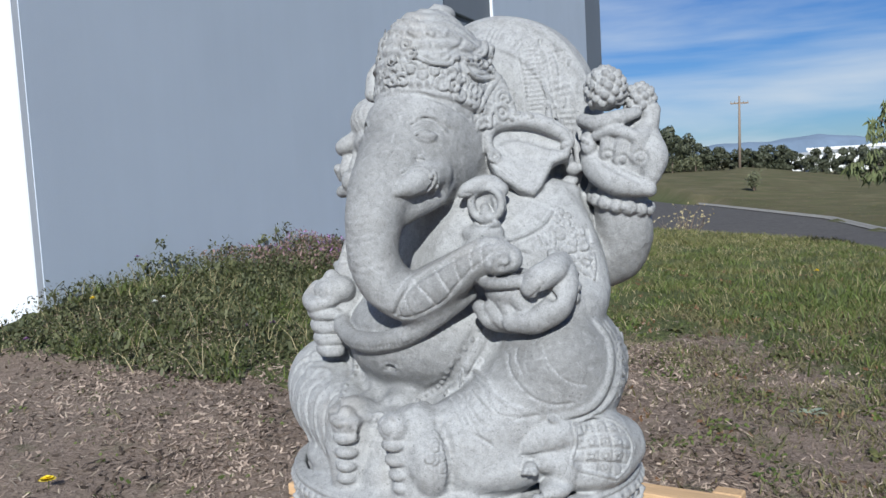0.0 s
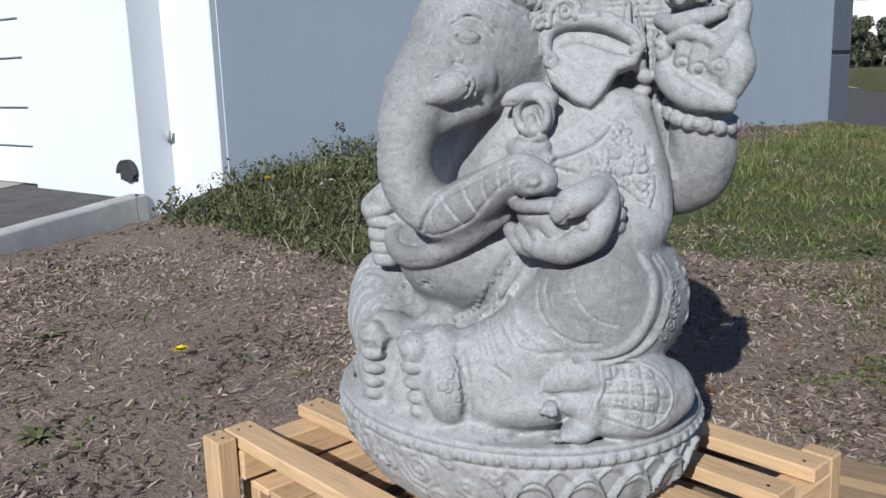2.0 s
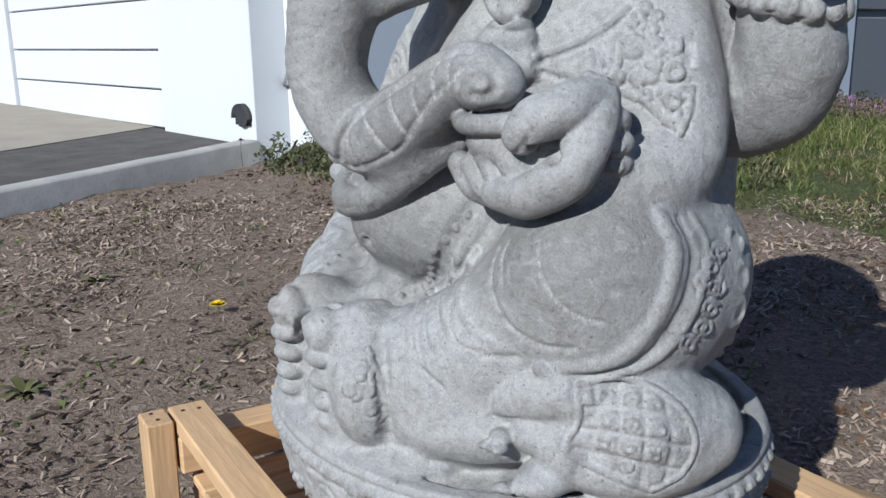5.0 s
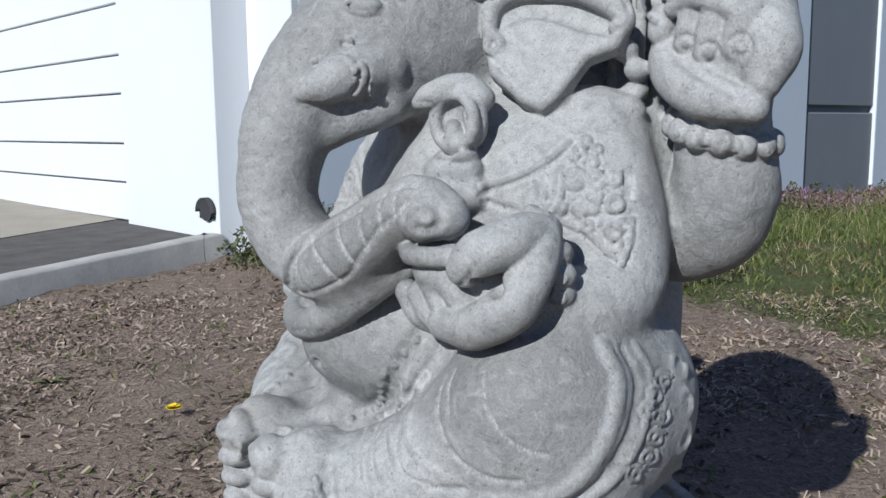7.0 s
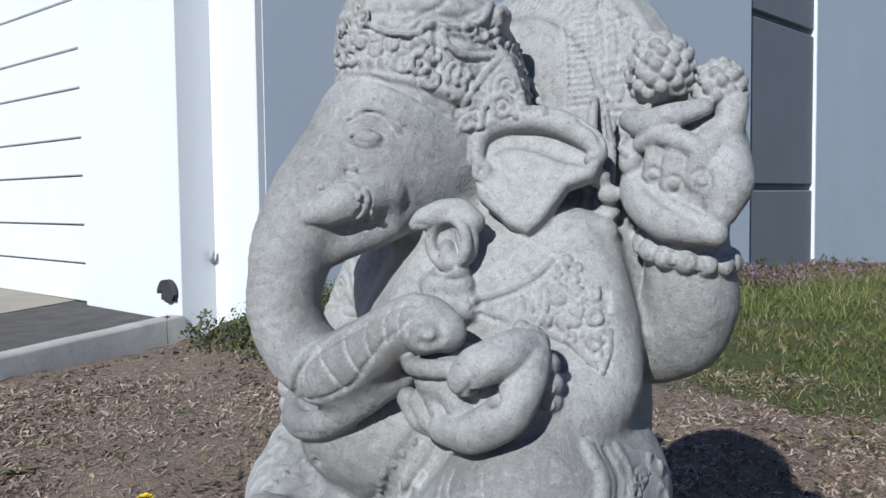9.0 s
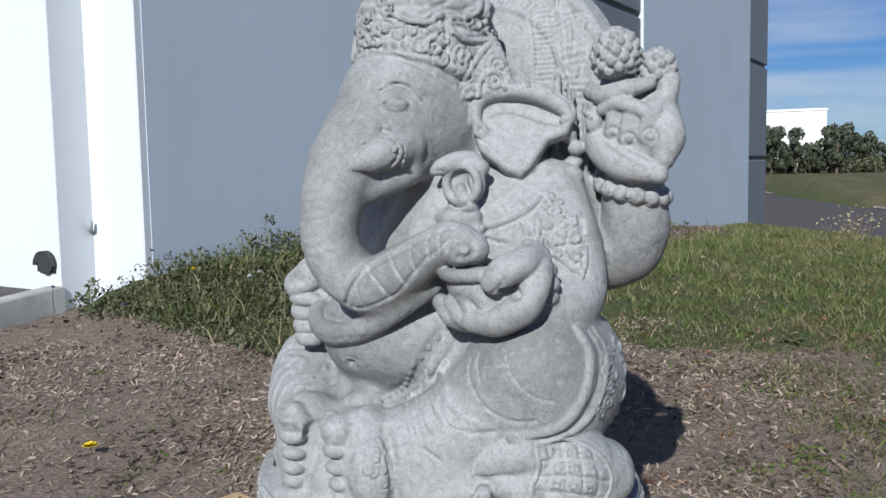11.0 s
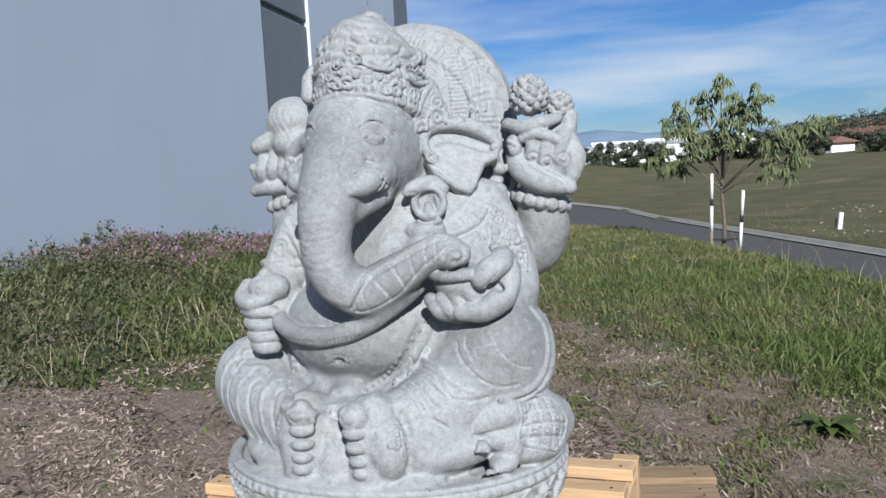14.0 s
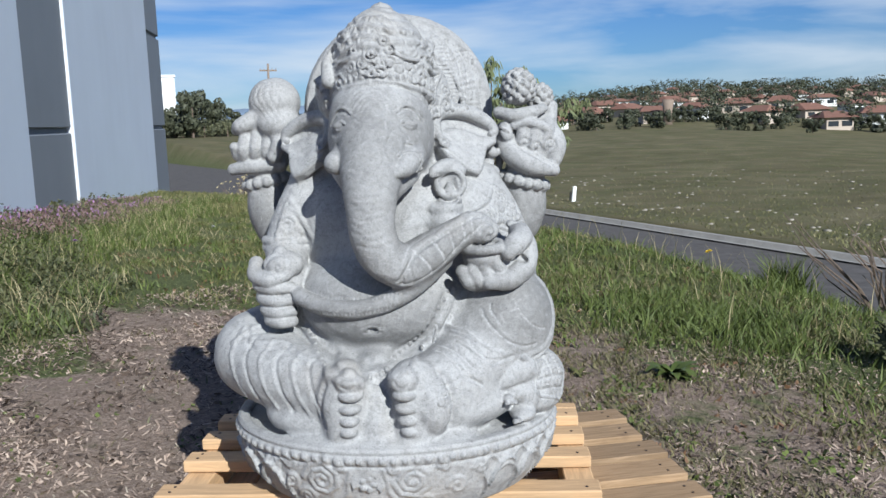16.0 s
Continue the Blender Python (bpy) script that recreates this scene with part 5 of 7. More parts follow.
for i, (fx, fz) in enumerate(((0.330, 0.828), (0.300, 0.812), (0.270, 0.804), (0.243, 0.803))):
    limb([(fx + 0.03, -0.165 - 0.006 * i, fz - 0.016), (fx + 0.012, -0.228 - 0.004 * i, fz), (fx - 0.008, -0.246 - 0.004 * i, fz + 0.034)], [0.022, 0.021, 0.017], 0.003)
ball((0.292, -0.225, 0.872), (0.055, 0.048, 0.040), 0.006)
limb([(0.290 + 0.054 * math.cos(a), -0.232 + 0.046 * math.sin(a), 0.900 + 0.006 * math.sin(a)) for a in np.linspace(0, 2 * math.pi, 15)], [0.014] * 15, 0.004, 1)
# bead bracelet of the bowl hand
for bx, by, bz, br in ((0.372, -0.152, 0.948, 0.014), (0.392, -0.142, 0.926, 0.019), (0.404, -0.137, 0.898, 0.022), (0.408, -0.134, 0.870, 0.022), (0.404, -0.130, 0.845, 0.021)):
    ball((bx, by, bz), (br, br, br * 0.85), 0.003)
    ring((bx + 0.7 * br, by - 0.7 * br, bz), (0.7, -0.7, 0), br * 0.45, 0.0026, -0.004, 8)
# cobra on the chest
# cobra: two coils, a round hood and the head bent forward over it
limb([(0.150, -0.150, 0.955), (0.195, -0.168, 0.962), (0.225, -0.140, 0.965)], [0.030, 0.032, 0.026], 0.010)
limb([(0.170, -0.160, 0.992), (0.198, -0.168, 0.995), (0.220, -0.145, 0.998)], [0.024, 0.026, 0.022], 0.006)
ball((0.205, -0.155, 1.018), (0.034, 0.032, 0.016), 0.005)
ball((0.208, -0.142, 1.066), (0.042, 0.022, 0.044), 0.006, (0, 0, 12))
limb([(0.204, -0.172, 1.042), (0.204, -0.178, 1.070), (0.206, -0.178, 1.090)], [0.030, 0.030, 0.026], 0.006, take=True)
limb([(0.208 + 0.037 * math.sin(a), -0.160 + 0.008 * math.sin(a), 1.066 + 0.038 * math.cos(a)) for a in np.linspace(-2.7, 2.7, 15)], [0.0095] * 15, 0.003, 1)
limb([(0.205, -0.155, 1.035), (0.205, -0.160, 1.060)], [0.018, 0.010], 0.008)
limb([(0.232, -0.130, 1.098), (0.212, -0.140, 1.112), (0.190, -0.158, 1.112), (0.170, -0.178, 1.102), (0.160, -0.190, 1.094)], [0.020, 0.022, 0.021, 0.018, 0.010], 0.005)
lay([(0.172, -0.20, 1.094), (0.190, -0.19, 1.093)], 0.003, 0.004, LEFTWARD)
limb([(0.06, -0.15, 0.90), (0.10, -0.15, 0.98), (0.15, -0.12, 1.05)], [0.03, 0.03, 0.03], 0.03)

# ---- small crouching animal figure on the base ----
limb([(0.402, -0.160, 0.495), (0.432, -0.112, 0.505), (0.455, -0.03, 0.480)], [0.052, 0.083, 0.070], 0.012)
ball((0.432, -0.10, 0.450), (0.080, 0.115, 0.056), 0.012, (0, 0, -18))
limb([(0.405, -0.180, 0.548), (0.382, -0.208, 0.552), (0.350, -0.236, 0.537), (0.328, -0.252, 0.519), (0.321, -0.258, 0.512)], [0.046, 0.048, 0.036, 0.021, 0.011], 0.003)
limb([(0.396, -0.240, 0.588), (0.402, -0.226, 0.576), (0.398, -0.224, 0.562)], [0.010, 0.013, 0.008], 0.003)
ball((0.356, -0.262, 0.556), (0.006, 0.006, 0.005), 0.002)
lay([(0.324, -0.27, 0.506), (0.340, -0.26, 0.508), (0.362, -0.25, 0.514)], 0.003, 0.004, LEFTWARD)
ball((0.400, -0.195, 0.475), (0.042, 0.050, 0.062), 0.010)
ball((0.372, -0.232, 0.487), (0.034, 0.030, 0.026), 0.010)
ball((0.352, -0.272, 0.484), (0.016, 0.016, 0.012), 0.006)
ball((0.392, -0.232, 0.430), (0.036, 0.040, 0.022), 0.012)
for i in range(3):
    ball((0.346 + 0.012 * i, -0.292 + 0.004 * i, 0.478), (0.006, 0.012, 0.006), 0.003)
    ball((0.368 + 0.013 * i, -0.284 + 0.010 * i, 0.424), (0.007, 0.014, 0.007), 0.003)
# ---- relief drawn on the finished forms ----
# stands from which the relief was drawn on the stone: eye, right, up, ahead
LEFT_HIGH = ((1.2875, -0.8973, 1.1369), (0.5697, 0.8214, -0.0075), (-0.0423, 0.0385, 0.9984), (-0.8204, 0.5684, -0.0567))
LEFT_LOW = ((1.2645, -0.869, 1.0934), (0.5557, 0.8309, -0.0049), (-0.0859, 0.0633, 0.9943), (-0.8265, 0.5521, -0.1066))
FRONT = ((0.2987, -2.5795, 1.245), (0.9982, 0.0436, -0.0318), (0.0249, 0.1488, 0.9885), (-0.0478, 0.9875, -0.1476))
LEFT_LEG = ((1.3858, -1.1534, 1.095), (0.5751, 0.8173, -0.0244), (-0.184, 0.1584, 0.97), (-0.7967, 0.5534, -0.2417))


def seen(view, u, v):
    """Where the stone is met from a stand, u to its right and v up in thousandths."""
    e, a, b, c = (np.array(q) for q in view)
    w = c + a * u * 0.001 + b * v * 0.001
    w = w / np.linalg.norm(w)
    return skin(e + 0.6 * w, w, 1.4)


def stroke(pts, width, depth, dust=0.22):
    """A line through the points that were met, broken where the form falls away."""
    run = []
    for p in pts + [None]:
        if p is None or (run and math.dist(p, run[-1]) > 0.035):
            if len(run) > 1:
                carve(run, width, depth, 1, dust, 0.0008 if depth < 0 else 0.0014, 0.0024 if depth < 0 else 0.0)
            run = []
        if p is not None:
            run.append(p)


def draw(view, pts, width, depth, dust=0.22):
    q = [(x, z) for x, _, z in curve([(u, 0, v) for u, v in pts], 4)]
    stroke([seen(view, *p) for p in q], width, depth, dust)


def coil(view, c, r, width, depth, bead=0):
    """A ring in relief, with a boss in its middle."""
    stroke([seen(view, c[0] + r * math.cos(a), c[1] + r * math.sin(a)) for a in np.linspace(0, 2 * math.pi, 15)], width, depth)
    m_ = seen(view, *c)
    if bead and m_:
        ball(m_, 0.40 * r * 0.0013, 0.001)


def whorl(view, c, r, width, depth, flip=1, turns=1.6):
    """A spiral in relief."""
    stroke([seen(view, c[0] + r * (1 - 0.8 * t) * math.cos(flip * t * turns * 6.283 + 0.6), c[1] + r * (1 - 0.8 * t) * math.sin(flip * t * turns * 6.283 + 0.6)) for t in np.linspace(0, 1, 18)], width, depth)


def studs(view, spots_, r):
    """Small rounded knobs."""
    for c in spots_:
        m_ = seen(view, *c)
        if m_:
            w = (Vector(m_) - Vector(view[0])).normalized()
            ball(Vector(m_) + w * r * 0.0006, r * 0.00125, 0.001)


# crown band on the figure's left: flowers, bead rows, framed panels
coil(LEFT_HIGH, (-39, 216), 11.3, 0.003, -0.008, 1)
coil(LEFT_HIGH, (-58, 218), 10.8, 0.003, -0.009, 0)
coil(LEFT_HIGH, (-58, 218), 4.8, 0.0028, -0.007, 0)
coil(LEFT_HIGH, (-41, 236), 8.6, 0.003, -0.009, 0)
coil(LEFT_HIGH, (-41, 236), 3.9, 0.0028, -0.007, 0)
coil(LEFT_HIGH, (-22, 225), 7.0, 0.003, -0.009, 0)
coil(LEFT_HIGH, (-22, 225), 3.1, 0.0028, -0.007, 0)
coil(LEFT_HIGH, (-27, 198), 10.8, 0.003, -0.009, 0)
coil(LEFT_HIGH, (-27, 198), 4.8, 0.0028, -0.007, 0)
studs(LEFT_HIGH, [(-47, 200), (-51, 232), (-30, 238), (-49, 191)], 3.5)
draw(LEFT_HIGH, [(-19, 261), (-18, 246), (-18, 230), (-19, 193)], 0.0034, 0.01, 0.1)
draw(LEFT_HIGH, [(-99, 262), (-79, 253), (-55, 251), (-41, 252), (-32, 261), (-22, 261)], 0.0036, -0.007)
draw(LEFT_HIGH, [(-99, 257), (-79, 249), (-57, 246), (-44, 246)], 0.0026, 0.005)
whorl(LEFT_HIGH, (-71, 239), 8.1, 0.0028, -0.006, 1, 1.6)
whorl(LEFT_HIGH, (-92, 232), 7.5, 0.0028, -0.006, -1, 1.6)
whorl(LEFT_HIGH, (-108, 240), 6.5, 0.0028, -0.006, 1, 1.6)
studs(LEFT_HIGH, [(-106, 224), (-96, 222), (-86, 220), (-77, 217), (-92, 250), (-81, 248), (-71, 247), (-62, 244)], 3.8)
coil(LEFT_HIGH, (-121, 224), 8.6, 0.003, -0.007, 1)
whorl(LEFT_HIGH, (-131, 218), 7.0, 0.0028, -0.006, 1, 1.6)
whorl(LEFT_HIGH, (-125, 243), 7.0, 0.0028, -0.006, -1, 1.6)
draw(LEFT_HIGH, [(-10, 252), (-1, 235), (15, 226), (37, 224), (58, 229)], 0.0042, -0.008)
draw(LEFT_HIGH, [(-6, 232), (10, 221), (37, 219), (53, 222)], 0.0026, 0.006)
studs(LEFT_HIGH, [(-2, 220), (10, 216), (21, 214), (30, 213), (41, 213)], 4.0)
coil(LEFT_HIGH, (8, 204), 12.4, 0.0028, -0.006, 1)
coil(LEFT_HIGH, (8, 204), 6.5, 0.0028, -0.006, 0)
studs(LEFT_HIGH, [(-14, 189), (-6, 181), (2, 175), (-10, 203), (22, 203), (26, 193)], 4.3)
draw(LEFT_HIGH, [(-141, 200), (-103, 201), (-76, 191), (-49, 179), (-28, 166), (-6, 154)], 0.003, 0.006)
# twisted rope and waves above the band
coil(LEFT_HIGH, (22, 257), 7.0, 0.003, -0.008, 0)
coil(LEFT_HIGH, (36, 251), 7.0, 0.003, -0.008, 0)
coil(LEFT_HIGH, (50, 246), 7.0, 0.003, -0.008, 0)
coil(LEFT_HIGH, (63, 240), 7.0, 0.003, -0.008, 0)
coil(LEFT_HIGH, (79, 231), 7.0, 0.003, -0.008, 0)
draw(LEFT_HIGH, [(49, 289), (41, 271), (31, 263), (15, 259), (-6, 260)], 0.0036, -0.008)
draw(LEFT_HIGH, [(58, 289), (49, 269), (38, 259), (21, 254)], 0.003, 0.007)
studs(LEFT_HIGH, [(59, 278), (56, 264), (53, 253)], 7.0)
draw(LEFT_HIGH, [(-36, 267), (-17, 272), (5, 270), (29, 278), (42, 289)], 0.0036, 0.006)
draw(LEFT_HIGH, [(-76, 268), (-55, 265), (-39, 273), (-17, 282), (-6, 292)], 0.0036, 0.006)
draw(LEFT_HIGH, [(-17, 265), (-4, 249), (15, 243), (31, 239)], 0.0036, 0.006)
# palmette behind the temple
draw(LEFT_HIGH, [(8, 153), (18, 171), (31, 191), (50, 215), (66, 230)], 0.0036, -0.007)
draw(LEFT_HIGH, [(66, 230), (85, 215), (98, 191), (107, 168), (112, 157)], 0.0036, -0.007)
coil(LEFT_HIGH, (60, 165), 11.8, 0.003, -0.007, 1)
draw(LEFT_HIGH, [(35, 140), (37, 157), (44, 171), (58, 180), (72, 173), (76, 152)], 0.0036, -0.008)
whorl(LEFT_HIGH, (35, 173), 11.3, 0.0032, -0.008, -1, 1.6)
whorl(LEFT_HIGH, (88, 170), 12.4, 0.0032, -0.008, 1, 1.6)
draw(LEFT_HIGH, [(54, 184), (57, 196), (65, 201), (74, 196), (77, 184)], 0.003, -0.008)
draw(LEFT_HIGH, [(60, 185), (62, 191), (66, 193), (70, 190), (72, 184)], 0.0028, -0.007)
studs(LEFT_HIGH, [(71, 217), (78, 206), (57, 206), (46, 198), (87, 195), (66, 220), (31, 180)], 4.0)
draw(LEFT_HIGH, [(14, 149), (23, 154), (29, 150)], 0.003, -0.006)
draw(LEFT_HIGH, [(18, 137), (27, 142), (31, 138)], 0.003, -0.006)
draw(LEFT_HIGH, [(15, 157), (26, 165)], 0.003, -0.006)
# brow ornament and folds round the eye and tusk
studs(LEFT_HIGH, [(-108, 166), (-96, 169), (-84, 171), (-72, 162), (-64, 152), (-58, 143)], 3.0)
draw(LEFT_HIGH, [(-130, 153), (-117, 156), (-103, 159), (-87, 156), (-71, 147), (-55, 136)], 0.003, 0.006, 0.1)
draw(LEFT_HIGH, [(-160, 67), (-150, 71), (-130, 73), (-117, 67), (-113, 55)], 0.0026, -0.004)
draw(LEFT_HIGH, [(-113, 55), (-107, 63), (-103, 55), (-107, 39), (-115, 31)], 0.003, -0.006)
draw(LEFT_HIGH, [(-109, 57), (-110, 43), (-115, 37)], 0.0026, 0.005)
draw(LEFT_HIGH, [(-146, 116), (-156, 113), (-164, 107)], 0.0026, 0.0025, 0.2)
draw(LEFT_HIGH, [(-151, 108), (-160, 106), (-169, 100)], 0.0026, 0.0025, 0.2)
draw(LEFT_HIGH, [(-154, 101), (-165, 99), (-174, 93)], 0.0026, 0.0025, 0.2)
draw(LEFT_HIGH, [(-160, 94), (-169, 91), (-180, 86)], 0.0026, 0.0025, 0.2)
draw(LEFT_HIGH, [(-162, 86), (-174, 84), (-185, 78)], 0.0026, 0.0025, 0.2)
draw(LEFT_HIGH, [(-168, 79), (-178, 77), (-190, 71)], 0.0026, 0.0025, 0.2)
draw(LEFT_HIGH, [(-170, 72), (-183, 69), (-196, 64)], 0.0026, 0.0025, 0.2)
draw(LEFT_HIGH, [(-176, 65), (-187, 62), (-201, 57)], 0.0026, 0.0025, 0.2)
draw(LEFT_HIGH, [(-178, 57), (-191, 55), (-206, 49)], 0.0026, 0.0025, 0.2)
# combed fan and long locks behind the ear
draw(LEFT_HIGH, [(143, 268), (154, 274), (169, 276)], 0.0026, 0.006)
draw(LEFT_HIGH, [(143, 261), (154, 266), (169, 268)], 0.0026, 0.006)
draw(LEFT_HIGH, [(143, 253), (154, 258), (169, 260)], 0.0026, 0.006)
draw(LEFT_HIGH, [(143, 245), (154, 251), (169, 253)], 0.0026, 0.006)
draw(LEFT_HIGH, [(143, 241), (154, 243), (169, 245)], 0.0026, 0.006)
draw(LEFT_HIGH, [(143, 234), (154, 235), (169, 237)], 0.0026, 0.006)
draw(LEFT_HIGH, [(143, 226), (154, 227), (169, 229)], 0.0026, 0.006)
draw(LEFT_HIGH, [(143, 218), (154, 219), (169, 221)], 0.0026, 0.006)
draw(LEFT_HIGH, [(143, 210), (154, 212), (169, 214)], 0.0026, 0.006)
draw(LEFT_HIGH, [(143, 202), (154, 204), (169, 206)], 0.0026, 0.006)
draw(LEFT_HIGH, [(143, 195), (154, 196), (169, 198)], 0.0026, 0.006)
draw(LEFT_HIGH, [(143, 187), (154, 188), (169, 190)], 0.0026, 0.006)
draw(LEFT_HIGH, [(143, 179), (154, 181), (169, 183)], 0.0026, 0.006)
draw(LEFT_HIGH, [(143, 171), (154, 173), (169, 175)], 0.0026, 0.006)
draw(LEFT_HIGH, [(143, 163), (154, 165), (169, 167)], 0.0026, 0.006)
draw(LEFT_HIGH, [(177, 289), (169, 268), (169, 233), (172, 201), (187, 172)], 0.0034, -0.005)
draw(LEFT_HIGH, [(140, 263), (144, 221), (143, 163)], 0.003, -0.005)
draw(LEFT_HIGH, [(180, 286), (186, 258), (187, 208), (188, 178)], 0.003, 0.006)
draw(LEFT_HIGH, [(199, 279), (203, 253), (203, 228), (199, 198)], 0.003, 0.006)
draw(LEFT_HIGH, [(223, 256), (218, 228), (212, 201), (203, 173)], 0.003, -0.006)
draw(LEFT_HIGH, [(227, 246), (227, 218), (223, 201)], 0.0032, 0.007)
draw(LEFT_HIGH, [(187, 158), (188, 140), (193, 123), (208, 106)], 0.0034, -0.007)
draw(LEFT_HIGH, [(193, 163), (195, 140), (202, 123)], 0.003, 0.006)
draw(LEFT_HIGH, [(154, 147), (172, 135), (180, 118)], 0.003, 0.006)
draw(LEFT_HIGH, [(200, 268), (214, 271), (226, 266)], 0.003, 0.006)
draw(LEFT_HIGH, [(210, 256), (212, 265), (222, 261)], 0.003, 0.006)
# scrolled armlet with its straps and pendant
draw(LEFT_LOW, [(31, 3), (55, 11), (81, 20), (107, 32), (125, 49)], 0.003, 0.006)
draw(LEFT_LOW, [(33, 14), (62, 21), (87, 32), (113, 47), (129, 62)], 0.0034, -0.004)
draw(LEFT_LOW, [(35, -3), (55, -11), (75, -16), (100, -19), (120, -25)], 0.003, 0.005)
draw(LEFT_LOW, [(91, 19), (95, 1)], 0.0026, -0.004)
draw(LEFT_LOW, [(99, 23), (104, 1)], 0.0026, -0.004)
draw(LEFT_LOW, [(123, 26), (121, 1), (113, -15)], 0.0028, -0.005)
whorl(LEFT_LOW, (136, 19), 13.5, 0.003, -0.008, 1, 1.9)
coil(LEFT_LOW, (159, 19), 9.0, 0.003, -0.009, 1)
whorl(LEFT_LOW, (179, 21), 9.6, 0.003, -0.007, -1, 1.6)
coil(LEFT_LOW, (141, 51), 5.8, 0.0028, -0.007, 0)
coil(LEFT_LOW, (153, 39), 7.1, 0.0028, -0.008, 1)
coil(LEFT_LOW, (147, 62), 5.1, 0.0028, -0.007, 0)
coil(LEFT_LOW, (161, 53), 3.9, 0.0028, -0.007, 0)
studs(LEFT_LOW, [(132, 39), (166, 42), (152, 59), (170, 36)], 3.9)
whorl(LEFT_LOW, (141, -14), 9.0, 0.003, -0.008, -1, 1.6)
whorl(LEFT_LOW, (156, -15), 7.1, 0.003, -0.008, 1, 1.6)
coil(LEFT_LOW, (159, 1), 7.1, 0.0028, -0.008, 1)
coil(LEFT_LOW, (181, -9), 9.0, 0.0028, -0.008, 0)
whorl(LEFT_LOW, (121, -15), 7.1, 0.0028, -0.006, 1, 1.6)
draw(LEFT_LOW, [(189, 30), (193, 14), (192, -3)], 0.0024, 0.004)
draw(LEFT_LOW, [(192, 27), (195, 14), (194, -3)], 0.0024, 0.004)
draw(LEFT_LOW, [(195, 24), (198, 14), (197, -3)], 0.0024, 0.004)
draw(LEFT_LOW, [(199, 22), (201, 14), (199, -3)], 0.0024, 0.004)
draw(LEFT_LOW, [(110, -24), (145, -38), (168, -57), (189, -77)], 0.0028, -0.006)
draw(LEFT_LOW, [(190, -77), (198, -51), (200, -25)], 0.0028, -0.006)
draw(LEFT_LOW, [(116, -20), (158, -22), (200, -19)], 0.003, 0.006)
coil(LEFT_LOW, (150, -33), 5.8, 0.0028, -0.008, 1)
coil(LEFT_LOW, (179, -39), 7.7, 0.0028, -0.008, 1)
coil(LEFT_LOW, (190, -33), 5.8, 0.0028, -0.008, 1)
coil(LEFT_LOW, (181, -54), 6.4, 0.0028, -0.008, 1)
coil(LEFT_LOW, (190, -65), 3.9, 0.0028, -0.008, 1)
studs(LEFT_LOW, [(165, -32), (165, -46), (172, -64), (194, -48), (186, -77)], 3.9)
# nails and joints of the bowl hand
draw(LEFT_LOW, [(15, -69), (23, -83), (18, -93), (8, -102)], 0.0024, 0.004)
coil(LEFT_LOW, (284, 158), 10.3, 0.0024, 0.004, 0)
coil(LEFT_LOW, (319, 165), 11.6, 0.0024, 0.004, 0)
coil(LEFT_LOW, (259, 169), 8.4, 0.0024, 0.004, 0)
coil(LEFT_LOW, (280, 65), 7.1, 0.0024, -0.004, 0)
coil(LEFT_LOW, (280, 65), 3.2, 0.0022, -0.004, 0)
coil(LEFT_LOW, (312, 57), 7.1, 0.0024, -0.004, 0)
coil(LEFT_LOW, (312, 57), 3.2, 0.0022, -0.004, 0)
coil(LEFT_LOW, (348, 51), 7.1, 0.0024, -0.004, 0)
coil(LEFT_LOW, (348, 51), 3.2, 0.0022, -0.004, 0)
# saddle cloth of the small animal, hems and cloth patterns over the feet
draw(LEFT_LEG, [(168, -128), (200, -122), (235, -128), (261, -147), (273, -176), (261, -205), (235, -221)], 0.0026, -0.005)
draw(LEFT_LEG, [(168, -128), (170, -160), (158, -189), (197, -208), (235, -221)], 0.0026, -0.005)
draw(LEFT_LEG, [(183, -131), (187, -160), (179, -192)], 0.0024, 0.005, 0.5)
draw(LEFT_LEG, [(204, -128), (207, -167), (203, -205)], 0.0024, 0.005, 0.5)
draw(LEFT_LEG, [(226, -131), (230, -170), (226, -212)], 0.0024, 0.005, 0.5)
draw(LEFT_LEG, [(247, -141), (253, -174), (247, -212)], 0.0024, 0.005, 0.5)
draw(LEFT_LEG, [(174, -149), (216, -149), (262, -160)], 0.0024, 0.005, 0.5)
draw(LEFT_LEG, [(171, -168), (216, -172), (267, -181)], 0.0024, 0.005, 0.5)
draw(LEFT_LEG, [(166, -186), (213, -194), (261, -202)], 0.0024, 0.005, 0.5)
draw(LEFT_LEG, [(188, -141), (188, -134), (198, -134), (198, -141), (192, -140), (192, -138)], 0.0018, -0.004, 0.3)
draw(LEFT_LEG, [(211, -143), (211, -136), (221, -136), (221, -143), (215, -142), (215, -140)], 0.0018, -0.004, 0.3)
draw(LEFT_LEG, [(231, -148), (231, -140), (241, -141), (241, -147), (235, -147), (235, -144)], 0.0018, -0.004, 0.3)
draw(LEFT_LEG, [(188, -164), (188, -156), (198, -157), (198, -163), (192, -163), (192, -160)], 0.0018, -0.004, 0.3)
draw(LEFT_LEG, [(212, -165), (212, -158), (222, -158), (222, -165), (216, -164), (216, -161)], 0.0018, -0.004, 0.3)
draw(LEFT_LEG, [(235, -170), (235, -163), (245, -163), (245, -170), (239, -169), (239, -167)], 0.0018, -0.004, 0.3)
draw(LEFT_LEG, [(185, -185), (185, -177), (195, -177), (195, -184), (189, -183), (189, -181)], 0.0018, -0.004, 0.3)
draw(LEFT_LEG, [(210, -187), (210, -179), (219, -180), (219, -186), (213, -186), (213, -183)], 0.0018, -0.004, 0.3)
draw(LEFT_LEG, [(231, -193), (231, -185), (241, -186), (241, -192), (235, -192), (235, -189)], 0.0018, -0.004, 0.3)
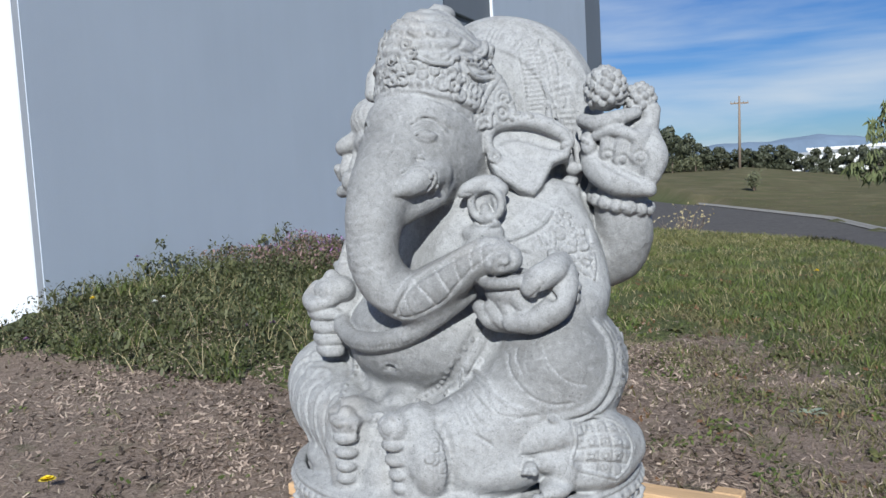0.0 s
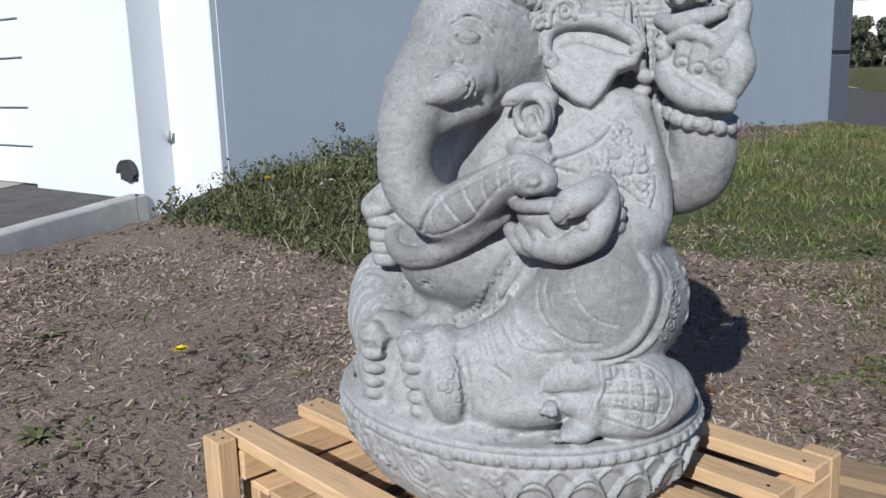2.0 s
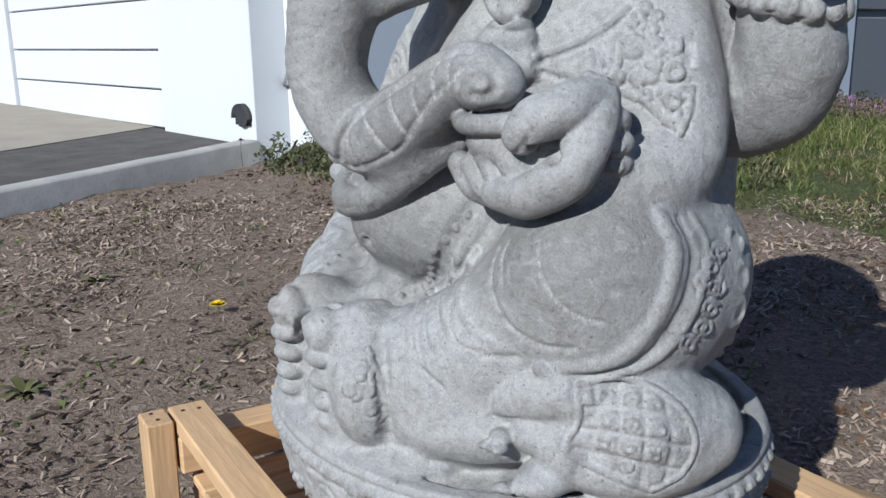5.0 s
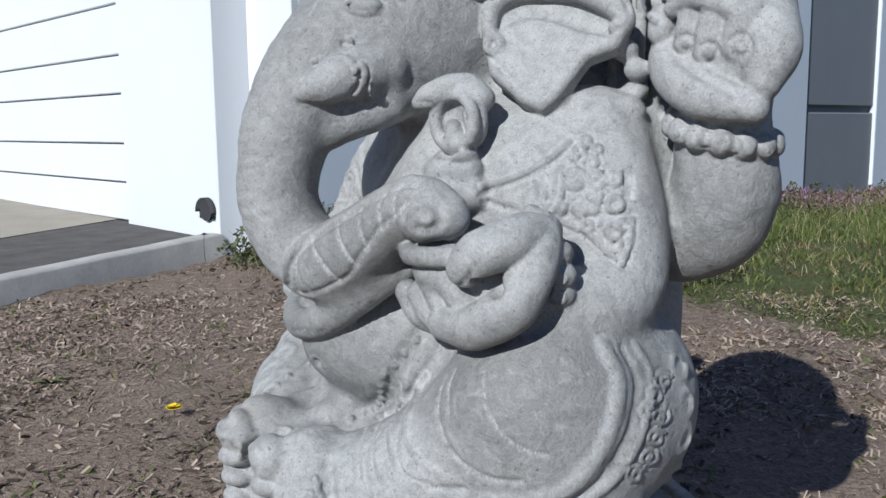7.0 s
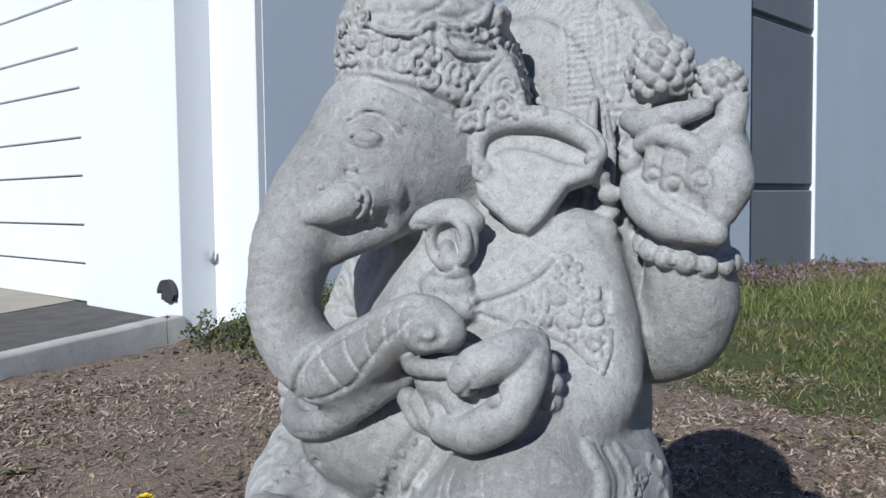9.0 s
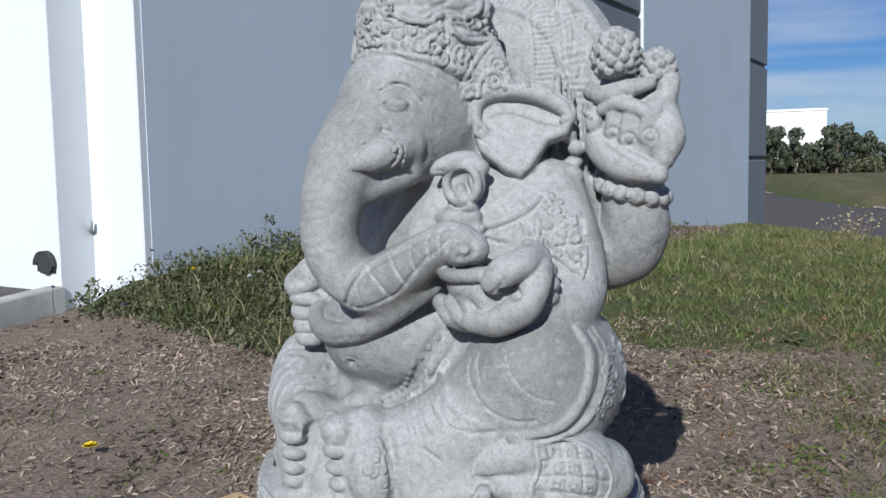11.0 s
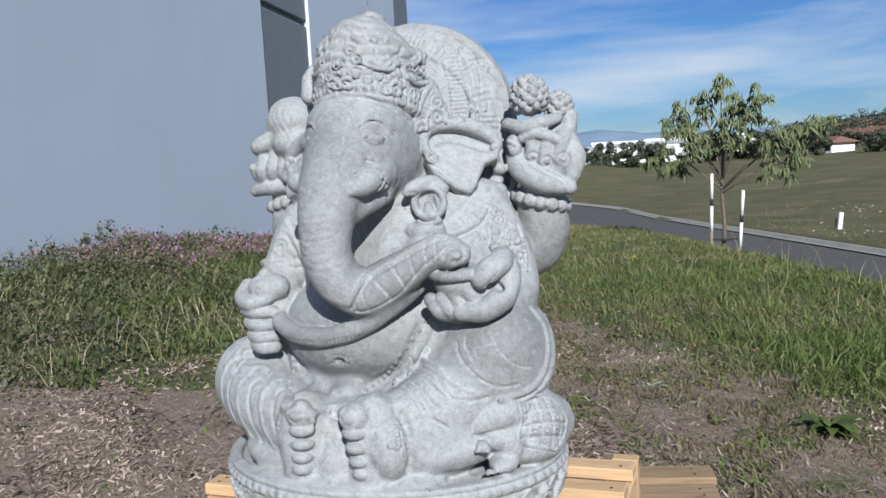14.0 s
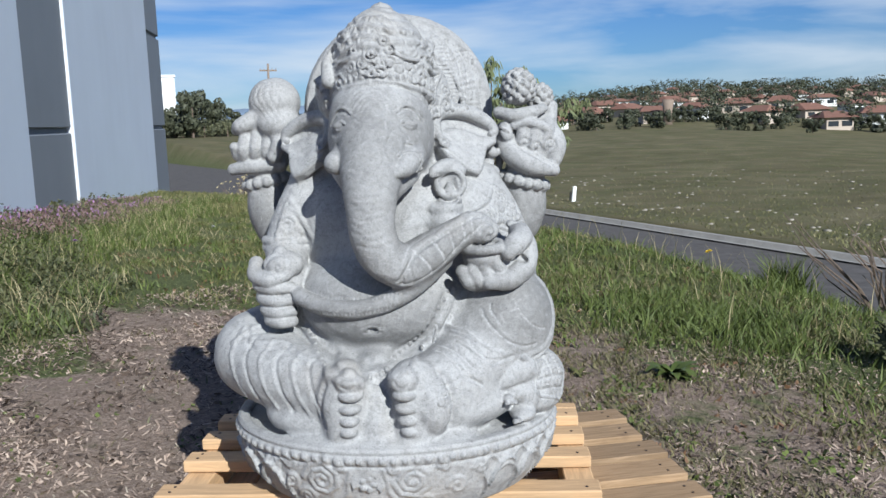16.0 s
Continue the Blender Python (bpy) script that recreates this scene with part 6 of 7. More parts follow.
draw(LEFT_LEG, [(208, -204), (208, -196), (217, -197), (217, -203), (212, -203), (212, -200)], 0.0018, -0.004, 0.3)
whorl(LEFT_LEG, (-38, -128), 7.7, 0.0024, -0.006, 1, 1.3)
whorl(LEFT_LEG, (-32, -142), 7.7, 0.0024, -0.006, -1, 1.3)
whorl(LEFT_LEG, (-41, -146), 7.7, 0.0024, -0.006, 1, 1.3)
whorl(LEFT_LEG, (-23, -128), 7.7, 0.0024, -0.006, -1, 1.3)
whorl(LEFT_LEG, (-27, -159), 7.7, 0.0024, -0.006, 1, 1.3)
whorl(LEFT_LEG, (-49, -141), 7.7, 0.0024, -0.006, -1, 1.3)
whorl(LEFT_LEG, (-23, -112), 7.7, 0.0024, -0.006, 1, 1.3)
draw(LEFT_LEG, [(-32, -102), (-21, -128), (-14, -160), (-19, -170)], 0.0026, -0.004)
whorl(LEFT_LEG, (282, -19), 8.4, 0.0024, -0.006, 1, 1.4)
whorl(LEFT_LEG, (285, -38), 8.4, 0.0024, -0.006, -1, 1.4)
whorl(LEFT_LEG, (282, -57), 8.4, 0.0024, -0.006, 1, 1.4)
whorl(LEFT_LEG, (275, -73), 8.4, 0.0024, -0.006, -1, 1.4)
whorl(LEFT_LEG, (277, -32), 8.4, 0.0024, -0.006, 1, 1.4)
whorl(LEFT_LEG, (264, -89), 8.4, 0.0024, -0.006, 1, 1.4)
whorl(LEFT_LEG, (288, -6), 8.4, 0.0024, -0.006, 1, 1.4)
draw(LEFT_LEG, [(39, -19), (35, -51), (42, -83), (62, -102), (78, -105)], 0.0024, -0.004, 0.6)
draw(LEFT_LEG, [(10, -51), (7, -83), (17, -115), (42, -138)], 0.0026, 0.004, 0.6)
draw(LEFT_LEG, [(23, -38), (20, -77), (28, -102), (39, -112)], 0.0024, 0.004, 0.6)
# crown front with its central boss
coil(FRONT, (-77, 215), 8.4, 0.003, -0.009, 1)
coil(FRONT, (-77, 215), 4.5, 0.0024, -0.006, 0)
coil(FRONT, (-77, 228), 4.5, 0.0026, -0.007, 1)
coil(FRONT, (-87, 211), 3.9, 0.0026, -0.007, 1)
coil(FRONT, (-68, 211), 3.9, 0.0026, -0.007, 1)
coil(FRONT, (-77, 202), 3.2, 0.0026, -0.007, 1)
coil(FRONT, (-95, 201), 3.9, 0.0026, -0.007, 1)
coil(FRONT, (-59, 201), 3.9, 0.0026, -0.007, 1)
draw(FRONT, [(-77, 245), (-86, 235), (-98, 224), (-112, 219)], 0.003, -0.007)
whorl(FRONT, (-98, 208), 4.5, 0.0024, -0.006, 1, 1.3)
whorl(FRONT, (-107, 206), 4.5, 0.0024, -0.006, -1, 1.3)
whorl(FRONT, (-116, 204), 4.5, 0.0024, -0.006, 1, 1.3)
whorl(FRONT, (-125, 202), 4.5, 0.0024, -0.006, -1, 1.3)
whorl(FRONT, (-84, 244), 4.5, 0.0024, -0.005, -1, 1.3)
whorl(FRONT, (-91, 244), 4.5, 0.0024, -0.005, -1, 1.3)
whorl(FRONT, (-99, 242), 4.5, 0.0024, -0.005, -1, 1.3)
whorl(FRONT, (-107, 236), 4.5, 0.0024, -0.005, -1, 1.3)
whorl(FRONT, (-114, 226), 4.5, 0.0024, -0.005, -1, 1.3)
draw(FRONT, [(-67, 245), (-58, 235), (-46, 224), (-32, 219)], 0.003, -0.007)
whorl(FRONT, (-46, 208), 4.5, 0.0024, -0.006, -1, 1.3)
whorl(FRONT, (-37, 206), 4.5, 0.0024, -0.006, 1, 1.3)
whorl(FRONT, (-28, 204), 4.5, 0.0024, -0.006, -1, 1.3)
whorl(FRONT, (-19, 202), 4.5, 0.0024, -0.006, 1, 1.3)
whorl(FRONT, (-60, 244), 4.5, 0.0024, -0.005, 1, 1.3)
whorl(FRONT, (-53, 244), 4.5, 0.0024, -0.005, 1, 1.3)
whorl(FRONT, (-45, 242), 4.5, 0.0024, -0.005, 1, 1.3)
whorl(FRONT, (-37, 236), 4.5, 0.0024, -0.005, 1, 1.3)
whorl(FRONT, (-30, 226), 4.5, 0.0024, -0.005, 1, 1.3)
studs(FRONT, [(-121, 200), (-113, 199), (-104, 199), (-96, 198), (-87, 197), (-79, 196), (-71, 194), (-62, 196), (-54, 197), (-46, 198), (-37, 199), (-29, 199)], 2.6)

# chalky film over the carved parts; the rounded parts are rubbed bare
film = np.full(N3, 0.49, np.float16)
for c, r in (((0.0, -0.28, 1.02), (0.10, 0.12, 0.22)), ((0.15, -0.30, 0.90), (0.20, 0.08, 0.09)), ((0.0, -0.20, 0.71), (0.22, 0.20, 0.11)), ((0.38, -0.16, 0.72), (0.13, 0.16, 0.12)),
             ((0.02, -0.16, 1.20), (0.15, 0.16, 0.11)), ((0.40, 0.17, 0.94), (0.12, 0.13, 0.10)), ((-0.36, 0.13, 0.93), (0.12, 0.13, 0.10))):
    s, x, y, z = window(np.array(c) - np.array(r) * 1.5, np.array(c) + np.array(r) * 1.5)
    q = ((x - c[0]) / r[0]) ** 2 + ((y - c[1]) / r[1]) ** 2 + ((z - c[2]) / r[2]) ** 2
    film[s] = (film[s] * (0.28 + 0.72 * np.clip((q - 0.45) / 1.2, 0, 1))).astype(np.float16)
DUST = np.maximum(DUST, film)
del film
# tool marks and unevenness over the whole stone
s_all, xa, ya, za = window(LO, HI)
SOLID += (0.0012 * np.sin(xa * 61 + 2.2 * np.sin(za * 37)) * np.sin(za * 53 + 1.7 * np.sin(ya * 41)) * np.sin(ya * 57 + xa * 23)).astype(np.float32)

def surface_net(field):
    """A quad skin of the solid's zero level."""
    neg = field < 0
    c = neg[:-1, :-1, :-1].astype(np.int8)
    for dx in (0, 1):
        for dy in (0, 1):
            for dz in (0, 1):
                if dx or dy or dz:
                    c = c + neg[dx:neg.shape[0] - 1 + dx, dy:neg.shape[1] - 1 + dy, dz:neg.shape[2] - 1 + dz]
    cell = (c > 0) & (c < 8)
    idx = np.argwhere(cell)
    number = np.full(cell.shape, -1, np.int32)
    number[tuple(idx.T)] = np.arange(len(idx))
    acc, cnt = np.zeros((len(idx), 3)), np.zeros(len(idx))
    corners = [(dx, dy, dz) for dx in (0, 1) for dy in (0, 1) for dz in (0, 1)]
    val = {k: field[idx[:, 0] + k[0], idx[:, 1] + k[1], idx[:, 2] + k[2]] for k in corners}
    for a in corners:
        for ax in range(3):
            if a[ax] == 0:
                b = tuple(a[i] + (i == ax) for i in range(3))
                va, vb = val[a], val[b]
                on = (va < 0) != (vb < 0)
                t = np.where(on, va / np.where(on, va - vb, 1), 0)
                p = np.array(a, float)[None, :].repeat(len(idx), 0)
                p[:, ax] += t
                acc += np.where(on[:, None], p, 0)
                cnt += on
    verts = LO + STEP * (idx + acc / cnt[:, None])
    quads = []
    for ax in range(3):
        u, v = [(1, 2), (2, 0), (0, 1)][ax]
        sl0, sl1 = [slice(None)] * 3, [slice(None)] * 3
        sl0[ax], sl1[ax] = slice(0, -1), slice(1, None)
        on = neg[tuple(sl0)] != neg[tuple(sl1)]
        e = np.argwhere(on)
        ok = (e[:, u] > 0) & (e[:, v] > 0) & (e[:, u] < field.shape[u] - 1) & (e[:, v] < field.shape[v] - 1)
        e = e[ok]
        flip = neg[tuple(e.T)]
        q = []
        for du, dv in ((1, 1), (0, 1), (0, 0), (1, 0)):
            f = e.copy()
            f[:, u] -= du
            f[:, v] -= dv
            q.append(number[tuple(f.T)])
        q = np.stack(q, 1)
        q[~flip] = q[~flip][:, ::-1]
        quads.append(q)
    return verts, np.concatenate(quads)


SV, SQ = surface_net(SOLID)
sme = mesh_fast("stone_statue", SV, SQ, STONE, True)
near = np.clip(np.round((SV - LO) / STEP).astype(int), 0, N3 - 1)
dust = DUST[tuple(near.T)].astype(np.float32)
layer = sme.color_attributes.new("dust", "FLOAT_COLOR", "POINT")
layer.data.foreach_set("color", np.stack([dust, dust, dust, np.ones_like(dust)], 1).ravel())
del SOLID, DUST
statue = link("stone_statue", sme,
              m=Matrix(((0.838, 0.545, 0, 0.02), (-0.545, 0.838, 0, 2.32), (0, 0, 1, 0), (0, 0, 0, 1))),
              label="grey carved stone statue of a seated elephant-headed figure on wooden boards", category="statue")

# ---- wooden crate base and pallet ----
LOCAL = Matrix(((0.838, 0.545, 0, 0.02), (-0.545, 0.838, 0, 2.32), (0, 0, 1, 0), (0, 0, 0, 1)))
def board(name, lo, hi, mat, parent, label="", bevel=0.004):
    return part(name, box(lo, hi, bevel), mat, parent, label)


def nails(parent, spots, z):
    for x, y in spots:
        part("nail", tube([(x, y, z - 0.01), (x, y, z + 0.0015)], [0.0045, 0.005], 6), NAIL, parent)


crate = tagged(new("crate_base"), "fresh pine crate base of thick boards under the statue", "pallet")
crate.matrix_basis = LOCAL
for y0 in (-0.48, -0.235, 0.02, 0.21, 0.39):
    plank = board("board", (-0.67, y0, 0.162), (0.61, y0 + 0.085, 0.20), PINE, crate)
    nails(plank, [(-0.63, y0 + 0.025), (-0.625, y0 + 0.06), (0.57, y0 + 0.03)], 0.20)
for x0 in (-0.66, -0.045, 0.52):
    board("bearer", (x0, -0.48, 0.075), (x0 + 0.09, 0.50, 0.158), PINE_Y, crate)
for x0 in (-0.57, -0.475, -0.375):
    board("slat", (x0, -0.46, 0.050), (x0 + 0.085, 0.48, 0.071), PINE_Y, crate)
corner = board("post", (-0.67, -0.545, -0.045), (-0.585, -0.486, 0.20), PINE_Z, crate, "upright corner post")
board("post", (0.53, 0.481, -0.10), (0.612, 0.535, 0.20), PINE_Z, crate, "upright corner post")
nails(corner, [(-0.65, -0.52), (-0.61, -0.515)], 0.20)
for x0 in (-0.66, 0.52):
    for y0 in (-0.44, 0.0, 0.40):
        board("foot_block", (x0, y0, -0.13), (x0 + 0.09, y0 + 0.09, 0.048), PINE_Z, crate)

pallet = tagged(new("wooden_pallet"), "weathered wooden pallet with spaced deck boards on the grass", "pallet")
pallet.matrix_basis = LOCAL @ pose(0.316, 0.165, -0.135, 0, 0, 13)
rng = random.Random(5)
for i, (y0, w) in enumerate(((-0.46, 0.105), (-0.285, 0.125), (-0.105, 0.135), (0.075, 0.130), (0.258, 0.135), (0.442, 0.12))):
    j = rng.uniform(-0.02, 0.02)
    plank = board("deck_board", (-0.62 + j, y0, 0.170), (0.60 + 2.2 * j, y0 + w, 0.200), OLD_WOOD, pallet)
    nails(plank, [(-0.58, y0 + 0.03), (0.57, y0 + 0.035), (0.565, y0 + 0.085)], 0.200)
for x0 in (-0.60, -0.02, 0.545):
    board("stringer", (x0, -0.50, 0.05), (x0 + 0.04, 0.60, 0.168), wood_material("pallet_stringer", (0.46, 0.31, 0.17), 1, 0.3), pallet)
for y0 in (-0.50, 0.0, 0.44):
    board("bottom_board", (-0.61, y0, 0.03), (0.60, y0 + 0.09, 0.047), OLD_WOOD, pallet)


# ---- growth on the ground ----
def ground_z(x, y):
    z = height(x, y)
    if -5 < x < 8 and -2 < y < 20:
        z += 0.02 * noise.noise((x * 2.2, y * 2.2, 0)) + 0.008 * noise.noise((x * 9, y * 9, 4))
    return z


def wall_so(x, y):
    return (x - CX) * UX + (y - CY) * UY, (x - CX) * NX + (y - CY) * NY


def free(x, y):
    """Not under the crate, pallet, building or edging."""
    lx, ly = (x - 0.02) * 0.838 - (y - 2.32) * 0.545, (x - 0.02) * 0.545 + (y - 2.32) * 0.838
    s, o = wall_so(x, y)
    return not (-0.72 < lx < 0.66 and -0.57 < ly < 0.85) and not (0 < lx + 0.235 * ly < 1.02 and -0.4 < ly - 0.225 * lx < 0.72) and o > 0.03 and not (s < 0.3 and x < -3.62)


def scatter(n, x0, x1, y0, y1, keep, seed):
    r = np.random.RandomState(seed)
    out = []
    for x, y, k in zip(r.uniform(x0, x1, n), r.uniform(y0, y1, n), r.uniform(0, 1, n)):
        if k < keep(x, y) and free(x, y):
            out.append((x, y, ground_z(x, y) - 0.004))
    return np.array(out)


def blades(name, p, tall, wide, lean, mat, label, seed, category="grass"):
    """One tapered, bent blade at each place."""
    r = np.random.RandomState(seed)
    n = len(p)
    h = tall[0] + (tall[1] - tall[0]) * r.rand(n) ** 1.5
    a, t = r.uniform(0, 2 * np.pi, n), r.uniform(0, 2 * np.pi, n)
    w = wide * r.uniform(0.6, 1.3, n)
    le = lean * h * r.uniform(0.3, 1.2, n)
    side = np.stack([np.cos(a), np.sin(a), 0 * a], 1) * w[:, None]
    out = np.stack([np.cos(t), np.sin(t), 0 * t], 1) * le[:, None]
    up = np.stack([0 * h, 0 * h, h], 1)
    v = np.stack([p - side, p + side, p + out * 0.3 + up * 0.55 - side * 0.7, p + out * 0.3 + up * 0.55 + side * 0.7, p + out + up], 1).reshape(-1, 3)
    i = np.arange(n)[:, None] * 5
    f = np.concatenate([i + [0, 1, 3], i + [0, 3, 2], i + [2, 3, 4]])
    return link(name, mesh_fast(name, v, f, mat), label=label, category=category, kind="stuff")


def flakes(name, p, size, slim, mat, label, seed, flat=0.35, lift=0.006, kind="stuff", category="mulch"):
    """Small flat pieces that lie about."""
    r = np.random.RandomState(seed)
    n = len(p)
    a = r.uniform(0, 2 * np.pi, n)
    ln = size * r.uniform(0.35, 1.6, n)
    d = np.stack([np.cos(a), np.sin(a), r.normal(0, flat, n)], 1) * ln[:, None] * 0.5
    e = np.stack([-np.sin(a), np.cos(a), r.normal(0, flat, n)], 1) * (ln * slim * r.uniform(0.6, 1.5, n))[:, None] * 0.5
    q = p + np.array([0, 0, 1]) * (lift + ln * 0.12)[:, None]
    v = np.stack([q - d - e * 0.7, q + d * 0.9 - e, q + d + e * 0.6, q - d * 0.8 + e], 1).reshape(-1, 3)
    f = np.arange(n)[:, None] * 4 + np.array([0, 1, 2, 3])
    return link(name, mesh_fast(name, v, f, mat), label=label, category=category, kind=kind)


def lawn(x, y):
    g, _ = turf_of(x, y)
    e = x - kerb_x(y) + road_w(y)
    if e > -0.2:
        return 0
    return g * g


def bank(x, y):
    """Low planting beside the wall."""
    s, o = wall_so(x, y)
    return 1.0 if -0.75 < s < 12 and 0.02 < o < 2.35 + 0.3 * math.sin(1.7 * s) + 0.15 * math.sin(5 * s) else 0.0


def patchy(x, y):
    return max(0.0, min(1.0, 2.2 * (noise.noise((x * 1.6, y * 1.6, 7.0)) + 0.18)))


def clumps(x, y):
    return max(0.0, min(1.0, 3.0 * (noise.noise((x * 3.4, y * 3.4, 21.0)) - 0.05)))


def bare_spot(x, y):
    """Bare dusty places between lawn and mulch."""
    return smooth01(0.05, 0.30, noise.noise((x * 0.9 + 3.0, y * 0.9, 13.0)) + 0.10)


blades("lawn_grass", scatter(200000, -3.6, 7.5, 3.2, 16, lambda x, y: lawn(x, y) * (1 - 0.8 * bank(x, y)) * (0.10 + 0.90 * patchy(x, y)), 1), (0.015, 0.075), 0.0042, 1.3, GRASS, "uneven green grass on the lawn", 1)
blades("lawn_clumps", scatter(110000, -2.5, 7.5, 3.5, 13, lambda x, y: lawn(x, y) * (1 - bank(x, y)) * clumps(x, y), 31), (0.02, 0.085), 0.0060, 1.3, LUSH, "lush green clumps in the lawn", 31)
blades("verge_grass", scatter(120000, 1.8, 5.9, 0.5, 8, lambda x, y: 0.9 * smooth01(1.9, 2.9, x + 0.25 * (y - 4)) * max(lawn(x, y), 0.5) * (1 - 0.8 * smooth01(3.8, 5.4, y)) * (0.15 + 0.85 * patchy(x * 0.7, y * 0.7)), 2), (0.03, 0.15), 0.0050, 1.1, LUSH, "long green grass beside the road", 2)
blades("straw", scatter(85000, -2.5, 8.5, 1.5, 18, lambda x, y: 0.7 * lawn(x, y) * (0.10 + patchy(y, x)), 3), (0.012, 0.085), 0.0028, 1.5, DRYGRASS, "dry straw-coloured stalks among the grass", 3)
blades("lawn_grass_far", scatter(50000, -1, 13, 13, 30, lambda x, y: lawn(x, y), 4), (0.03, 0.10), 0.008, 1.0, GRASS, "green grass towards the road", 4)
blades("sparse_grass", scatter(170000, -3.6, 3.9, 0.2, 6.6, lambda x, y: (0.03 + 0.90 * smooth01(0.6, 1.7, x)) * (0.10 + 0.90 * patchy(x * 1.5, y * 1.5)) * (1 - bank(x, y)), 5), (0.010, 0.050), 0.0042, 1.4, THIN, "thin green grass in the mulch", 5)
flakes("weed_leaves", scatter(130000, 0.3, 6.4, 0.8, 9.5, lambda x, y: smooth01(0.4, 1.6, x) * max(0.0, clumps(x * 1.05 + 5.0, y * 1.05) - 0.12), 32), 0.015, 0.70, LUSH, "low leafy green weeds in patches on the bare earth", 32, 0.55, 0.010, "stuff", "weeds")
flakes("small_weed_leaves", scatter(40000, -3.6, 0.8, 0.8, 5.4, lambda x, y: max(0.0, clumps(x * 1.4, y * 1.4 + 9.0) - 0.62), 33), 0.014, 0.8, LUSH, "tiny green weeds in the mulch", 33, 0.5, 0.006, "stuff", "weeds")
flakes("dead_weeds", scatter(60000, 0.2, 6.0, 1.5, 9.5, lambda x, y: max(0.0, clumps(x * 1.2 + 17.0, y * 1.2) - 0.50), 34), 0.020, 0.4, DEADLEAF, "reddish-brown dead weeds in patches", 34, 0.7, 0.008, "stuff", "weeds")
blades("verge_stalks", scatter(200, 2.6, 6.2, 2.0, 8, lambda x, y: smooth01(2.6, 4.2, x + 0.25 * (y - 4)), 6), (0.2, 0.42), 0.003, 0.6, DRYGRASS, "tall dry grass stalks", 6)
flakes("bark_mulch", scatter(150000, -3.8, 3.4, 0.8, 6.4, lambda x, y: (1 - 0.55 * smooth01(0.8, 2.4, x)) * (0.25 + 0.75 * patchy(x * 0.8, y * 0.8)) * (1 - 0.75 * bare_spot(x, y)), 7), 0.023, 0.24, CHIP, "brown bark mulch chips", 7)
flakes("dark_bark", scatter(32000, -3.8, 3.0, 0.8, 6.4, lambda x, y: (1 - 0.6 * smooth01(0.8, 2.4, x)) * patchy(x * 1.3 + 4.0, y * 1.3), 36), 0.026, 0.35, DARKCHIP, "dark brown bark pieces", 36)
flakes("pale_chips", scatter(6000, -3.8, 3.6, -0.5, 6.4, lambda x, y: 1.0 - 0.5 * smooth01(0.5, 1.5, x), 8), 0.030, 0.13, STRAWCHIP, "pale dry wood chips", 8)

# low shrub bank: leaf flakes at many heights, twigs, and flowers
def bank_height(x, y):
    s, o = wall_so(x, y)
    edge = 1 - smooth01(1.5, 2.55, o)
    return (0.10 + 0.22 * edge) * (0.62 + 0.38 * smooth01(0.0, 2.6, s)) * (0.7 + 0.6 * noise.noise((x * 1.9, y * 1.9, 2))) * (0.55 + 0.45 * (1 - smooth01(4, 9, s)))


def bank_scatter(n, seed, share=1.0):
    """Places in the bed along the wall."""
    r = np.random.RandomState(seed)
    out = []
    for s, o in zip(r.uniform(-0.75, 12, n), r.uniform(0.04, 2.8, n)):
        x, y, _ = at_wall(s, o)
        if bank(x, y) and free(x, y):
            out.append((x, y, ground_z(x, y) - 0.004))
    return np.array(out)


def bank_points(n, seed, lo=0.0, hi=1.0):
    p = bank_scatter(n, seed)
    r = np.random.RandomState(seed + 50)
    for q in p:
        q[2] += max(0.03, bank_height(q[0], q[1])) * r.uniform(lo, hi)
    return p


def leafy(q):
    s, o = wall_so(q[0], q[1])
    return q[0] * 7919 % 1.0 > 0.88 * smooth01(1.8, 3.2, s) * smooth01(0.9, 1.5, o)


flakes("low_shrubs", np.array([q for q in bank_points(130000, 11) if leafy(q)]), 0.017, 0.6, SHRUB, "low dark green shrubs in the bed along the wall", 11, 0.8, 0.0, "stuff", "shrub")
pr = bank_points(60000, 17, 0.6, 1.1)
flakes("reddish_shrub_tips", np.array([q for q in pr if wall_so(q[0], q[1])[0] > 1.6 and wall_so(q[0], q[1])[1] < 1.5 + 0.3 * math.sin(3 * q[1])]), 0.013, 0.6, RUSTLEAF, "reddish-brown shrub tips by the wall", 17, 0.8, 0.0, "stuff", "shrub")
blades("bank_grass", np.array([q for q in bank_scatter(40000, 12) if clumps(q[0] * 0.6, q[1] * 0.6) > 0.3 or (wall_so(q[0], q[1])[0] > 2.0 and wall_so(q[0], q[1])[1] > 0.9)]), (0.04, 0.19), 0.0042, 1.0, LUSH, "lush grass among the low shrubs", 12)
blades("bank_straw", bank_scatter(5000, 13), (0.06, 0.26), 0.003, 0.8, DRYGRASS, "dry stalks among the low shrubs", 13)
pp = bank_points(4500, 14, 0.85, 1.2)
flakes("purple_blossom", np.array([q for q in pp if wall_so(q[0], q[1])[0] > 2.2 and wall_so(q[0], q[1])[1] < 1.3]), 0.017, 0.8, PURPLE, "small purple blossom on the shrubs by the wall", 14, 0.8, 0.0, "stuff", "flowers")
